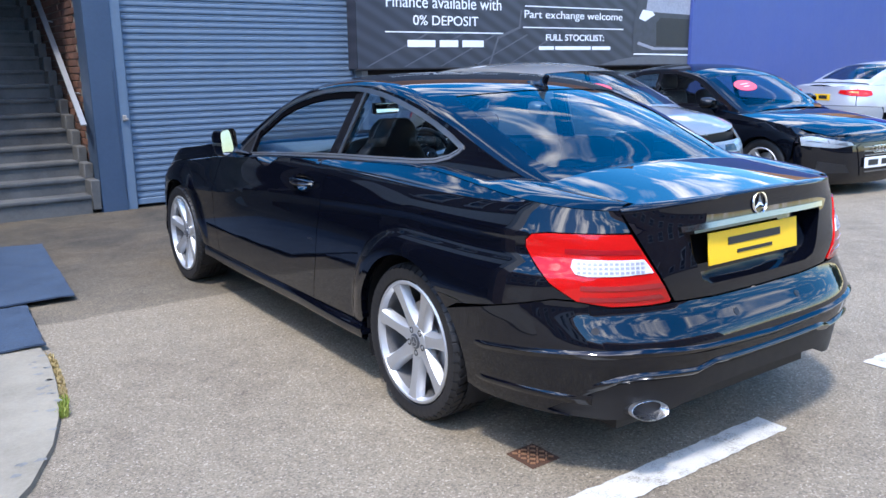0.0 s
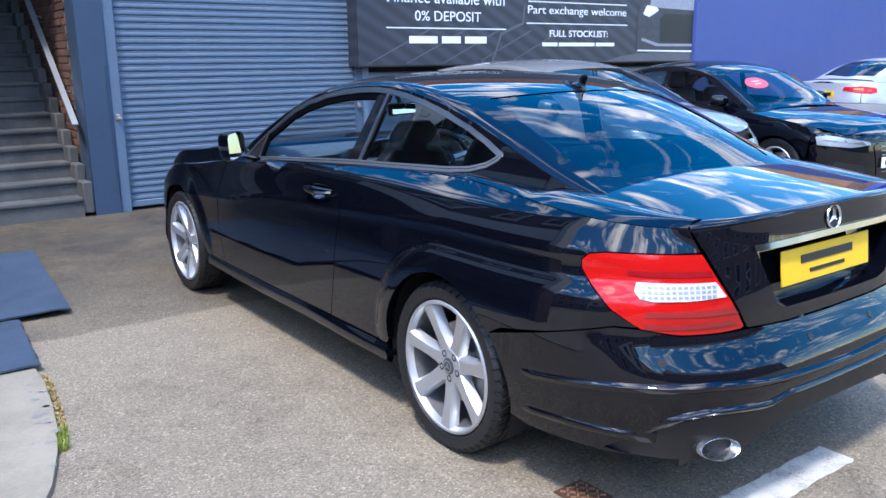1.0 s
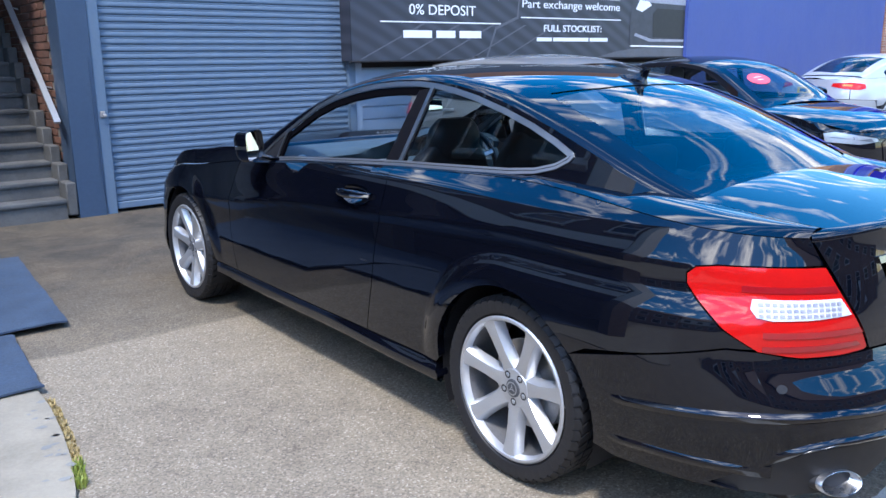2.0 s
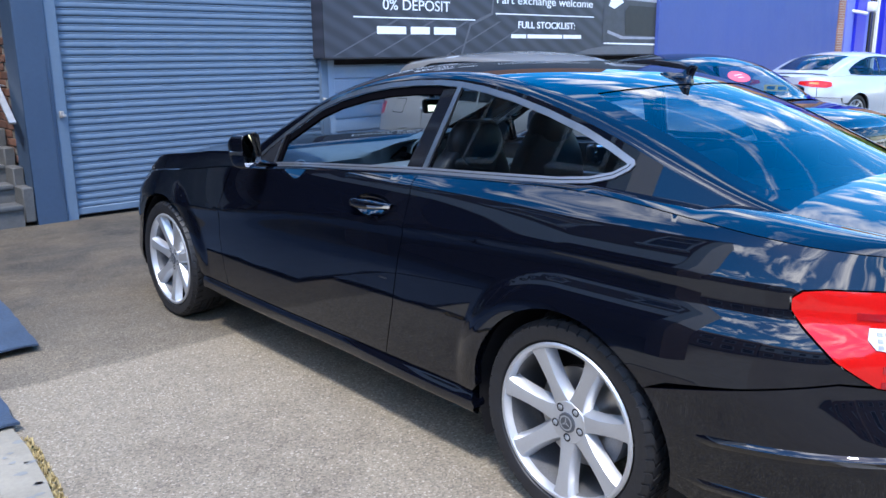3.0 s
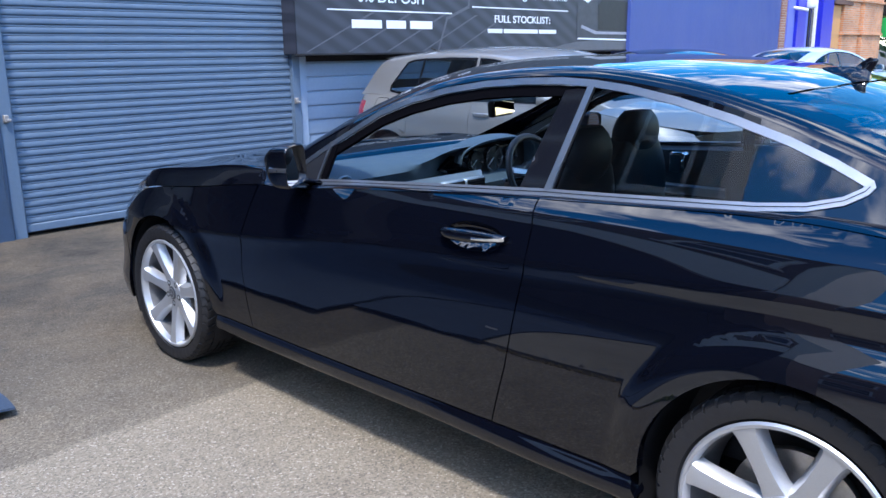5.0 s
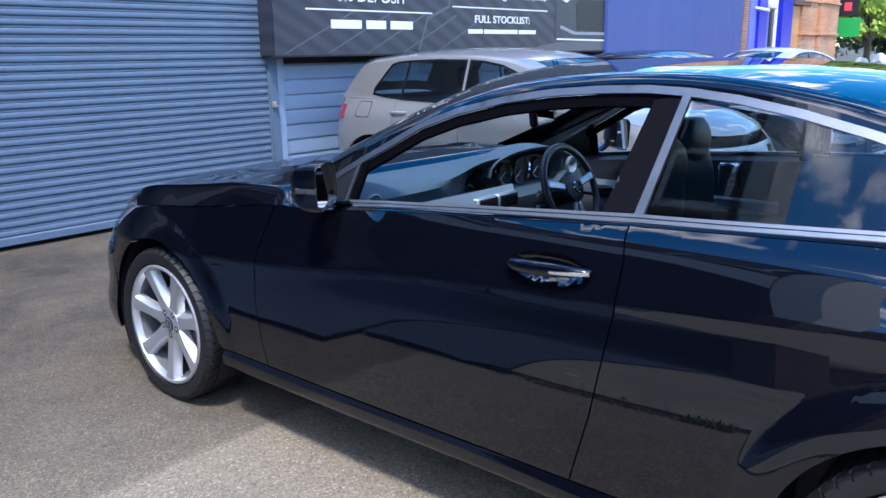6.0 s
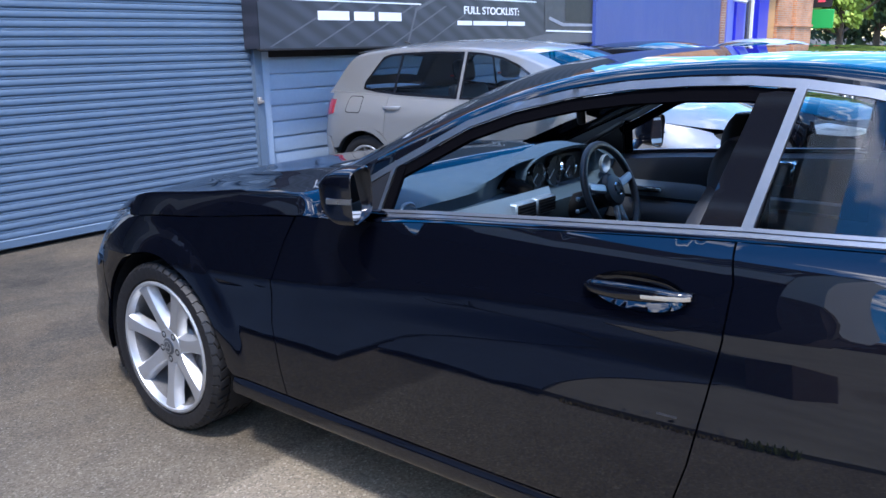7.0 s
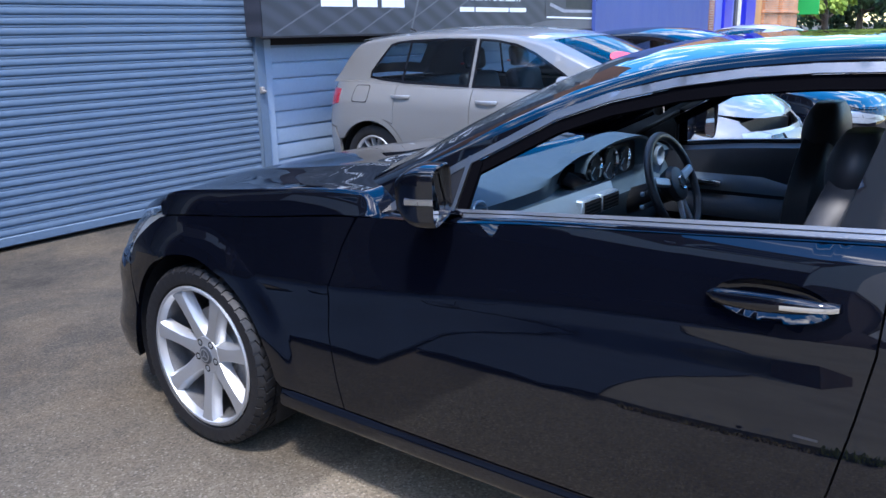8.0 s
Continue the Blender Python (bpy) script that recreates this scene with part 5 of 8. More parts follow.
        q = lay("head_lamp", inset(hl, gap), sh, "lens", label="clear head lamp", step=0.03, lip=0.02, off=0.002)
        lay("lamp_bowl", inset(hl, 0.01), sh, "alloy", q, step=0.03, lip=0, off=-0.02)
        # trim round the windows: satin above, bright below
        loop = ARC + SILL
        inner = inset(loop, 0.019)
        n = len(ARC)
        up = ARC + inner[:n][::-1]
        lay("window_trim", up, fl, "satin", label="satin metal window surround", step=0.02, lip=0.006, off=0.005)
        low = [ARC[-1]] + SILL[:-1] + inner[n:-1][::-1] + [inner[n - 1]]
        lay("window_trim", low, fl, "bright_trim", label="bright lower window trim", step=0.02, lip=0.006, off=0.006)
        g0, g1 = inset(loop, 0.0095), inset(loop, 0.0110)
        lay("trim_groove", g0[n:-1] + g1[n:-1][::-1], fl, "seal", step=0.02, lip=0.003, off=0.0074)
        # black seal round the open door window
        inn2 = inset(loop, 0.048)
        front = [p for p in inner[:n] if -0.70 < p[0] < 0.40]
        front2 = [p for p in inn2[:n] if -0.70 < p[0] < 0.40]
        lay("window_seal", front + front2[::-1], fl, "seal", step=0.02, lip=0.012, off=-0.004)
        # pillar between the windows
        lay("centre_pillar", [(-0.535, 0.990), (-0.602, 1.262), (-0.64, 1.268), (-0.682, 1.266), (-0.652, 0.998), (-0.60, 0.995)], fl, "gloss_black", label="gloss black centre pillar", step=0.03, lip=0.015, off=0.001)
        lay("pillar_trim", [(-0.622, 0.985), (-0.676, 1.280), (-0.697, 1.280), (-0.645, 0.985)], fl, "satin", step=0.03, lip=0.01, off=0.006)
        # rear side window
        rear = [(-0.655, 1.002), (-0.704, 1.262)] + [p for p in inner[:n] if p[0] < -0.71] + [p for p in inner[n:] if p[0] < -0.66]
        lay("quarter_window", rear, fl, "tint_glass", label="dark tinted rear side window", step=0.03, lip=0, off=0.0)
        # front triangle by the mirror
        lay("mirror_triangle", [(0.615, 0.892), (0.375, 0.912), (0.352, 1.046), (0.375, 1.036), (0.47, 0.982), (0.555, 0.930)], fl, "black_plastic", label="black mirror corner trim", step=0.02, lip=0.01, off=0.002)
        lay("corner_strip", [(0.381, 0.916), (0.369, 0.916), (0.349, 1.056), (0.362, 1.058)], fl, "satin", step=0.02, lip=0.008, off=0.006)
        lay("window_channel", [(0.366, 0.918), (0.334, 0.922), (0.318, 1.046), (0.346, 1.056)], fl, "seal", label="black window channel", step=0.02, lip=0.012, off=0.002)
        lay("pillar_foot", [(0.672, 0.872), (0.60, 0.886), (0.556, 0.920), (0.570, 0.934), (0.64, 0.890)], fl, "satin", label="satin foot of the window surround", step=0.02, lip=0.006, off=0.0045)
        # painted band over the windows, front pillar and rear pillar in one pressing
        ys = np.linspace(1.0, -1.86, 90)
        top = [(y, F.rail(y) - 0.022) for y in ys]
        band = top + [(-1.86, 0.93), (-1.65, 0.945), (-1.36, 0.955), (-1.0, 0.95), (-1.0, 0.991)] + [(y, z - 0.001) for y, z in SILL[4::-1]] + [(y - 0.0005, z + 0.001) for y, z in ARC[::-1]] \
            + [(0.66, 0.868), (1.0, 0.84)]
        lay("cabin_side", band, fl, "paint", label="glossy black pillars and roof side", step=0.024, lip=0.0)
        # soft lining on the inside of the front pillar
        az, ay = [z for _, z in ARC[:12]][::-1], [y for y, _ in ARC[:12]][::-1]
        pys = np.linspace(0.80, -0.35, 40)
        lining = [(y, F.rail(y) - 0.028) for y in pys] + [(y, float(np.interp(y, ay, az)) + 0.004 if y < 0.64 else 0.888) for y in pys[::-1]]
        lay("pillar_lining", lining, fl, "pillar_grey", label="grey lining of the front pillar", step=0.03, lip=0, off=-0.014)
        part("roof_rail", F.rail_strip(1.0, -1.88, s), "paint", car)
        # shoulder between body side and cabin
        rows = []
        for u in np.linspace(0.70, -2.222, 96):
            x, y, z = F.shell(u, F.belt(u), s)
            zi = F.belt(u)
            if y > -1.70:
                xi = s * (F.side_x(y, zi) - 0.004)
                zi = zi + (0.004 if y < 0.4 else 0.0)
            else:
                k = (y + 1.70) / (-2.245 + 1.70)
                xi = s * min(0.575 - 0.035 * k, abs(x) - 0.002)
                zi = deck_z(y, xi)
            rows.append([Vector((x, y, z)).lerp(Vector((xi, y, zi)), t2) + Vector((0, 0, (0.006 if y > -1.3 else 0.012) * math.sin(math.pi * t2) * min(1, abs(x - xi) / 0.05))) for t2 in np.linspace(0, 1, 7)])
        part("shoulder", lofted(rows), "paint", car)
        # wheel arch liners
        for ay in (1.375, -1.38):
            rows = [[(s * 0.845, y, z), (s * 0.56, y, z)] for y, z in arc(ay, 0.315, 0.366, -25, 205, 26)]
            part("arch_liner", lofted(rows), "black_plastic", car)
            bm = bmesh.new()
            ring = [bm.verts.new((s * 0.56, y, z)) for y, z in arc(ay, 0.315, 0.368, -25, 205, 26)]
            bm.faces.new(ring)
            part("arch_back", bm, "black_plastic", car)
        # wing mirror
        make_wing_mirror(car, s)
        # wheels
        make_wheel(car, pose(s * 0.752, -1.38, 0.317, 0, 0, 0 if left else 180), n_tyre=150)
        make_wheel(car, pose(s * 0.752, 1.38, 0.317, 0, 0, 0 if left else 180), n_tyre=150)
        # exhaust: an oval tip with a rolled rim and a dark bore
        rows = []
        for dy, rr in ((0.014, 0.985), (0.004, 1.0), (-0.003, 0.985), (-0.004, 0.95), (0.0, 0.90), (0.06, 0.86), (0.15, 0.84)):
            rows.append([(s * 0.560 + 0.064 * rr * math.cos(q), -2.342 + (0.07 if s > 0 else 0.0) + dy + s * 0.022 * math.cos(q) * (1 if dy < 0.05 else 0.5) + 0.014 * math.sin(q), 0.286 + 0.030 * rr * math.sin(q)) for q in np.linspace(0, 2 * math.pi, 41)[:-1]])
        ex = part("exhaust", lofted(rows, closed_v=True), "dark_chrome", car, "oval chrome exhaust tip")
        sleeve = [[(s * 0.560 + 0.064 * rr * math.cos(q), -2.342 + (0.07 if s > 0 else 0.0) + dy + s * 0.022 * math.cos(q) * (1 if dy < 0.05 else 0.5) + 0.014 * math.sin(q), 0.286 + 0.030 * rr * math.sin(q)) for q in np.linspace(0, 2 * math.pi, 41)[:-1]] for dy, rr in ((0.16, 0.90), (0.04, 0.97), (0.013, 0.98))]
        part("exhaust_sleeve", lofted(sleeve, closed_v=True), "black_plastic", ex)
        bm = bmesh.new()
        bm.faces.new([bm.verts.new((s * 0.560 + 0.056 * math.cos(q), -2.314 + (0.07 if s > 0 else 0.0) + s * 0.02 * math.cos(q), 0.286 + 0.026 * math.sin(q))) for q in np.linspace(0, 2 * math.pi, 25)[:-1]])
        part("exhaust_bore", bm, "dark", ex)
    # tail: boot lid face with a recess for the plate, boot lid top
    C = F.ry - F.rk
    mir = lambda pts: pts + [(2 * C - u, z) for u, z in pts[::-1]]
    sh = both(F.shell, -1)
    lid = mir([(-2.228, 0.926), (-2.262, 0.864), (-2.325, 0.745), (-2.388, 0.630), (-2.55, 0.622), (C + 0.001, 0.620)])
    lid = lid[:1] + [(-2.4, 0.940), (-2.6, 0.950), (C, 0.952), (2 * C + 2.6, 0.950), (2 * C + 2.4, 0.940), lid[-1]][::1] + lid[1:-1][::-1]
    recess = mir([(-2.415, 0.858), (-2.44, 0.80), (-2.49, 0.685), (-2.53, 0.668), (C + 0.002, 0.664)])
    lay("boot_lid", inset(lid, 0.003), sh, "paint", label="glossy black boot lid", step=0.026, lip=0.02, holes=[recess], hole_lip=0.066)
    lay("plate_recess", inset(recess, -0.002), sh, "paint", label="black recess round the plate", step=0.03, lip=0, off=-0.062)
    strip = mir([(-2.412, 0.868), (-2.412, 0.846), (-2.60, 0.849), (C + 0.001, 0.850)])
    strip = [(-2.405, 0.870), (-2.411, 0.852), (-2.6, 0.854), (C, 0.855), (2 * C + 2.6, 0.854), (2 * C + 2.411, 0.852), (2 * C + 2.405, 0.870), (2 * C + 2.6, 0.873), (C, 0.874), (-2.6, 0.873)]
    lay("boot_strip", strip, sh, "smoked_chrome", label="chrome strip over the plate", step=0.03, lip=0.02, off=0.008)
    # lip and top of the lid
    rows = []
    for u in np.linspace(-2.228, 2 * C + 2.228, 60):
        x, y, z = F.shell(u, float(np.interp(abs(u - C), [0, 0.18, 0.38, 0.56], [0.949, 0.947, 0.937, 0.922])), -1)
        a = Vector((x, y, z))
        k = 0.03
        nrm = Vector((x * 0.25, y + 1.2, 0)).normalized()
        yy = y + 0.03
        b2 = Vector((x * 0.985, yy, deck_z(yy, x * 0.985)))
        mid = Vector((x, y - 0.004, max(z, b2.z) - 0.002))
        rows.append([a * (1 - t) ** 2 + mid * 2 * t * (1 - t) + b2 * t * t for t in np.linspace(0, 1, 6)])
    part("boot_lip", lofted(rows), "paint", car)
    side = [(y, 0.575 - 0.035 * (y + 1.70) / (-0.545) - 0.002) for y in np.linspace(-1.64, -2.195, 20)]
    back = []
    for u in np.linspace(-2.235, C, 24):
        x, y, z = F.shell(u, 0.945, 1)
        back.append((y + 0.030, x * 0.985))
    back = [p for p in back if p[0] < -2.195 and p[1] < 0.54]
    front = [(-1.64, 0.565), (-1.68, 0.50), (-1.74, 0.40), (-1.78, 0.2), (-1.79, 0.0)]
    half = side + back
    poly = half + [(y, -x) for y, x in half[::-1][1:]] + [(y, -x) for y, x in front[1:-1]] + [(y, x) for y, x in front[::-1][:-1]]
    lay("boot_top", poly, lambda y, x: (x, y, deck_z(y, x)), "paint", step=0.03, lip=0.01)
    # plate, with its writing as bars
    plate(car, pose(-0.003, -2.306, 0.774, -6, 0, 0), "plate_yellow", [(-0.155, 0.150, 0.004, 0.030), (-0.105, 0.100, -0.030, -0.018)])
    star_badge(car, pose(0, -2.314, 0.908, -8, 0, 0), 0.038)
    # bumper
    half = [(u, z) for u, z in arc(-1.38, 0.315, 0.362, 188, 142, 10)]
    left_side = half + [(-1.88, 0.602), (-2.05, 0.652), (-2.111, 0.650), (-2.20, 0.631), (-2.30, 0.628), (-2.39, 0.627), (-2.55, 0.619)]
    def u_at(x, z):
        lo, hi = C, F.ry
        for _ in range(40):
            mid = (lo + hi) / 2
            lo, hi = (mid, hi) if -F.shell(mid, z, -1)[0] < x else (lo, mid)
        return (lo + hi) / 2

    cut = [(u_at(x, z), z) for x, z in ((0.12, 0.404), (0.22, 0.406), (0.305, 0.408), (0.345, 0.400), (0.39, 0.390), (0.50, 0.398), (0.60, 0.402), (0.66, 0.392), (0.71, 0.368), (0.745, 0.335), (0.77, 0.30), (0.785, 0.266))]
    bottom = cut + [(-2.1, 0.252), (-1.80, 0.248), (-1.755, 0.262)]
    poly = left_side + [(C, 0.617)] + [(2 * C - u, z) for u, z in left_side[::-1]] + [(2 * C - u, z) for u, z in bottom[::-1]] + [(C, 0.396)] + bottom

    def bumper(u, z):
        x, y, zz = F.shell(u, z, -1)
        return (x, y, z)

    lay("rear_bumper", poly, bumper, "paint", label="glossy black rear bumper", step=0.02, lip=0.03)

    def valance(u, z):
        x, y, zz = F.shell(u, z, -1)
        return (x * 0.99, y + 0.010, z)

    vp = [(u, z + 0.006) for u, z in cut[::-1]] + [(C, 0.409)]
    vb = [(C, 0.325), (u_at(0.2, 0.32), 0.322), (u_at(0.36, 0.31), 0.312), (u_at(0.44, 0.27), 0.272), (u_at(0.56, 0.25), 0.250), (u_at(0.66, 0.25), 0.246), (u_at(0.74, 0.25), 0.252), (u_at(0.775, 0.25), 0.258)]
    poly = vp + [(2 * C - u, z) for u, z in vp[:-1][::-1]] + [(2 * C - u, z) for u, z in vb[1:][::-1]] + vb
    lay("valance", poly, valance, "black_plastic", label="matt black lower valance", step=0.03, lip=0.05)
    # crisp pressed edges: across the bumper, and above skirt and valance
    def edge_strip(pts, rise, out):
        fine = dense(pts, 0.02, False)
        rows = []
        for i, (u, z) in enumerate(fine):
            prof = []
            fade = min(1.0, (len(fine) - 1 - i) / 5, i / 3) if abs(pts[-1][0] - C) > 0.01 else min(1.0, i / 5)
            for dz, d in ((rise, -0.003), (rise * 0.35, out * 0.75), (0.0, out), (-0.006, out * 0.8), (-0.022, -0.003)):
                d = d * fade - 0.004 * (1 - fade)
                x, y, zz = bumper(u, z + dz)
                n = Vector((x * 0.5, y + 1.38, 0)).normalized()
                prof.append((x + n.x * d, y + n.y * d, z + dz))
            rows.append(prof)
        part("bumper_edge", lofted(rows), "paint", car)

    top_line = [(C - q, float(np.interp(q, [0, 0.3, 0.5, 0.68, 1.0], [0.470, 0.482, 0.498, 0.490, 0.447]))) for q in np.linspace(-1.0, 1.0, 41)]
    top_line = [(u, float(np.interp(abs(u - C), [0, 0.3, 0.5, 0.68, 1.0], [0.470, 0.482, 0.498, 0.490, 0.447]))) for u, z in top_line]
    edge_strip(top_line, 0.012, 0.012)
    for m2 in (False, True):
        low_line = [(u, z + 0.012) for u, z in cut[9::-1]] + [(C, 0.416)]
        side_line = [(-1.765, 0.312), (-1.9, 0.322), (-2.07, 0.328), (-2.16, 0.326)]
        edge_strip([(2 * C - u, z) for u, z in side_line] if m2 else side_line, 0.014, 0.010)
        edge_strip([(2 * C - u, z) for u, z in low_line] if m2 else low_line, 0.014, 0.012)
    for u in (-2.16, -2.62, 2 * C + 2.62, 2 * C + 2.16):
        lay("parking_sensor", arc(u, 0.562, 0.011, 0, 359, 14), bumper, "black_plastic", step=0.01, lip=0.003, off=0.0015)
    # nose: bumper, grille, bonnet
    CF = F.fy + F.fk
    mf = lambda pts: pts + [(2 * CF - u, z) for u, z in pts[::-1]]
    poly = mf([(1.79, 0.20), (1.742, 0.30), (1.735, 0.45), (1.75, 0.58), (1.88, 0.585), (2.05, 0.587), (2.17, 0.612), (2.3, 0.61), (CF - 0.001, 0.60)])
    def front_skin(u, z):
        x, y, zz = F.shell(u, z, -1)
        k = 1 + 0.055 * smooth01((0.46 - z) / 0.20)
        return (x * (1 + (k - 1) * 0.6), 1.30 + (y - 1.30) * k, z)

    lay("front_bumper", poly, front_skin, "paint", label="glossy black front bumper", step=0.035, lip=0.03)
    poly = mf([(2.165, 0.617), (2.13, 0.655), (2.0, 0.705), (2.2, 0.73), (CF - 0.001, 0.735)])
    lay("grille", poly, sh, "black_plastic", label="black front grille", step=0.04, lip=0.02)
    rows = []
    for y in list(np.linspace(0.60, 0.74, 12)) + list(np.linspace(0.76, 1.56, 32)) + list(np.linspace(1.572, 1.70, 14)) + list(np.linspace(1.73, 2.06, 14)):
        # ahead of the wing the bonnet edge steps up over the head lamp
        lift = 0.034 * smooth01((y - 1.576) / 0.02)
        ze = F.belt(min(y, 1.85)) + 0.002 + lift
        if y <= 1.30:
            xe = F.width(y, ze)
        else:
            t = min(1, (y - 1.30) / (F.fl(ze) * 1.0 + 0.03))
            xe = F.width(1.30, ze) * max(0.0, 1 - t ** F.fn) ** (1 / F.fn)
        edge_h = float(np.interp(y, [0.60, 0.62, 0.66, 0.80, 0.95, 1.5, 1.8, 2.0, 2.06], [0.004, 0.034, 0.062, 0.072, 0.080, 0.076, 0.058, 0.036, 0.036])) - lift
        crown = float(np.interp(y, [0.64, 0.80, 0.95, 1.3, 1.6, 1.9, 2.06], [0.010, 0.030, 0.036, 0.036, 0.032, 0.022, 0.008]))
        row = []
        for t in list(-np.linspace(1, 0.92, 14)) + list(np.linspace(-0.90, 0.90, 41)) + list(np.linspace(0.92, 1, 14)):
            a = abs(t)
            # the flank of the bonnet stands up steeply to a soft crease, above it the top is nearly flat
            q = min(1.0, (1 - a) / 0.042)
            rim = edge_h * (1 - (1 - q) ** 1.3)
            ridge = 0.010 * math.exp(-((a - 0.60) / 0.06) ** 2) * float(np.interp(y, [0.9, 1.5, 2.0], [1, 0.8, 0.2]))
            row.append((t * xe * 0.997, y, ze + rim + crown * (1 - min(1.0, a / 0.9) ** 2.2) + ridge * min(1.0, crown / 0.05)))
        rows.append(row)
    part("bonnet", lofted(rows), "paint", car, "glossy black bonnet with two raised creases")
    # roof with screens let in
    ys = np.linspace(0.985, -1.86, 70)
    edge = [(y, F.side_x(y, F.rail(y)) - 0.045) for y in ys]
    whole = edge + [(y, -x) for y, x in edge[::-1]]
    wind = [(0.86, -0.592), (0.95, -0.35), (0.975, 0.0), (0.95, 0.35), (0.86, 0.592), (0.45, 0.602), (0.10, 0.560), (0.17, 0.3), (0.19, 0), (0.17, -0.3), (0.10, -0.560), (0.45, -0.602)]
    back = [(-1.16, -0.46), (-1.21, -0.25), (-1.225, 0), (-1.21, 0.25), (-1.16, 0.46), (-1.20, 0.485), (-1.45, 0.50), (-1.70, 0.505), (-1.765, 0.485), (-1.82, 0.35), (-1.85, 0), (-1.82, -0.35), (-1.765, -0.485), (-1.70, -0.505), (-1.45, -0.50), (-1.20, -0.485)]
    lay("roof", whole, F.crown, "paint", label="glossy black roof", step=0.03, lip=0.0, holes=[wind, back])
    lay("windscreen", inset(wind, -0.002), F.crown, "glass", label="clear windscreen", step=0.05, lip=0, off=-0.003)
    lay("rear_screen", inset(back, -0.002), F.crown, "rear_glass", label="tinted rear screen", step=0.04, lip=0, off=-0.003)
    rim_in = inset(back, 0.014)
    lay("screen_border", inset(back, 0.001), F.crown, "gloss_black", step=0.03, lip=0, off=-0.006, holes=[rim_in])
    lay("headlining", [(y, x * 0.98) for y, x in [(0.08, -0.5), (0.08, 0.5), (-1.15, 0.46), (-1.15, -0.46)]], F.crown, "headlining", step=0.08, lip=0, off=-0.03)
    fin_rows = []
    for z, y0, y1, th in ((-0.006, -1.075, -1.218, 0.021), (0.004, -1.085, -1.217, 0.019), (0.012, -1.115, -1.216, 0.014), (0.017, -1.150, -1.216, 0.009), (0.024, -1.172, -1.219, 0.006), (0.045, -1.192, -1.228, 0.0045), (0.058, -1.206, -1.233, 0.0035), (0.061, -1.213, -1.230, 0.002)):
        zb, za = F.crown_z(y1, 0), F.crown_z(y0, 0)
        zm = (za + zb) / 2
        fin_rows.append([(0, y0, za + z), (th * 0.8, y0 * 0.7 + y1 * 0.3, zm + z), (th, y0 * 0.3 + y1 * 0.7, zm + z), (th * 0.5, y1, zb + z), (-th * 0.5, y1, zb + z), (-th, y0 * 0.3 + y1 * 0.7, zm + z), (-th * 0.8, y0 * 0.7 + y1 * 0.3, zm + z)])
    part("aerial_fin", lofted(fin_rows, closed_v=True), "paint", car, "black shark-fin aerial")
    # underside
    bm = boxed(-0.56, 0.56, -2.2, 2.0, 0.17, 0.24)
    box(bm, -0.72, 0.72, -0.98, 0.98, 0.18, 0.24)
    part("underbody", bm, "black_plastic", car)
    make_cabin(car)
    return car


def deck_z(y, x):
    zt = COUPE.belt(min(-1.5, y))
    c = np.interp(y, [-2.35, -2.28, -2.1, -1.85, -1.7], [0.955, 0.962, 0.983, 1.010, 1.022])
    return float(zt + (c - zt) * (1 - min(1.2, abs(x) / 0.70) ** 2.4))


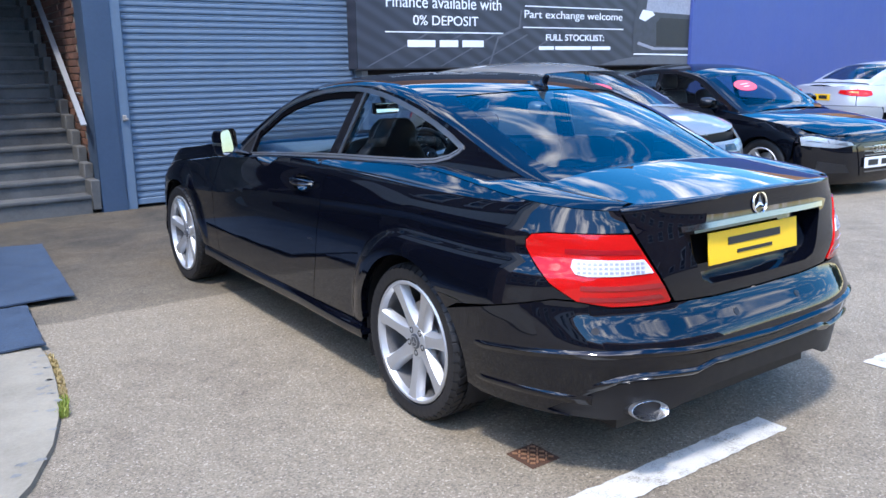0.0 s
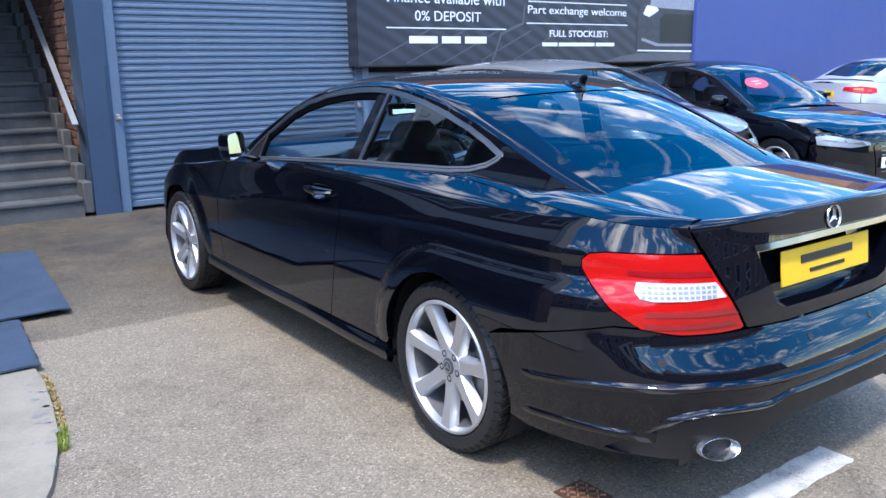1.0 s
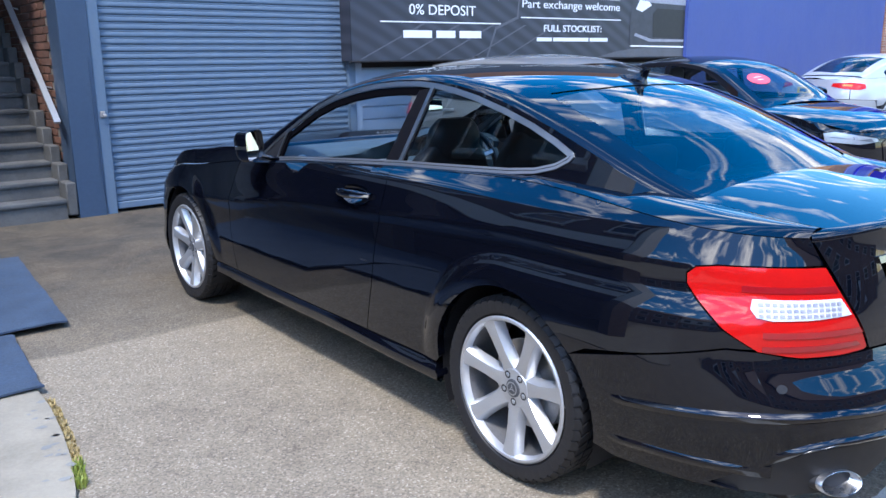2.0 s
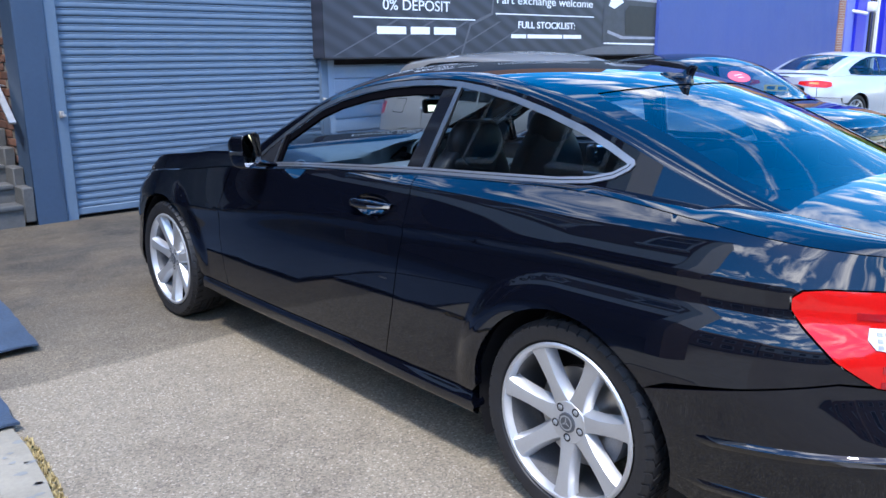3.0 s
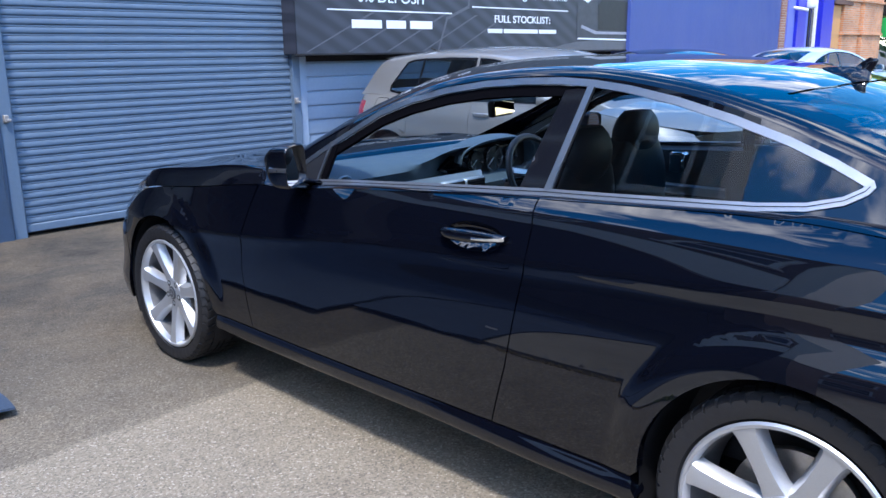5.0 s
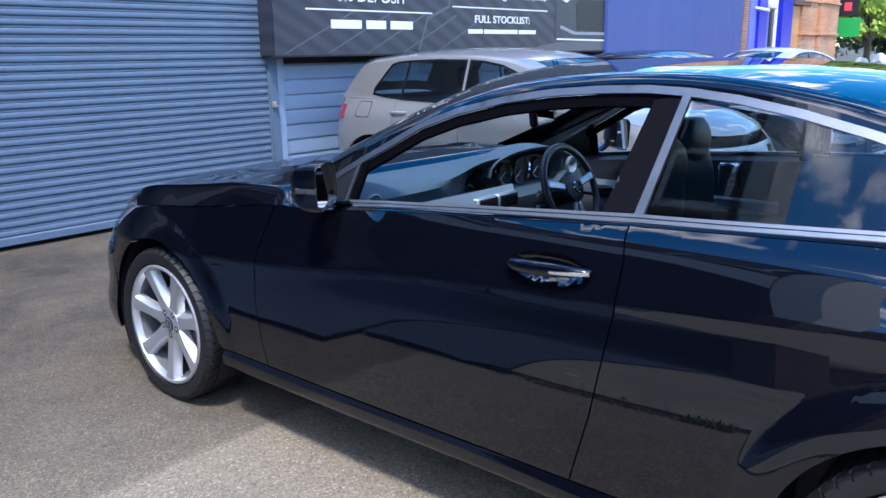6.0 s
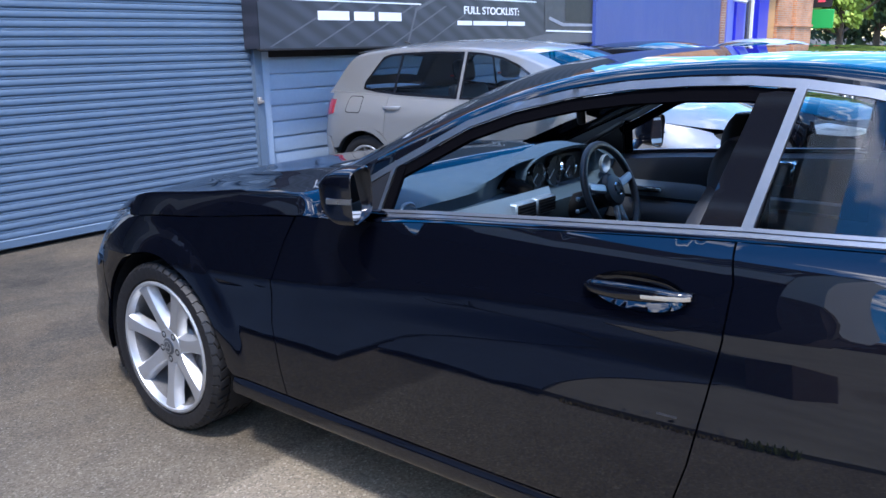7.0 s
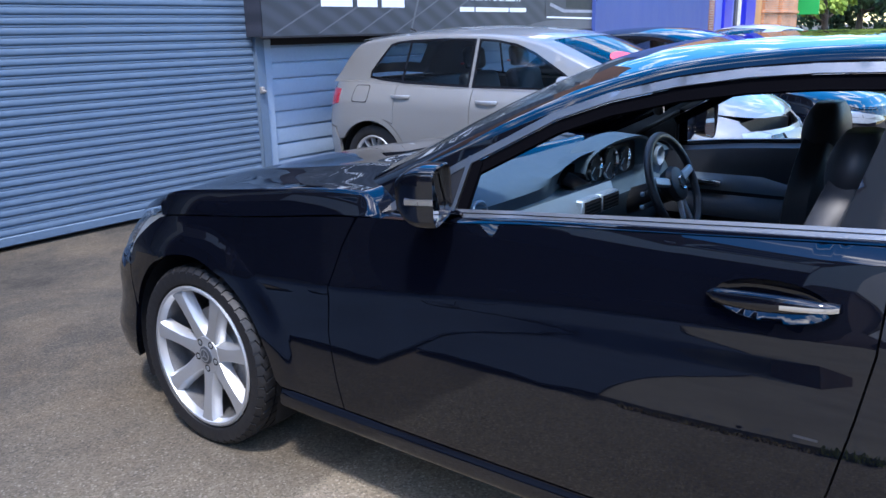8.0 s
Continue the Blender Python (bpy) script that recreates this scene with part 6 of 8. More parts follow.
def make_wing_mirror(car, s):
    cx, cy, cz = s * 0.922, 0.325, 1.000
    rows = []
    for k in range(10):
        t = k / 9
        y = cy + 0.075 - 0.105 * t
        g = math.sin(math.pi * min(0.5, 0.10 + t * 0.62)) ** 0.6
        hw, hh = (0.050 + 0.004 * (1 - t)) * g, 0.071 * g
        ring = []
        for q in np.linspace(0, 2 * math.pi, 41)[:-1]:
            c, si = math.cos(q), math.sin(q)
            c2, s2 = math.copysign(abs(c) ** 0.42, c), math.copysign(abs(si) ** 0.45, si)
            # lower edge falls towards the tip, outer edge leans back
            ring.append((cx + s * (hw * c2 * (1.0 if c < 0 else 0.92) + 0.006 * s2), y + 0.010 * c2 * t, cz + hh * s2 - (0.014 * c2 if si < 0 else 0.006 * c2) * g))
        rows.append(ring)
    ca, sa = math.cos(radians(20)), math.sin(radians(20))
    rows = [[(cx + (x - cx) * ca + s * (y - cy) * sa, cy + (y - cy) * ca - s * (x - cx) * sa, z) for x, y, z in ring] for ring in rows]
    w = part("wing_mirror", lofted(rows, closed_v=True), "paint", car, "glossy black wing mirror", sharp=60)
    mid = Vector((cx, 0, cz))

    def drawn(f, dy):
        return [Vector((mid.x + (p[0] - mid.x) * (1 - f), p[1] + dy, mid.z + (p[2] - mid.z) * (1 - f))) for p in rows[-1]]

    part("mirror_bezel", lofted([drawn(0.0, 0.0), drawn(0.05, -0.004), drawn(0.09, -0.001), drawn(0.10, 0.012)], closed_v=True), "gloss_black", w, "black bezel round the glass")
    bm = bmesh.new()
    bm.faces.new([bm.verts.new((p.x, cy - 0.020 - 0.30 * s * (p.x - cx) + 0.085 * (p.z - cz), p.z)) for p in drawn(0.10, 0.0)])
    part("mirror_glass", bm, "mirror", w, "silvered mirror glass", smooth=False)
    lamp = []
    for t in np.linspace(0, 1, 9):
        y = cy + 0.045 - 0.070 * t
        x = cx + s * (0.0475 - 0.001 * t)
        lamp.append([(cx + (px - cx) * ca + s * (y - cy) * sa, cy + (y - cy) * ca - s * (px - cx) * sa, pz) for px, pz in ((x - s * 0.004, cz - 0.021), (x + s * 0.003, cz - 0.018), (x + s * 0.003, cz - 0.006), (x - s * 0.004, cz - 0.003))])
    part("indicator", lofted(lamp), "dark_chrome", w, "ribbed silver indicator strip")
    rows = []
    for t in np.linspace(0, 1, 6):
        x = s * (0.765 + 0.12 * t)
        rows.append([(x, 0.375 + 0.040 * math.cos(q) * (1 - 0.3 * t), 0.918 + 0.03 * t + 0.012 * math.sin(q)) for q in np.linspace(0, 2 * math.pi, 13)[:-1]])
    part("mirror_arm", lofted(rows, closed_v=True), "paint", w)


def cushion(x0, x1, y0, y1, z0, z1, r=0.04, seg=4):
    return boxed(x0, x1, y0, y1, z0, z1, r, seg)


def make_cabin(car):
    F = COUPE
    # dashboard: a swept section
    rows = []
    for x in np.linspace(-0.70, 0.70, 29):
        b = 0.5 * (1 + math.tanh((x + 0.10) / 0.12)) * (0.5 - 0.5 * math.tanh((x - 0.60) / 0.03))
        hood = math.exp(-((x - 0.36) / 0.22) ** 4) if x > 0 else 0.0
        sec = [(0.77, 0.905), (0.68, 0.938), (0.56, 0.950 + 0.012 * hood), (0.46, 0.938 + 0.035 * hood), (0.40 + 0.02 * b, 0.915 + 0.050 * b), (0.385 + 0.12 * b, 0.90 + 0.055 * b), (0.40 + 0.11 * b, 0.86 - 0.02 * b), (0.37, 0.80), (0.38, 0.72), (0.45, 0.58)]
        rows.append([(math.copysign(min(abs(x), F.side_x(y, max(z, 0.93)) - 0.045), x), y, z) for y, z in sec])
    part("dashboard", lofted(rows), "dash", car, "dark soft-touch dashboard")
    # metal trim band with vents
    rows = [[(x, 0.385 - 0.03 * math.cos(x * 1.2), 0.868), (x, 0.360 - 0.03 * math.cos(x * 1.2), 0.80), (x, 0.39, 0.775)] for x in np.linspace(-0.66, 0.12, 20)]
    band = part("trim_band", lofted(rows), "alu_trim", car, "brushed metal dashboard band")
    for cx in (-0.085, 0.045):
        v = part("air_vent", boxed(cx - 0.062, cx + 0.062, 0.318, 0.40, 0.785, 0.845, 0.006), "alu_trim", car, "air vent with black slats")
        part("vent_mouth", boxed(cx - 0.054, cx + 0.054, 0.314, 0.37, 0.791, 0.839), "dark", v)
        for k in range(4):
            part("vent_slat", boxed(cx - 0.054, cx + 0.054, 0.311, 0.325, 0.797 + k * 0.011, 0.800 + k * 0.011), "black_plastic", v)
    for cx in (-0.62, 0.62):
        ob = part("round_vent", lathe([(0.0, 0.036), (-0.012, 0.040), (-0.016, 0.036), (-0.004, 0.028), (0.01, 0.0)], 24, "y"), "alu_trim", car, "round air vent with metal ring")
        ob.matrix_basis = pose(cx, 0.40, 0.885, 0, 0, 0)
    # instrument hood with three dials
    pod = part("instrument_panel", boxed(0.10, 0.60, 0.475, 0.49, 0.80, 0.950, 0.01), "black_plastic", car, "black instrument panel with three dials")
    for cx, r in ((0.215, 0.046), (0.335, 0.060), (0.455, 0.046)):
        g = part("dial", lathe([(-0.001, 0.0), (-0.001, r * 0.92)], 32, "y"), "ink", pod)
        g.matrix_basis = pose(cx, 0.466, 0.888, 0, 0, 0)
        g2 = part("dial_ring", lathe([(-0.002, r * 0.90), (-0.012, r * 0.95), (-0.010, r), (0.0, r * 1.02)], 36, "y"), "chrome", g)
        g3 = part("needle", boxed(-0.0015, 0.0015, -0.004, -0.002, -0.004, r * 0.75), "white_print", g, smooth=False)
        g3.rotation_euler = (0, radians(-130), 0)
    bm = bmesh.new()
    face = [(-0.03, 0.868), (0.06, 0.915), (0.14, 0.948), (0.20, 0.950), (0.20, 0.805), (0.12, 0.818)]
    fr, bk = [bm.verts.new((x, 0.468, z)) for x, z in face], [bm.verts.new((x, 0.50, z)) for x, z in face]
    bm.faces.new(fr)
    for i in range(len(face)):
        j = (i + 1) % len(face)
        bm.faces.new([fr[j], fr[i], bk[i], bk[j]])
    part("display", bm, "gloss_black", car, "black display panel beside the dials", smooth=False)
    rows = []
    for t in np.linspace(0, math.pi, 17):
        x = 0.335 + 0.265 * math.cos(t)
        z = 0.885 + 0.098 * math.sin(t) ** 0.6
        rows.append([(x, 0.40 + 0.03 * (1 - math.sin(t)), z - 0.006), (x, 0.395 + 0.03 * (1 - math.sin(t)), z + 0.004), (x, 0.50, z + 0.012), (x, 0.52, z - 0.02)])
    part("instrument_hood", lofted(rows), "dash", car)
    # steering wheel on the right
    st = part("steering_wheel", lathe([(0.014 * math.cos(q), 0.178 + 0.0155 * math.sin(q)) for q in np.linspace(0, 2 * math.pi, 13)[:-1]], 56, "y", closed=True), "leather", car, "black leather steering wheel with metal spokes")
    st.matrix_basis = pose(0.335, 0.215, 0.832, -22, 0, 0)
    part("boss", lathe([(-0.030, 0.0), (-0.030, 0.030), (-0.022, 0.058), (-0.004, 0.066), (0.03, 0.05)], 28, "y"), "black_plastic", st, "black airbag boss")
    bd = part("boss_badge", lathe([(-0.034, 0.020), (-0.036, 0.023), (-0.032, 0.026)], 24, "y"), "chrome", st)
    for a in (-78, 78):
        ob = part("spoke", boxed(-0.016, 0.016, -0.016, 0.004, 0.05, 0.172, 0.006), "alloy", st)
        ob.rotation_euler = (0, radians(a + 0), 0)
    for a in (168, -168):
        ob = part("spoke", boxed(-0.011, 0.011, -0.014, 0.002, 0.05, 0.172, 0.005), "alloy", st)
        ob.rotation_euler = (0, radians(a), 0)
    part("steering_column", tube([(0.345, 0.23, 0.815), (0.345, 0.42, 0.74)], 0.045, 14), "black_plastic", car)
    for dz in (0.0, -0.045):
        part("stalk", tube([(0.30, 0.27, 0.815 + dz), (0.20, 0.255, 0.822 + dz), (0.155, 0.25, 0.825 + dz)], 0.008, 8), "black_plastic", car)
        ob = part("stalk_knob", boxed(0.14, 0.156, 0.242, 0.258, 0.817 + dz, 0.833 + dz, 0.006, 2), "alu_trim", car)
    # console
    part("centre_console", boxed(-0.12, 0.12, -0.55, 0.42, 0.25, 0.60, 0.03, 3), "black_plastic", car, "black centre console")
    # seats
    for x, ahead, lean in ((-0.36, 0.0, 0.15), (0.36, 0.11, 0.03)):
        seat = part("front_seat", cushion(x - 0.25, x + 0.25, -0.42 + ahead, 0.12 + ahead, 0.36, 0.52, 0.05), "leather", car, "black leather front seat with high backrest")
        rows = []
        for k in range(15):
            t = k / 14
            z = 0.46 + 0.575 * t
            yb = -0.345 + ahead - lean * t
            hw = 0.25 * (1 - 0.10 * t) if t < 0.62 else 0.235 * (1 - ((t - 0.62) / 0.38) ** 2 * 0.50)
            th = 0.075 * (1 - 0.45 * t)
            ring = []
            for q in np.linspace(0, 2 * math.pi, 25)[:-1]:
                c, si = math.cos(q), math.sin(q)
                bol = 0.03 * abs(c) ** 3 if si > 0 else 0
                ring.append((x + hw * math.copysign(abs(c) ** 0.55, c), yb + (th * math.copysign(abs(si) ** 0.7, si)) + bol, z))
            rows.append(ring)
        bm = lofted(rows, closed_v=True)
        bm.faces.new([v for v in list(bm.verts)[-24:]])
        part("backrest", bm, "leather", seat)
        bm = bmesh.new()
        rows = []
        for k in range(9):
            t = k / 8
            g = math.sin(math.pi * (0.08 + 0.84 * t)) ** 0.4
            z = 0.955 + 0.18 * t
            rows.append([(x + 0.135 * g * math.copysign(abs(math.cos(q)) ** 0.6, math.cos(q)), -0.335 + ahead - lean - 0.01 * t + 0.062 * g * math.sin(q), z) for q in np.linspace(0, 2 * math.pi, 21)[:-1]])
        vr = grid_faces(bm, rows, closed_v=True)
        bm.faces.new(vr[0])
        bm.faces.new(vr[-1])
        bmesh.ops.recalc_face_normals(bm, faces=bm.faces[:])
        part("head_restraint", bm, "leather", seat)
        part("belt_guide", boxed(x - 0.30 if x < 0 else x + 0.22, x - 0.22 if x < 0 else x + 0.30, -0.47 + ahead, -0.40 + ahead, 0.86, 0.95, 0.01), "chrome", seat)
    bench = part("rear_bench", cushion(-0.58, 0.58, -1.32, -0.80, 0.40, 0.55, 0.06), "leather", car, "black leather rear seats")
    for x in (-0.29, 0.29):
        ob = part("backrest", cushion(-0.26, 0.26, -0.07, 0.07, 0, 0.52, 0.05), "leather", bench)
        ob.matrix_basis = pose(x, -1.34, 0.48, 16, 0, 0)
        part("head_restraint", cushion(x - 0.11, x + 0.11, -1.52, -1.44, 0.97, 1.09, 0.03), "leather", bench)
    part("parcel_shelf", boxed(-0.56, 0.56, -1.86, -1.42, 0.94, 0.965, 0.01), "black_plastic", car)
    part("cabin_floor", boxed(-0.72, 0.72, -1.35, 0.95, 0.24, 0.30), "black_plastic", car)
    part("firewall", boxed(-0.56, 0.56, 0.80, 0.84, 0.24, 0.90), "black_plastic", car)
    part("rear_bulkhead", boxed(-0.70, 0.70, -1.52, -1.48, 0.24, 0.95), "black_plastic", car)
    for s in (-1, 1):
        rows = []
        for y in np.linspace(0.62, -0.60, 20):
            zt = F.belt(y)
            rows.append([(s * (F.side_x(y, zt) - 0.012), y, zt + 0.004), (s * (F.side_x(y, zt) - 0.05), y, zt - 0.01), (s * 0.70, y, zt - 0.07), (s * 0.705, y, 0.74), (s * 0.67, y, 0.70), (s * 0.665, y, 0.66), (s * 0.72, y, 0.62), (s * 0.74, y, 0.32)])
        dc = part("door_card", lofted(rows), "leather", car, "black door lining")
        rows = [[(s * 0.697, y, 0.80 + 0.02 * (y > 0)), (s * 0.690, y, 0.79), (s * 0.698, y, 0.755)] for y in np.linspace(0.45, -0.5, 12)]
        part("door_inlay", lofted(rows), "alu_trim", dc)
        part("inner_handle", boxed(min(s * 0.66, s * 0.69), max(s * 0.66, s * 0.69), 0.16, 0.30, 0.775, 0.80, 0.008, 2), "chrome", dc)
        rows = []
        for y in np.linspace(-0.60, -1.40, 14):
            zt = F.belt(y)
            rows.append([(s * (F.side_x(y, zt) - 0.01), y, zt + 0.01), (s * (F.side_x(y, zt) - 0.06), y, zt - 0.04), (s * 0.60, y, 0.6), (s * 0.62, y, 0.32)])
        part("rear_lining", lofted(rows), "leather", car)
    # inside mirror and belts
    im = part("inside_mirror", boxed(-0.125, 0.085, 0.115, 0.145, 1.118, 1.185, 0.014, 3), "black_plastic", car, "inside mirror on the windscreen")
    im.matrix_basis = Matrix.Translation((-0.02, 0.13, 1.15)) @ pose(0, 0, 0, -6, 0, 16) @ Matrix.Translation((0.02, -0.13, -1.15))
    part("mirror_face", boxed(-0.115, 0.075, 0.112, 0.1155, 1.126, 1.177), "mirror", im, "silvered mirror glass")
    part("mirror_stem", tube([(-0.01, 0.14, 1.17), (0, 0.19, 1.275)], 0.012, 8), "black_plastic", im)
    for s in (-1, 1):
        part("seat_belt", lofted([[(s * (F.side_x(y, z) - 0.05), y - 0.02, z), (s * (F.side_x(y, z) - 0.05), y + 0.025, z)] for y, z in ((-0.62, 1.2), (-0.60, 1.05), (-0.56, 0.85), (-0.54, 0.6))]), "black_plastic", car)


make_coupe()
# ---------------------------------------------------------------- the other parked cars
def make_car(name, label, m, F, paint, k):
    """A parked car from its form and a table of its lines."""
    car = thing(name, label, "car", m)
    step = k.get("step", 0.05)

    def lay(nm, poly, fn, mat, parent=car, label="", **kw):
        kw.setdefault("step", step)
        return part(nm, patch(poly, fn, **kw), mat, parent, label, sharp=50)

    a, wr, ar = F.axle, k["wheel"], k["arch"]
    y_tail, y_nose = k["seam"]
    zs = 0.27
    CR, CF = F.ry - F.rk, F.fy + F.fk
    for s in (-1, 1):
        sh, fl = both(F.shell, s), both(F.flank, s)
        cuts = k["gaps"]                                # door edges from front to back
        wing = [(y, F.belt(y)) for y in np.linspace(cuts[0], y_nose + 0.05, 16)] + [(y_nose, 0.62), (y_nose - 0.03, 0.42)] + arc(a, wr, ar, 15, 178, 16) + [(cuts[0], zs)]
        lay("front_wing", inset(wing, 0.003), sh, paint, lip=0.03)
        for y0, y1 in zip(cuts, cuts[1:]):
            last = y1 == cuts[-1]
            back = [(y1, zs)] if not k.get("cut_arch") or not last else arc(-a, wr, ar + 0.03, 62, 28, 6) + [(-a + ar + 0.05, zs)]
            if k.get("cut_arch") and last:
                back = [(y1, 0.66)] + [p for p in arc(-a, wr, ar + 0.05, 75, 0, 10) if p[1] > zs] + [(-a + ar + 0.05, zs)]
            door = [(y, F.belt(y)) for y in np.linspace(y0, y1, 14)] + back + [(y0, zs)]
            d = lay("door", inset(door, 0.003), sh, paint, lip=0.015)
            hy = y1 + (k["last_handle_in"] if last and "last_handle_in" in k else k.get("handle_in", 0.16))
            hz = F.belt(hy) - k.get("handle_down", 0.095)
            rows = []
            for t in np.linspace(0, 1, 9):
                y = hy + 0.10 - 0.20 * t
                x = F.width(y, hz) + 0.006 + 0.022 * math.sin(math.pi * t) ** 0.5
                rows.append([(s * (x + 0.009 * math.cos(q)), y, hz + 0.014 * math.sin(q)) for q in np.linspace(0, 2 * math.pi, 9)[:-1]])
            part("door_handle", lofted(rows, closed_v=True), k.get("handle_mat", paint), d)
        yb = cuts[-1]
        tail = k["tail_lamp"]
        top = [(u, F.belt(u)) for u in np.linspace(yb, k["lid_u"], 18)]
        lowq = [(y_tail - 0.02, 0.60), (y_tail, 0.50)]
        if k.get("cut_arch"):
            lead = [(yb, 0.66)] + [p for p in arc(-a, wr, ar + 0.05, 75, 0, 10) if p[1] > zs] + [(-a + ar + 0.05, zs)]
            q = top + [(k["lid_u"], 0.62)] + lowq + arc(-a, wr, ar, 148, 2, 16) + lead[::-1]
        else:
            q = top + [(k["lid_u"], 0.62)] + lowq + arc(-a, wr, ar, 148, 2, 16) + [(yb, zs)]
        lay("rear_quarter", inset(q, 0.003), sh, paint, lip=0.02)
        lay("side_skirt", [(a - ar, zs - 0.003), (-a + ar, zs - 0.003), (-a + ar - 0.03, 0.17), (a - ar + 0.03, 0.17)], sh, k.get("skirt", paint), lip=0.03)
        t = lay("tail_lamp", tail, sh, k.get("tail_mat", "red_lens"), label="red tail lamp", lip=0.012, off=0.006, step=0.04)
        if k.get("tail_band"):
            lay("lamp_band", k["tail_band"], sh, "amber", t, lip=0.004, off=0.010, step=0.04)
        h = lay("head_lamp", k["head_lamp"], sh, "lens", label="clear head lamp", lip=0.015, off=0.006, step=0.04)
        lay("lamp_bowl", inset(k["head_lamp"], 0.006), sh, "alloy", h, lip=0, off=0.002, step=0.05)
        lay("lamp_core", inset(k["head_lamp"], 0.05), sh, "satin", h, lip=0, off=0.004, step=0.05)
        # windows
        for n, w in enumerate(k["windows"]):
            lay("side_window", w, fl, k.get("side_glass", "tint_glass"), label="dark side window", lip=0, off=0.0)
            lay("window_seal", inset(w, -0.02), fl, "gloss_black", lip=0.004, off=0.003, holes=[inset(w, -0.001)])
        ys = np.linspace(k["cowl"], k["tail_y"], 60)
        band = [(y, F.rail(y) - 0.022) for y in ys] + [(y, F.belt(y) - 0.012) for y in ys[::-1]]
        holes = [inset(w, -0.019) for w in k["windows"]]
        lay("cabin_side", band, fl, paint, lip=0, holes=holes)
        part("roof_rail", F.rail_strip(k["cowl"], k["tail_y"], s, 50), paint, car)
        rows = []
        for u in np.linspace(k["cowl"], k["tail_y"], 50):
            x, y, z = F.shell(u, F.belt(u), s)
            xi = s * F.side_x(y, F.belt(u)) if y > k["tail_y"] else x * 0.8
            rows.append([Vector((x, y, z)).lerp(Vector((xi - s * 0.003, y, z + 0.006)), t2) for t2 in np.linspace(0, 1, 4)])
        part("shoulder", lofted(rows), paint, car)
        for ay in (a, -a):
            part("arch_liner", lofted([[(s * (F.width(ay, 0.4) - 0.03), y, z), (s * 0.55, y, z)] for y, z in arc(ay, wr, ar + 0.01, -25, 205, 18)]), "black_plastic", car)
            bm = bmesh.new()
            bm.faces.new([bm.verts.new((s * 0.56, y, z)) for y, z in arc(ay, wr, ar + 0.012, -25, 205, 18)])
            part("arch_back", bm, "black_plastic", car)
            make_wheel(car, pose(s * (F.width(ay, 0.4) - 0.125), ay, wr, 0, 0, 0 if s < 0 else 180), wr, k["rim"], 0.105, k.get("spokes", 10), k.get("style", "thin"), 60)
        # mirror
        my, mz = k["mirror"]
        mx = s * (F.side_x(my, mz) + 0.14)
        rows = []
        for t in np.linspace(0, 1, 6):
            g = math.sin(math.pi * min(0.5, 0.1 + 0.5 * t)) ** 0.6
            rows.append([(mx + 0.10 * g * math.copysign(abs(math.cos(q)) ** 0.7, math.cos(q)), my + 0.07 - 0.12 * t, mz + 0.065 * g * math.copysign(abs(math.sin(q)) ** 0.7, math.sin(q))) for q in np.linspace(0, 2 * math.pi, 17)[:-1]])
        wm = part("wing_mirror", lofted(rows, closed_v=True), k.get("mirror_mat", paint), car)
        bm = bmesh.new()
        bm.faces.new([bm.verts.new(Vector(p).lerp(Vector((mx, p[1], mz)), 0.08)) for p in rows[-1]])
        part("mirror_glass", bm, "mirror", wm)
        part("mirror_arm", tube([(s * (F.side_x(my, mz) - 0.02), my, mz - 0.06), (mx, my, mz - 0.04)], 0.02, 8), "black_plastic", wm)
    sh = both(F.shell, -1)
    mr = lambda pts: pts + [(2 * CR - u, z) for u, z in pts[::-1]]
    mf = lambda pts: pts + [(2 * CF - u, z) for u, z in pts[::-1]]
    lid = mr([(k["lid_u"] - 0.004, F.belt(-2.2) - 0.005), (k["lid_u"] - 0.006, 0.625), (CR + 0.001, 0.62)])
    lay("boot_lid", lid, sh, paint, lip=0.012)
    rb = mr([(y_tail - 0.004, 0.30), (y_tail - 0.004, 0.49), (y_tail - 0.05, 0.60), (k["lid_u"], 0.615), (CR + 0.001, 0.612)])
    rb = rb[:len(rb) // 2] + rb[len(rb) // 2:] + [(2 * CR - y_tail + 0.06, 0.20), (CR, 0.22), (y_tail - 0.06, 0.20)]
    lay("rear_bumper", rb, sh, paint, lip=0.03)
    fb = mf([(y_nose + 0.004, 0.28), (y_nose + 0.004, 0.56), (y_nose + 0.06, 0.60), (CF - 0.001, 0.60)]) + [(2 * CF - y_nose - 0.08, 0.18), (CF, 0.17), (y_nose + 0.08, 0.18)]
    lay("front_bumper", fb, sh, paint, lip=0.03)
    zn = F.belt(9)
    nb = mf([(y_nose + 0.006, 0.605), (y_nose + 0.02, F.belt(y_nose) - 0.01), (y_nose + 0.12, zn + 0.02), (CF - 0.001, zn + 0.005)])
    lay("nose_panel", nb, sh, paint, lip=0.01)
    g = lay("grille", k["grille"](CF), sh, "gloss_black", label="black grille with bright bars", lip=0.01, off=0.008)
    gu = [p[0] for p in k["grille"](CF)]
    gz = [p[1] for p in k["grille"](CF)]
    for t in np.linspace(0.12, 0.88, 7):
        z = min(gz) + (max(gz) - min(gz)) * t
        lay("grille_bar", [(CF - 0.20 - 0.05 * t, z - 0.006), (CF + 0.20 + 0.05 * t, z - 0.006), (CF + 0.20 + 0.05 * t, z + 0.006), (CF - 0.20 - 0.05 * t, z + 0.006)], sh, "satin", g, lip=0.006, off=0.016)
    for s in (-1, 1):
        lay("air_intake", [(CF + s * 0.40, 0.30), (CF + s * 0.72, 0.30), (CF + s * 0.70, 0.42), (CF + s * 0.45, 0.38)][::s], sh, "black_plastic", lip=0.006, off=0.006)
    # bonnet
    rows = []
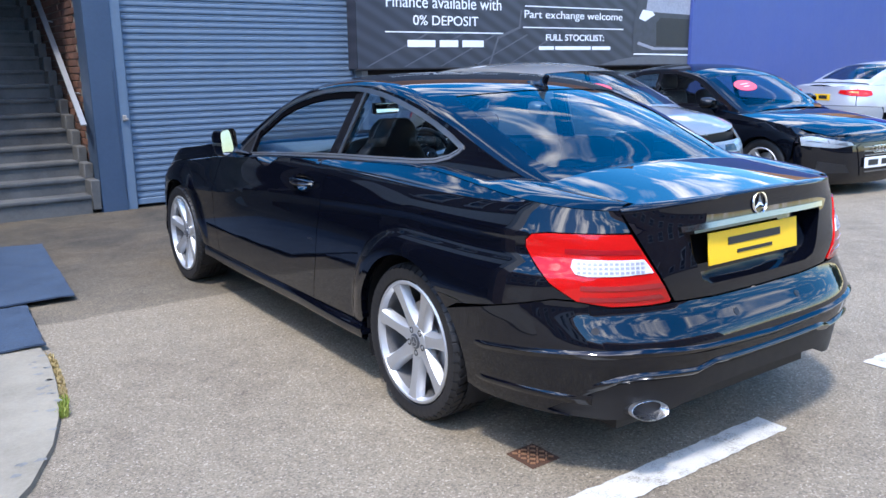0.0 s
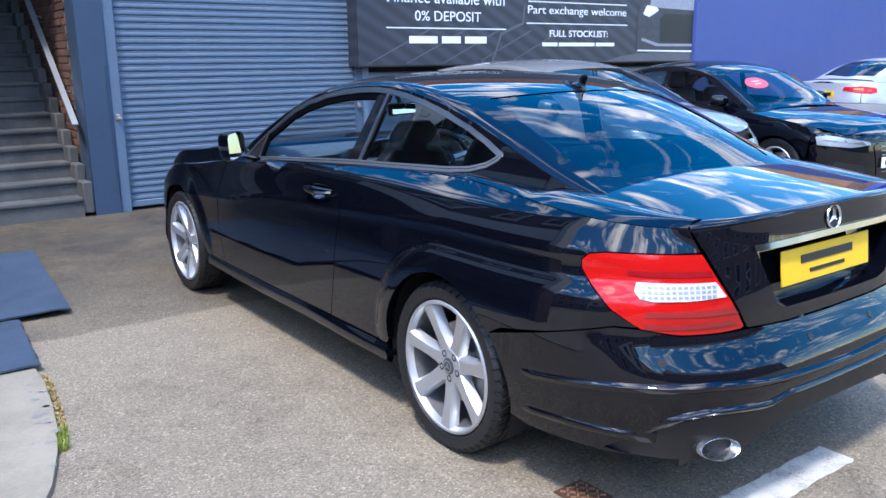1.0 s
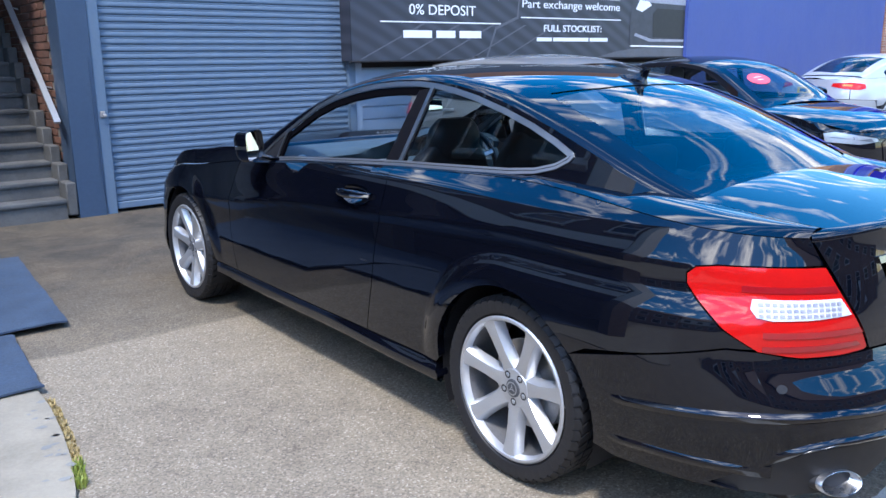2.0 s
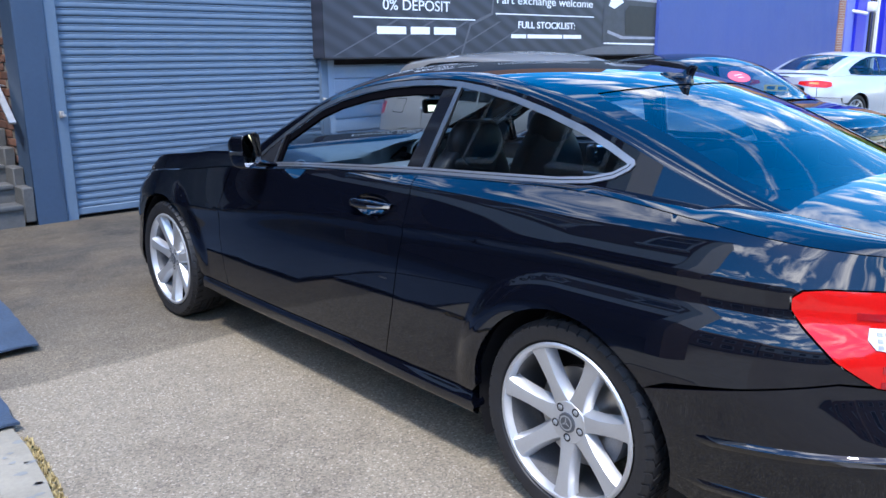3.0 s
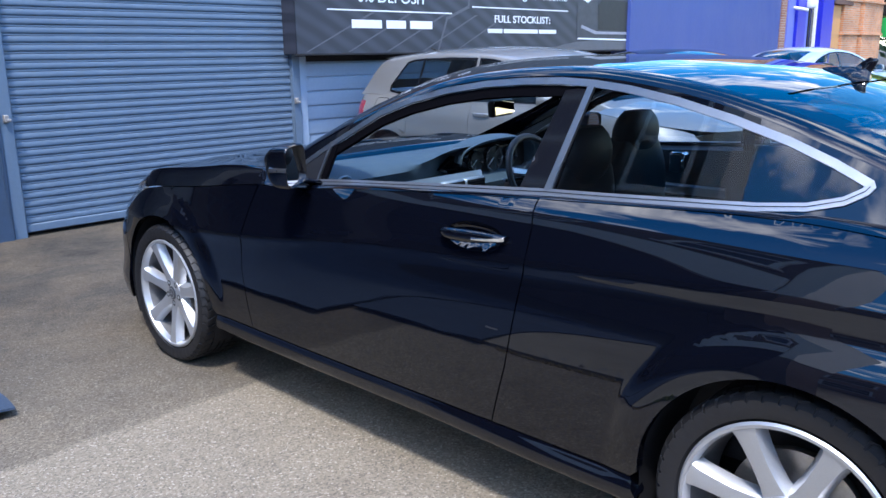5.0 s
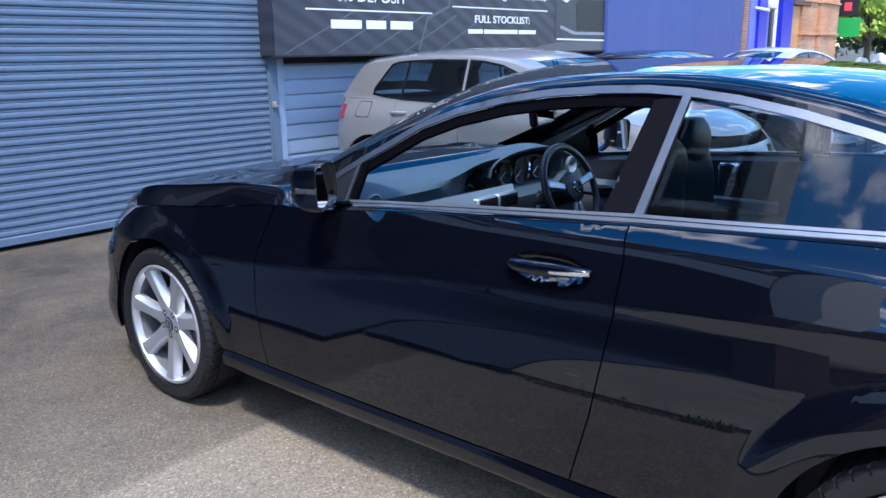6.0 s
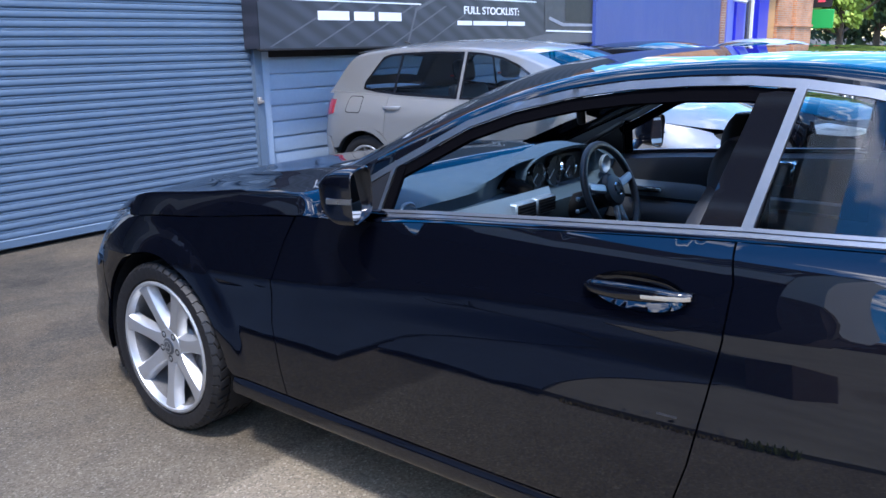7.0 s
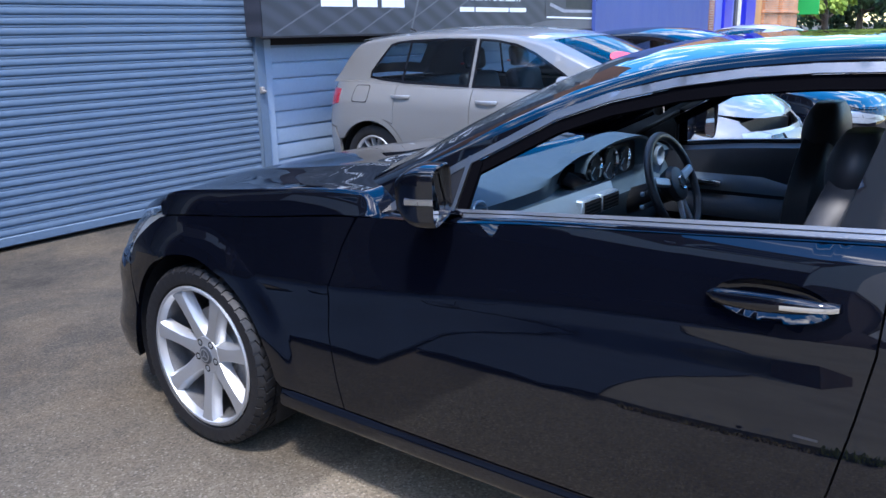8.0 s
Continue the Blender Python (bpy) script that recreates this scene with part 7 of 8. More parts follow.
    y_end = F.fy + F.fl(zn) * 0.98
    for y in np.linspace(k["cowl"] - 0.12, y_end, 26):
        ze = F.belt(y)
        if y <= F.fy:
            xe = F.width(y, ze)
        else:
            t = min(1, (y - F.fy) / (F.fl(ze) + 0.02))
            xe = F.width(F.fy, ze) * max(0.0, 1 - t ** F.fn) ** (1 / F.fn)
        cr = np.interp(y, [k["cowl"] - 0.12, k["cowl"] + 0.4, y_end - 0.15, y_end], k.get("crown", [0.10, 0.10, 0.06, 0.0]))
        rows.append([(t * xe, y, ze + cr * (1 - abs(t) ** 2.6)) for t in np.linspace(-1, 1, 25)])
    part("bonnet", lofted(rows), paint, car)
    # black filler box added to darken see-through gaps under the bonnet
    part("bonnet_filler", boxed(-0.60, 0.60, 0.9, F.fy + F.fl(0.6) * 0.72, 0.28, F.belt(F.fy + 0.5) - 0.05), "black_plastic", car)
    # roof, screens
    ys = np.linspace(k["cowl"] - 0.005, k["tail_y"] + 0.005, 60)
    edge = [(y, F.side_x(y, F.rail(y)) - 0.045) for y in ys]
    whole = edge + [(y, -x) for y, x in edge[::-1]]
    ws, bs = k["windscreen"], k["back_screen"]
    lay("roof", whole, F.crown, k.get("roof", paint), lip=0, holes=[ws, bs], step=min(step, 0.045))
    lay("windscreen", inset(ws, -0.002), F.crown, "glass", lip=0, off=-0.003)
    lay("back_screen", inset(bs, -0.002), F.crown, "tint_glass", lip=0, off=-0.003)
    # deck behind the back screen, if there is one
    if k.get("deck"):
        y0, y1 = k["tail_y"] + 0.02, F.ry - F.rl(0.95)
        rows = []
        for y in np.linspace(y0, y1 + 0.004, 16):
            z = F.belt(-2.2)
            t = min(1, max(0.0, (F.ry - y) / F.rl(0.95)))
            xe = F.width(F.ry, z) * max(0.0, 1 - t ** F.rn) ** (1 / F.rn)
            rows.append([(q * xe, y, z - 0.004 + k["deck"] * (1 - abs(q) ** 2.5) * (1 if y > y1 + 0.05 else 0.5)) for q in np.linspace(-1, 1, 21)])
        part("boot_top", lofted(rows), paint, car)
    # plates
    pz, pr = k["plates"]
    bars = [(-0.20, -0.03, -0.03, 0.03), (0.03, 0.20, -0.03, 0.03)]
    if pz:
        plate(car, pose(0, F.fy + F.fl(pz) + 0.022, pz, 0, 0, 180), "plate_white", bars)
    if pr:
        plate(car, pose(0, F.ry - F.rl(pr) - 0.012, pr, 0, 0, 0), "plate_yellow", bars)
    # inside
    bm = boxed(-0.62, 0.62, 0.45, k["cowl"] - 0.12, 0.5, 0.93, 0.05, 2)
    part("dashboard", bm, "black_plastic", car)
    for x in (-0.36, 0.36):
        st = part("front_seat", cushion(x - 0.24, x + 0.24, -0.45, 0.10, 0.38, 0.55, 0.05), "leather", car)
        ob = part("backrest", cushion(x - 0.24, x + 0.24, -0.07, 0.07, 0.0, 0.62, 0.06), "leather", st)
        ob.matrix_basis = pose(0, -0.45, 0.48, 14, 0, 0)
        ob = part("head_restraint", cushion(x - 0.13, x + 0.13, -0.06, 0.04, 0.0, 0.19, 0.05), "leather", st)
        ob.matrix_basis = pose(0, -0.61, 1.10, 8, 0, 0)
        if k.get("red_seat"):
            ob = part("stitching", cushion(x - 0.135, x + 0.135, -0.064, -0.03, 0.05, 0.065, 0.004), "red_seat", st)
            ob.matrix_basis = pose(0, -0.61, 1.10, 8, 0, 0)
    bench = part("rear_bench", cushion(-0.60, 0.60, -1.30, -0.85, 0.40, 0.56, 0.06), "leather", car)
    ob = part("backrest", cushion(-0.60, 0.60, -0.08, 0.08, 0, 0.55, 0.06), "leather", bench)
    ob.matrix_basis = pose(0, -1.32, 0.48, 16, 0, 0)
    part("cabin_floor", boxed(-0.74, 0.74, -1.5, 1.0, 0.2, 0.3), "black_plastic", car)
    part("underbody", boxed(-0.55, 0.55, y_tail - 0.3, y_nose + 0.2, 0.17, 0.26), "black_plastic", car)
    for s in (-1, 1):
        part("door_card", lofted([[(s * (F.side_x(y, F.belt(y)) - 0.02), y, F.belt(y) - 0.01), (s * 0.74, y, 0.3)] for y in np.linspace(k["cowl"] - 0.2, -1.5, 12)]), "leather", car)
    if k.get("sticker"):
        y, x, r = k["sticker"]
        st = lay("price_sticker", [(y + r * 0.55 * math.cos(q) * (1.0 if math.cos(q) > 0 else 1.0), x + r * math.sin(q)) for q in np.linspace(0, 2 * math.pi, 21)[:-1]], F.crown, "red_sticker", label="round red price sticker on the screen", lip=0, off=0.004)
        for dx, dy, w in ((-0.3, 0.16, 0.55), (0.0, -0.10, 0.75)):
            lay("print_bar", [(y + dy * r, x - w * r / 2), (y + dy * r, x + w * r / 2), (y + dy * r - 0.05 * r, x + w * r / 2), (y + dy * r - 0.05 * r, x - w * r / 2)], F.crown, "white_print", st, lip=0, off=0.008)
    return car


HATCH = Form(
    width=[(0.10, 0.80), (0.2, 0.858), (0.35, 0.880), (0.5, 0.892), (0.62, 0.893), (0.72, 0.888), (0.80, 0.878), (0.86, 0.865), (0.92, 0.842), (0.97, 0.815), (1.02, 0.785)],
    rear=[(0.1, 0.72), (0.25, 0.755), (0.45, 0.775), (0.6, 0.77), (0.8, 0.755), (1.02, 0.72)],
    nose=[(0.1, 0.68), (0.25, 0.745), (0.45, 0.765), (0.6, 0.755), (0.7, 0.71), (0.78, 0.635), (0.85, 0.55)],
    rear_y=-1.32, nose_y=1.17, rear_n=4.2, nose_n=2.8,
    belt=[(2.05, 0.70), (1.85, 0.775), (1.6, 0.84), (1.3, 0.89), (0.95, 0.935), (0.5, 0.955), (-0.1, 0.965), (-0.7, 0.975), (-1.2, 0.99), (-1.6, 1.0), (-2.1, 1.0)],
    rail=[(1.25, 0.915), (1.0, 0.985), (0.75, 1.095), (0.5, 1.205), (0.3, 1.285), (0.1, 1.340), (-0.1, 1.370), (-0.4, 1.390), (-0.8, 1.393), (-1.2, 1.378), (-1.5, 1.352), (-1.66, 1.327), (-1.76, 1.272), (-1.86, 1.155), (-1.98, 1.0)],
    centre=[(1.25, 0.965), (1.0, 1.07), (0.75, 1.185), (0.5, 1.29), (0.3, 1.365), (0.1, 1.412), (-0.1, 1.435), (-0.4, 1.452), (-0.8, 1.452), (-1.2, 1.436), (-1.5, 1.410), (-1.70, 1.382), (-1.80, 1.33), (-1.90, 1.18), (-2.02, 1.0)],
    base=(0.97, 0.800), lean=0.34, tail_in=(-1.0, 0.075), nose_in=(0.2, 0.05), crease=[(1.6, 0.80), (0.5, 0.80), (-1.0, 0.815), (-2.0, 0.83)], crease_d=0.006, axle=1.375)
hatch = make_car("hatchback", "silver-beige five-door hatchback parked tail to the wall", pose(3.80, 2.60, -0.05, 0, 0, 180), HATCH, "silver", dict(
    wheel=0.317, arch=0.358, rim=0.225, seam=(-1.75, 1.75), gaps=[0.80, -0.33, -1.12], cut_arch=True, handle_in=0.16, last_handle_in=0.07, handle_down=0.095, step=0.04, lid_u=-2.03, spokes=15,
    tail_lamp=[(-1.76, 0.815), (-1.78, 0.935), (-2.00, 0.94), (-2.028, 0.93), (-2.028, 0.78), (-1.95, 0.775)],
    head_lamp=[(1.80, 0.64), (1.78, 0.72), (1.95, 0.72), (2.2, 0.665), (2.3, 0.62), (2.05, 0.60)],
    windows=[[(0.62, 0.985), (0.40, 1.105), (0.16, 1.235), (0.0, 1.292), (-0.20, 1.325), (-0.335, 1.333), (-0.335, 0.995)],
             [(-0.405, 0.998), (-0.405, 1.335), (-0.7, 1.340), (-1.04, 1.330), (-1.07, 1.015)],
             [(-1.095, 1.020), (-1.065, 1.328), (-1.20, 1.318), (-1.275, 1.298), (-1.36, 1.20), (-1.455, 1.085), (-1.455, 1.052), (-1.3, 1.032)]],
    cowl=1.12, tail_y=-2.0, mirror=(0.57, 1.02), windscreen=[(1.0, -0.60), (1.08, -0.3), (1.1, 0), (1.08, 0.3), (1.0, 0.60), (0.6, 0.585), (0.24, 0.55), (0.30, 0.3), (0.32, 0), (0.30, -0.3), (0.24, -0.55), (0.6, -0.585)],
    back_screen=[(-1.79, -0.48), (-1.79, 0.48), (-1.92, 0.52), (-1.935, 0), (-1.92, -0.52)],
    grille=lambda C: [(C - 0.45, 0.62), (C + 0.45, 0.62), (C + 0.45, 0.68), (C - 0.45, 0.68)], plates=(0.42, 0.68), side_glass="tint_glass", tail_mat="dark_red", red_seat=True, sticker=(0.72, 0.27, 0.19), handle_mat="alloy"))
# fuel flap on the hatchback's near side
part("fuel_flap", patch(inset(rounded([(-1.43, 0.835), (-1.43, 0.97), (-1.60, 0.97), (-1.60, 0.835)], 0.03), 0.0), both(HATCH.shell, 1), step=0.04, lip=0.004, off=0.0025), "silver", hatch)
rows = []
for x in np.linspace(-0.55, 0.55, 23):
    e = 1 - 0.12 * (abs(x) / 0.55) ** 3
    zt = HATCH.crown_z(-1.56, x)
    rows.append([(x, -1.56, zt + 0.003), (x, -1.74, zt - 0.014), (x, -1.85 * e - 0.23 * (1 - e), zt - 0.030), (x, -1.85 * e - 0.23 * (1 - e), zt - 0.047), (x, -1.76, zt - 0.085)])
part("roof_spoiler", lofted(rows), "silver", hatch, "silver-beige roof spoiler")
part("flap_gap", patch(rounded([(-1.424, 0.829), (-1.424, 0.976), (-1.606, 0.976), (-1.606, 0.829)], 0.03), both(HATCH.shell, 1), step=0.04, lip=0.0, off=0.0012), "seal", hatch)
part("roof_aerial", tube([(0, -1.52, 1.40), (0, -1.56, 1.43), (0, -1.62, 1.445)], 0.008, 6), "black_plastic", hatch)

SMALL = Form(
    width=[(0.10, 0.78), (0.2, 0.835), (0.35, 0.855), (0.5, 0.865), (0.65, 0.865), (0.78, 0.85), (0.88, 0.82), (0.95, 0.785), (1.0, 0.755)],
    rear=[(0.1, 0.66), (0.3, 0.69), (0.5, 0.70), (0.7, 0.69), (1.0, 0.64)],
    nose=[(0.1, 0.78), (0.2, 0.84), (0.4, 0.875), (0.6, 0.86), (0.7, 0.81), (0.78, 0.70), (0.85, 0.6)],
    rear_y=-1.23, nose_y=1.16, rear_n=3.6, nose_n=3.2,
    belt=[(1.9, 0.68), (1.7, 0.74), (1.45, 0.79), (1.2, 0.825), (0.9, 0.860), (0.5, 0.905), (-0.1, 0.940), (-0.7, 0.962), (-1.2, 0.985), (-1.9, 0.99)],
    rail=[(1.15, 0.845), (0.95, 0.872), (0.83, 0.910), (0.65, 1.010), (0.45, 1.130), (0.27, 1.228), (0.1, 1.288), (-0.05, 1.32), (-0.3, 1.346), (-0.6, 1.345), (-0.9, 1.32), (-1.2, 1.265), (-1.5, 1.17), (-1.7, 1.07), (-1.85, 0.98)],
    centre=[(1.15, 0.88), (0.92, 0.935), (0.65, 1.085), (0.45, 1.205), (0.27, 1.298), (0.1, 1.355), (-0.05, 1.388), (-0.3, 1.412), (-0.6, 1.413), (-0.9, 1.395), (-1.2, 1.35), (-1.5, 1.26), (-1.7, 1.14), (-1.87, 0.99)],
    base=(0.95, 0.775), lean=0.36, tail_in=(-0.6, 0.06), nose_in=(0.2, 0.05), crease=[(1.4, 0.76), (0.0, 0.80), (-1.6, 0.84)], axle=1.2345)
small = make_car("small_hatchback", "small glossy black three-door hatchback with a red price sticker", pose(6.36, 2.39, -0.05, 0, 0, 174.9), SMALL, "paint", dict(
    wheel=0.31, arch=0.335, rim=0.215, seam=(-1.60, 1.60), gaps=[0.72, -0.48], handle_in=0.15, handle_down=0.10, step=0.05, lid_u=-1.85, spokes=5, style="seven",
    tail_lamp=[(-1.65, 0.78), (-1.68, 0.90), (-1.84, 0.92), (-1.84, 0.78)],
    head_lamp=[(1.66, 0.575), (1.64, 0.665), (1.74, 0.685), (1.9, 0.655), (2.12, 0.615), (2.16, 0.575), (1.95, 0.55)],
    windows=[[(0.60, 0.945), (0.43, 1.045), (0.22, 1.17), (0.05, 1.245), (-0.2, 1.288), (-0.44, 1.298), (-0.44, 0.975)],
             [(-0.52, 0.98), (-0.52, 1.295), (-0.8, 1.275), (-1.05, 1.22), (-1.25, 1.13), (-1.32, 1.04), (-1.2, 1.0)]],
    cowl=0.96, tail_y=-1.82, mirror=(0.52, 0.98), mirror_mat="gloss_black",
    windscreen=[(0.83, -0.60), (0.90, -0.3), (0.92, 0), (0.90, 0.3), (0.83, 0.60), (0.53, 0.565), (0.25, 0.53), (0.31, 0.3), (0.33, 0), (0.31, -0.3), (0.25, -0.53), (0.53, -0.565)],
    back_screen=[(-1.25, -0.46), (-1.25, 0.46), (-1.72, 0.50), (-1.76, 0), (-1.72, -0.50)],
    grille=lambda C: [(C - 0.26, 0.26), (C + 0.26, 0.26), (C + 0.33, 0.56), (C + 0.27, 0.595), (C - 0.27, 0.595), (C - 0.33, 0.56)], plates=(0.395, 0.72), sticker=(0.51, 0.29, 0.17), crown=[0.05, 0.06, 0.05, 0.0]))
ch = SMALL.fy + SMALL.fk
for n in range(4):
    ob = part("ring", lathe([(0.003 * math.cos(q), 0.036 + 0.005 * math.sin(q)) for q in np.linspace(0, 2 * math.pi, 7)[:-1]], 22, "y", closed=True), "chrome", small)
    ob.matrix_basis = pose(-0.084 + 0.056 * n, SMALL.fy + SMALL.fl(0.53) + 0.02, 0.53, 0, 0, 0)

LONG = Form(
    width=[(0.10, 0.80), (0.2, 0.86), (0.35, 0.885), (0.5, 0.90), (0.65, 0.905), (0.78, 0.89), (0.86, 0.86), (0.92, 0.82), (0.98, 0.775)],
    rear=[(0.1, 0.92), (0.3, 1.0), (0.5, 1.05), (0.65, 1.05), (0.8, 1.02), (0.98, 1.0)],
    nose=[(0.1, 0.8), (0.4, 0.85), (0.6, 0.84), (0.7, 0.78), (0.8, 0.65)],
    rear_y=-1.40, nose_y=1.36, rear_n=3.6, nose_n=3.2,
    belt=[(2.1, 0.70), (1.8, 0.77), (1.4, 0.84), (1.0, 0.89), (0.5, 0.92), (-0.2, 0.94), (-0.9, 0.955), (-1.4, 0.965), (-2.0, 0.955), (-2.4, 0.95)],
    rail=[(1.0, 0.90), (0.75, 0.99), (0.5, 1.09), (0.25, 1.185), (0.0, 1.255), (-0.3, 1.30), (-0.6, 1.312), (-0.9, 1.295), (-1.2, 1.24), (-1.5, 1.145), (-1.75, 1.05), (-1.95, 0.98)],
    centre=[(1.0, 0.96), (0.75, 1.07), (0.5, 1.175), (0.25, 1.27), (0.0, 1.335), (-0.3, 1.372), (-0.6, 1.378), (-0.9, 1.36), (-1.2, 1.305), (-1.5, 1.215), (-1.75, 1.10), (-1.95, 1.0)],
    base=(0.95, 0.775), lean=0.42, tail_in=(-0.7, 0.06), nose_in=(0.1, 0.05), crease=[(1.4, 0.76), (0.0, 0.80), (-2.0, 0.85)], axle=1.405, flare=0.018)
LX, LY, LZ, LR = 13.9, 3.75, -0.01, -100.0
long_car = make_car("silver_coupe", "silver-white two-door coupe seen from behind", pose(LX, LY, LZ, 0, 0, LR), LONG, "white_paint", dict(
    wheel=0.325, arch=0.35, rim=0.235, seam=(-1.82, 1.80), gaps=[0.75, -0.62], handle_in=0.16, handle_down=0.10, step=0.06, lid_u=-2.22, spokes=10,
    tail_lamp=[(-2.02, 0.80), (-2.03, 0.87), (-2.22, 0.90), (-2.45, 0.885), (-2.47, 0.83), (-2.3, 0.79), (-2.1, 0.775)], tail_band=[(-2.20, 0.835), (-2.32, 0.84), (-2.32, 0.865), (-2.20, 0.862)],
    head_lamp=[(1.75, 0.62), (1.75, 0.70), (1.95, 0.70), (2.2, 0.66), (2.2, 0.60), (1.95, 0.59)],
    windows=[[(0.60, 0.95), (0.40, 1.045), (0.15, 1.155), (-0.1, 1.225), (-0.35, 1.257), (-0.58, 1.265), (-0.58, 0.965)],
             [(-0.63, 0.968), (-0.63, 1.265), (-0.85, 1.253), (-1.05, 1.21), (-1.25, 1.14), (-1.42, 1.05), (-1.40, 1.005), (-1.1, 0.98)]],
    cowl=0.95, tail_y=-1.93, mirror=(0.52, 0.99),
    windscreen=[(0.85, -0.56), (0.91, -0.3), (0.93, 0), (0.91, 0.3), (0.85, 0.56), (0.5, 0.55), (0.15, 0.515), (0.20, 0.3), (0.22, 0), (0.20, -0.3), (0.15, -0.515), (0.5, -0.55)],
    back_screen=[(-1.12, -0.46), (-1.15, 0), (-1.12, 0.46), (-1.78, 0.50), (-1.86, 0), (-1.78, -0.50)], deck=0.05,
    grille=lambda C: [(C - 0.3, 0.50), (C + 0.3, 0.50), (C + 0.3, 0.66), (C - 0.3, 0.66)], plates=(0.42, 0.76)))
# ---------------------------------------------------------------- buildings along the street and behind the camera
def brick_face(name, c1, c2, mortar, scale=1.0):
    """Brickwork for walls that stay far off."""
    m, nt, b = nodes_of(name)
    geo = nt.nodes.new("ShaderNodeNewGeometry")
    sep = nt.nodes.new("ShaderNodeSeparateXYZ")
    nt.links.new(geo.outputs["Position"], sep.inputs[0])
    s = nt.nodes.new("ShaderNodeMath")
    s.operation = "ADD"
    nt.links.new(sep.outputs["X"], s.inputs[0])
    nt.links.new(sep.outputs["Y"], s.inputs[1])
    cmb = nt.nodes.new("ShaderNodeCombineXYZ")
    nt.links.new(s.outputs[0], cmb.inputs[0])
    nt.links.new(sep.outputs["Z"], cmb.inputs[1])
    t = add(nt, "ShaderNodeTexBrick", Color1=(*c1, 1), Color2=(*c2, 1), Mortar=(*mortar, 1), Scale=1.0)
    t.inputs["Brick Width"].default_value, t.inputs["Row Height"].default_value, t.inputs["Mortar Size"].default_value = 0.225 * scale, 0.075 * scale, 0.010 * scale
    nt.links.new(cmb.outputs[0], t.inputs["Vector"])
    nz = add(nt, "ShaderNodeTexNoise", Scale=1.2, Detail=6.0)
    nt.links.new(geo.outputs["Position"], nz.inputs["Vector"])
    v = ramp_of(nt, [(0.3, (0.75, 0.75, 0.75)), (0.7, (1.15, 1.15, 1.15))])
    nt.links.new(nz.outputs["Fac"], v.inputs[0])
    mul = nt.nodes.new("ShaderNodeMix")
    mul.data_type, mul.blend_type = "RGBA", "MULTIPLY"
    mul.inputs[0].default_value = 1.0
    nt.links.new(t.outputs["Color"], mul.inputs[6])
    nt.links.new(v.outputs[0], mul.inputs[7])
    nt.links.new(mul.outputs[2], b.inputs["Base Color"])
    b.inputs["Roughness"].default_value = 0.9
    bp = add(nt, "ShaderNodeBump", Strength=0.5, Distance=0.01)
    nt.links.new(t.outputs["Fac"], bp.inputs["Height"])
    bp.invert = True
    nt.links.new(bp.outputs[0], b.inputs["Normal"])
    return m


M["brick_wall"] = brick_face("red-brown brickwork", (0.24, 0.09, 0.05), (0.32, 0.14, 0.08), (0.32, 0.29, 0.25))
M["dark_brick_wall"] = brick_face("dark brown brickwork", (0.070, 0.038, 0.027), (0.11, 0.058, 0.040), (0.09, 0.08, 0.07))
M["orange_wall"] = brick_face("orange brickwork", (0.50, 0.19, 0.07), (0.62, 0.27, 0.11), (0.42, 0.34, 0.26))
M["pane"] = plain("dark window pane", (0.02, 0.025, 0.03), 0.05, vary=0.1)


def wall_window(parent, m, w, h, name="window"):
    """A white sash window whose face looks along -y of m."""
    fr = bmesh.new()
    for x0, x1, z0, z1 in ((-w / 2, w / 2, -h / 2, -h / 2 + 0.07), (-w / 2, w / 2, h / 2 - 0.07, h / 2), (-w / 2, -w / 2 + 0.07, -h / 2, h / 2), (w / 2 - 0.07, w / 2, -h / 2, h / 2), (-w / 2, w / 2, -0.03, 0.03)):
        box(fr, x0, x1, -0.03, 0.05, z0, z1)
    f = part(name, fr, "render_white", parent, "white sash window")
    f.matrix_basis = m
    part("pane", boxed(-w / 2 + 0.05, w / 2 - 0.05, 0.0, 0.012, -h / 2 + 0.05, h / 2 - 0.05), "pane", f)
    part("sill", boxed(-w / 2 - 0.06, w / 2 + 0.06, -0.10, 0.02, -h / 2 - 0.07, -h / 2, 0.01), "render_white", f)


def house(name, label, m, w, d, eaves, ridge, wall, storeys, cols, roof="roof_tile", band=False, rise=2.7):
    """A house whose front looks along -y of m, with pitched roof, window rows and eaves."""
    hs = thing(name, label, "building", m)
    part("wall", boxed(-w / 2, w / 2, 0, d, -0.4, eaves), wall, hs)
    rows = []
    for x in (-w / 2 - 0.2, w / 2 + 0.2):
        rows.append([(x, -0.35, eaves - 0.05), (x, -0.35, eaves + 0.08), (x, d / 2, ridge), (x, d + 0.35, eaves + 0.08), (x, d + 0.35, eaves - 0.05)])
    bm = lofted(rows, closed_v=True)
    vs = list(bm.verts)
    bm.faces.new(vs[:5])
    bm.faces.new(vs[5:])
    part("roof", bm, roof, hs)
    part("gutter", boxed(-w / 2 - 0.2, w / 2 + 0.2, -0.45, -0.34, eaves - 0.06, eaves + 0.03), "black_plastic", hs)
    if band:
        part("render_band", boxed(-w / 2 - 0.003, w / 2 + 0.003, -0.02, d + 0.02, eaves * 0.52, eaves - 0.1), "render_white", hs)
    for s in range(storeys):
        z = 1.4 + s * rise
        for c in range(cols):
            x = -w / 2 + w * (c + 0.5) / cols
            wall_window(hs, pose(x, -0.03, z, 0, 0, 0), min(1.15, 0.72 * w / cols), 1.35)
    return hs


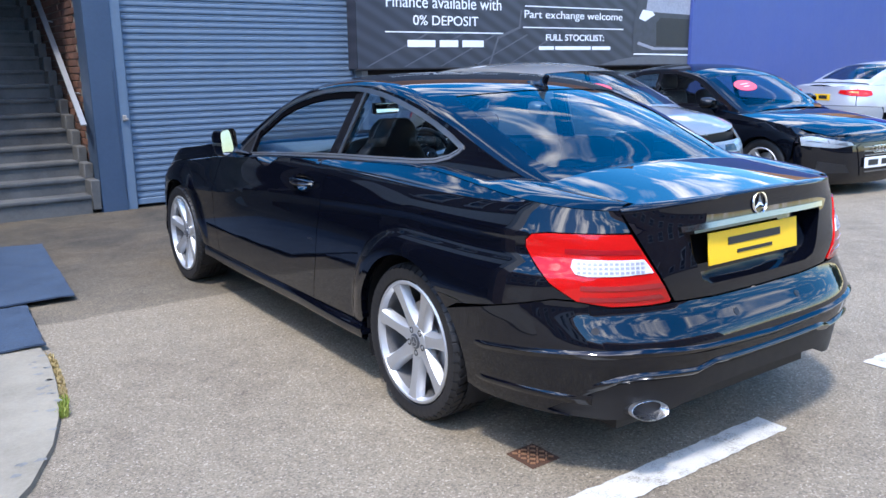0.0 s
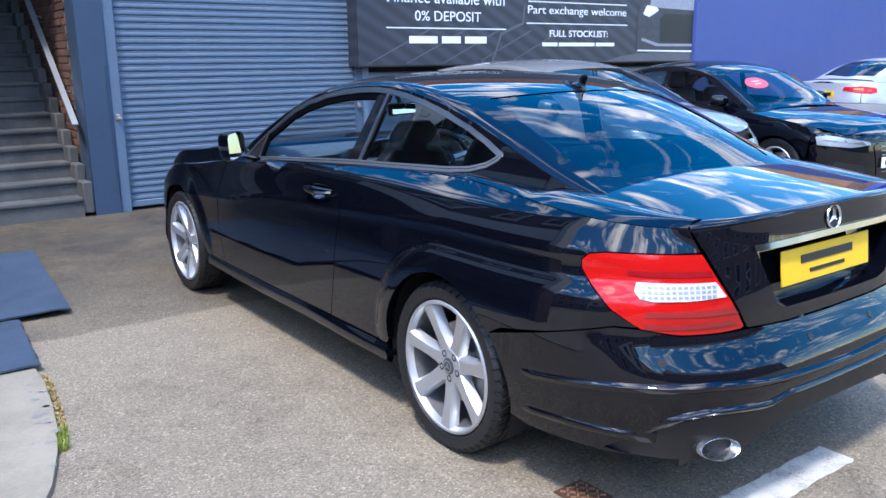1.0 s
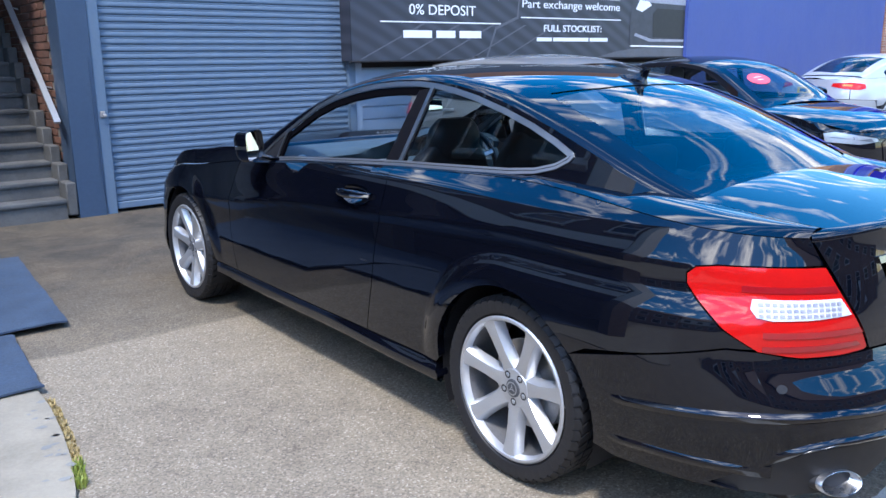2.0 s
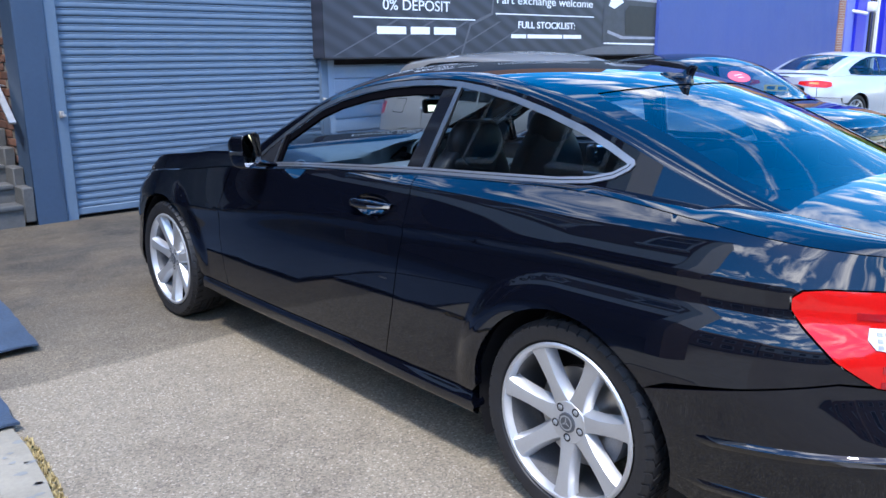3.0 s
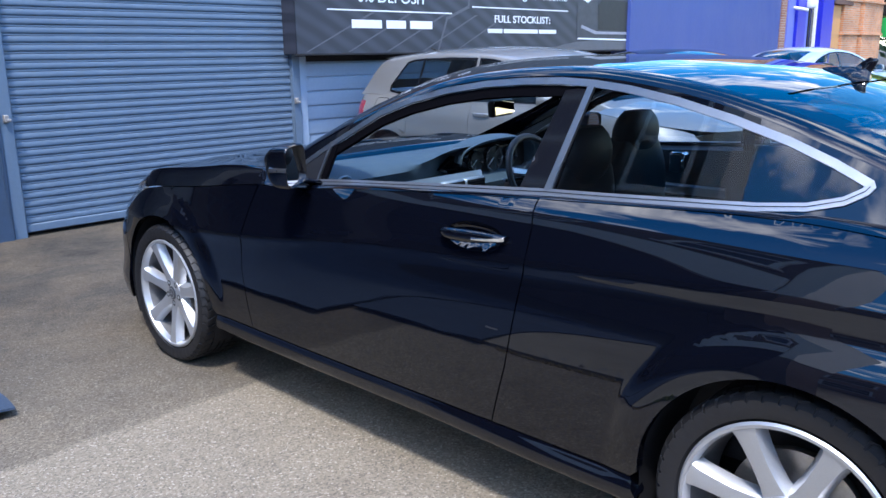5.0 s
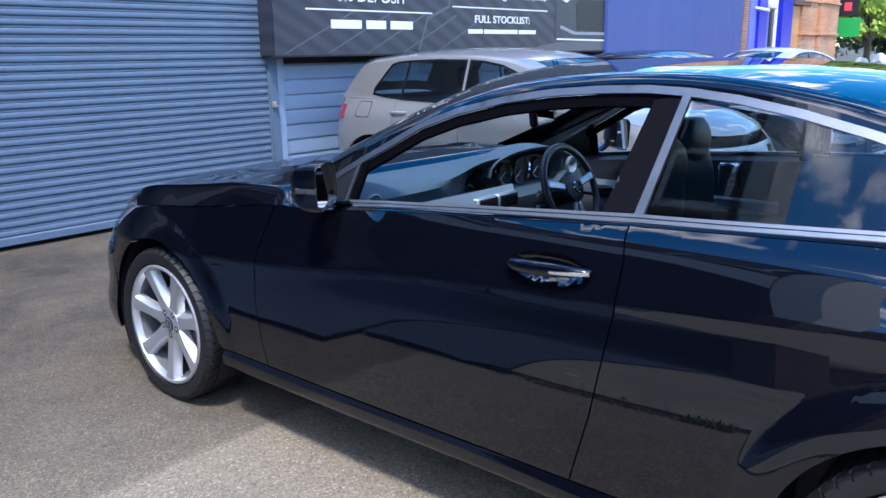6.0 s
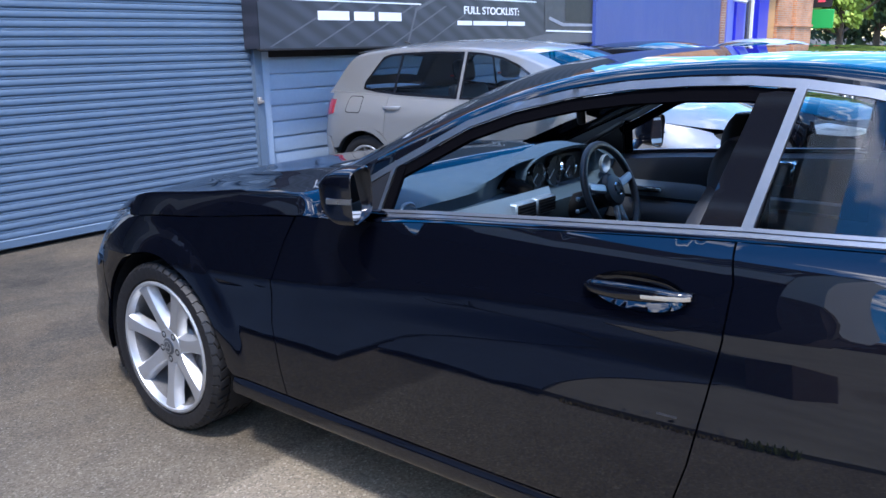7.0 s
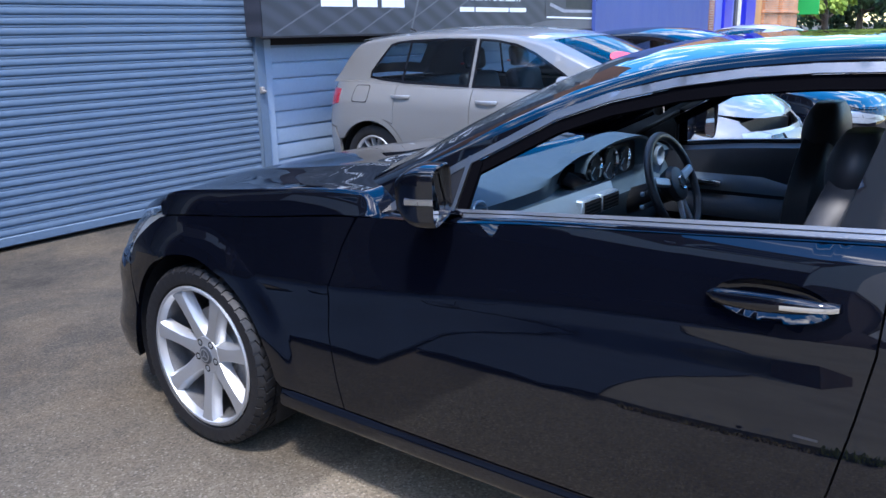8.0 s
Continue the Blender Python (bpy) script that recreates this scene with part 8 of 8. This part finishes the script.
def capped(rows):
    """A lofted prism with its two ends closed."""
    bm = lofted(rows, closed_v=True)
    vs, n = list(bm.verts), len(rows[0])
    bm.faces.new(vs[:n])
    bm.faces.new(vs[-n:])
    return bm


# out-of-view open-fronted brick workshop on the stair side, whose ramp the mats lie on
def make_workshop():
    w = thing("workshop", "brown brick workshop with a wide open front and white windows above", "building")
    top = 6.1
    # the side wall runs back askew along the plot's edge
    skew = [(-6.4, 0.15), (-6.4, 0.45), (-9.6, 2.65), (-9.6, 2.35)]
    part("side_wall", capped([[(x, y, z) for x, y in skew] for z in (-0.2, top)]), "dark_brick_wall", w)
    part("end_wall", boxed(-6.4, -4.9, 0.15, 0.45, -0.2, 2.5), "dark_brick_wall", w)
    # white render added so that pale streaks show in the coupe's paint
    part("end_render", boxed(-6.4, -4.9, 0.12, 0.45, 2.5, top), "render_white", w, "out-of-view white rendered upper end wall added for pale reflections")
    part("side_wall", boxed(-9.6, -4.9, 12.2, 12.45, -0.2, top), "dark_brick_wall", w)
    part("back_wall", boxed(-9.6, -9.35, 2.5, 12.2, -0.2, top), "dark_brick_wall", w)
    part("lintel", boxed(-5.15, -4.902, 0.45, 12.2, 3.05, top), "dark_brick_wall", w, "brick wall above the open front")
    for k in range(5):
        wall_window(w, pose(-4.87, 1.1 + 2.3 * k, 4.75, 0, 0, 90), 1.0, 1.3)
    # white board added out of view, as a pale reflection along the coupe
    part("fascia_board", boxed(-4.9, -4.83, 0.46, 7.0, 3.05, 3.8, 0.01), "render_white", w, "out-of-view white fascia added over the opening for pale reflections")
    # dark bay added so that the coupe's doors reflect near-black
    part("bay_ceiling", capped([[(-5.15, 0.5, z), (-5.15, 12.2, z), (-9.4, 12.2, z), (-9.4, 2.5, z)] for z in (3.5, 3.65)]), "slate_paint", w)
    part("roof", capped([[(-4.8, 0.05, z), (-4.8, 12.55, z), (-9.7, 12.55, z), (-9.7, 2.3, z)] for z in (top, top + 0.2)]), "kerb_edge", w, "flat grey felt roof")
    for y in (4.9, 8.6):
        part("brick_pier", boxed(-5.2, -4.88, y - 0.2, y + 0.2, -0.2, 3.5), "dark_brick_wall", w)


make_workshop()


house("corner_house", "two-storey brick house with white sash windows beside the yard", pose(-16.0, 1.4, 0, 0, 0, 90), 7.4, 7.0, 5.6, 7.8, "brick_wall", 2, 4)
house("white_house", "white rendered house with brick ground floor and sash windows", pose(-17.0, -9.0, 0, 0, 0, 90), 13.0, 8.0, 5.4, 8.0, "brick_wall", 2, 6, band=True)
house("terrace_house", "brick terrace with white sash windows across the street", pose(2.0, -19.0, 0, 0, 0, 180), 30.0, 8.0, 6.0, 9.0, "brick_wall", 2, 12)
house("side_terrace", "brick terrace with white sash windows further along the street", pose(-27.0, -22.0, 0, 0, 0, 150), 18.0, 8.0, 5.8, 8.6, "brick_wall", 2, 7)


def make_shopfront():
    y = 8.3
    b = thing("shop_front", "shop with blue pilasters, tall window and orange brick", "building", m=None)
    part("wall", boxed(23.3, 33.1, y + 0.3, y + 6, -0.6, 6), "orange_wall", b)
    part("brick_edge", boxed(23.34, 23.75, y - 0.02, y + 0.32, -0.6, 6), "brick_wall", b)
    part("pilaster", boxed(23.76, 24.32, y - 0.06, y + 0.32, -0.6, 6, 0.01), "pale_blue", b)
    part("pilaster", boxed(24.33, 25.06, y - 0.14, y + 0.32, -0.6, 6, 0.02), "deep_blue", b)
    part("pilaster", boxed(25.07, 25.45, y - 0.06, y + 0.32, -0.6, 6, 0.01), "pale_blue", b)
    w = part("window", boxed(25.46, 26.40, y + 0.10, y + 0.16, -0.5, 4.0), "pane", b, "tall dark shop window")
    part("glazing_bar", boxed(25.46, 26.40, y + 0.06, y + 0.12, 1.10, 1.22, 0.01), "ink", w)
    part("glazing_bar", boxed(25.88, 25.95, y + 0.06, y + 0.12, 1.2, 4.0, 0.01), "ink", w)
    part("window_frame", boxed(26.36, 26.46, y + 0.02, y + 0.2, -0.5, 4.0, 0.01), "render_white", w)
    part("pilaster", boxed(26.47, 27.5, y - 0.14, y + 0.32, -0.6, 6, 0.02), "deep_blue", b)
    part("timber_panel", boxed(27.51, 28.60, y - 0.02, y + 0.32, -0.6, 2.75, 0.01), "ochre", b, "ochre timber panel")
    part("fascia", boxed(27.51, 29.4, y - 0.16, y + 0.32, 2.76, 3.3, 0.02), "roof_tile", b)
    for x0, x1, d in ((28.62, 30.3, 0.0), (30.45, 31.7, -0.10), (31.85, 33.0, 0.0)):
        part("brick_pier", boxed(x0, x1, y - 0.12 + d, y + 0.32, -0.6, 6, 0.01), "orange_wall", b)
        for z in (0.55, 1.75, 2.9):
            part("string_course", boxed(x0 - 0.04, x1 + 0.04, y - 0.18 + d, y + 0.3, z, z + 0.09, 0.01), "orange_wall", b)
    part("wall_lamp", boxed(25.0, 25.35, y - 0.34, y - 0.12, 2.55, 2.85, 0.05, 2), "render_white", b, "white wall lamp")
    part("camera_bracket", tube([(24.2, y - 0.05, 2.55), (24.2, y - 0.32, 2.5), (24.4, y - 0.40, 2.47)], 0.05, 8), "render_white", b)
    sg = thing("hanging_sign", "dark square hanging sign over a green one", "sign")
    part("post", tube([(34.0, 8.62, -0.4), (34.0, 8.62, 3.4)], 0.05, 10), "metal", sg)
    part("panel", boxed(33.97, 34.03, 7.72, 8.56, 2.52, 3.4, 0.01), "ink", sg, "dark square sign panel")
    part("emblem", boxed(33.955, 33.972, 7.98, 8.26, 2.72, 3.05), "red_sticker", sg, "plain red emblem")
    part("panel", boxed(33.97, 34.03, 7.62, 8.44, 1.70, 2.44, 0.01), "green_sign", sg, "plain green sign panel")


make_shopfront()


def make_tree(name, label, at, height, radius, leaf, seed, n=9000, size=0.16):
    rnd = random.Random(seed)
    t = thing(name, label, "tree", m=Matrix.Translation(at))
    bm = bmesh.new()
    tube_into(bm, [(0, 0, 0), (0.05, 0.02, height * 0.25), (-0.05, 0.05, height * 0.5), (0.0, 0.0, height * 0.8)], lambda q: 0.05 * height * (1 - 0.75 * q) * 0.5, 9)
    tips = []
    for k in range(16):
        a = k * 2.4 + rnd.uniform(-0.3, 0.3)
        z0 = height * rnd.uniform(0.22, 0.7)
        r = radius * rnd.uniform(0.45, 0.85)
        e = Vector((math.cos(a) * r, math.sin(a) * r, z0 + height * rnd.uniform(0.08, 0.25)))
        tube_into(bm, [(0, 0, z0), (e.x * 0.5, e.y * 0.5, z0 + (e.z - z0) * 0.35), e], lambda q: 0.012 * height * (1 - 0.8 * q), 6)
        tips.append(e)
    part("trunk", bm, "bark", t)
    bm = bmesh.new()
    clumps = []
    for k in range(60):
        b2 = rnd.choice(tips)
        c = b2 + Vector((rnd.gauss(0, 0.25), rnd.gauss(0, 0.25), rnd.gauss(0, 0.2))) * radius
        clumps.append((c, radius * rnd.uniform(0.16, 0.34)))
    for k in range(n):
        c, r = rnd.choice(clumps)
        d = Vector((rnd.gauss(0, 1), rnd.gauss(0, 1), rnd.gauss(0, 0.8)))
        p = c + d.normalized() * r * rnd.random() ** 0.4
        ax = Vector((rnd.gauss(0, 1), rnd.gauss(0, 1), rnd.gauss(0.3, 0.6))).normalized()
        bx = ax.orthogonal().normalized()
        by = ax.cross(bx)
        s = size * rnd.uniform(0.6, 1.3)
        bm.faces.new([bm.verts.new(p + bx * s), bm.verts.new(p + by * s * 0.5), bm.verts.new(p - bx * s), bm.verts.new(p - by * s * 0.5)])
    ob = part("crown", bm, leaf, t, smooth=False)


make_tree("tree", "bright green leafy street tree behind the signs", (40.0, 8.7, -0.35), 7.5, 2.4, "leaf_light", 3)
make_tree("tree", "dark green tree further down the street", (52.0, 9.5, -0.35), 9.0, 4.5, "leaf_dark", 7, 9000, 0.25)
make_tree("tree", "dark green tree further down the street", (58.0, 3.5, -0.35), 9.5, 5.0, "leaf_dark", 11, 9000, 0.28)
make_tree("tree", "dark green tree further down the street", (66.0, 13.5, -0.35), 10.5, 5.5, "leaf_dark", 13, 8000, 0.3)
make_tree("tree", "dark green tree further down the street", (62.0, -6.0, -0.35), 9.5, 5.0, "leaf_dark", 17, 7000, 0.3)
for n, (x, y, r) in enumerate(((50.0, 8.0, -86), (56.5, 7.6, -90), (47.0, 5.0, 92), (60, 4.6, 90))):
    ob = copy_thing(hatch if n % 2 else long_car, pose(x, y, -0.36, 0, 0, r))
    tagged(ob, "parked car far down the street under trees", "car", group="cars down the street")
bm = bmesh.new()
rnd = random.Random(21)
for k in range(6):
    v = Vector((40.0 + rnd.uniform(-0.4, 0.4), 8.6 + rnd.uniform(-0.5, 0.5), 0.25 + rnd.uniform(-0.3, 0.4)))
    bmesh.ops.create_icosphere(bm, subdivisions=2, radius=rnd.uniform(0.25, 0.4), matrix=Matrix.Translation(v))
for v in bm.verts:
    v.co += Vector((noise.noise(v.co * 4), noise.noise(v.co * 4 + Vector((5, 0, 0))), noise.noise(v.co * 4 + Vector((0, 5, 0))))) * 0.15
tagged(part("white_bush", bm, "render_white"), "white flowering bush by the street", "bush")

# ---------------------------------------------------------------- bricks of the stair wall, last
def make_stair_bricks():
    wall = bpy.data.objects["wall_stair_east"]
    rnd = random.Random(9)
    meshes = []
    for k in range(4):
        bm = boxed(-0.012, 0.004 + 0.003 * k, -0.1065, 0.1065, -0.0325, 0.0325, 0.004)
        meshes.append(mesh_of("brick", bm, "brick", 40))
    rest = bmesh.new()
    count = 0
    for row in range(46):
        z = 0.03 + row * 0.075
        for col in range(20):
            y = 5.42 + col * 0.225 + (0.1125 if row % 2 else 0)
            stair = -0.035 + (y - STEP_Y) / STEP_GO * STEP_RISE
            if z < stair - 0.1 or z > stair + 3.2:
                continue
            if count < 300 and y < 7.6:
                ob = new("brick", meshes[rnd.randrange(4)])
                ob.parent = wall
                ob.matrix_basis = pose(-0.548, y, z, 0, 0, 180)
                count += 1
            else:
                box(rest, -0.556, -0.54, y - 0.1065, y + 0.1065, z - 0.0325, z + 0.0325)
    ob = part("brick_courses", rest, "brick", wall, smooth=False)
    ob["kind"] = "stuff"


make_stair_bricks()
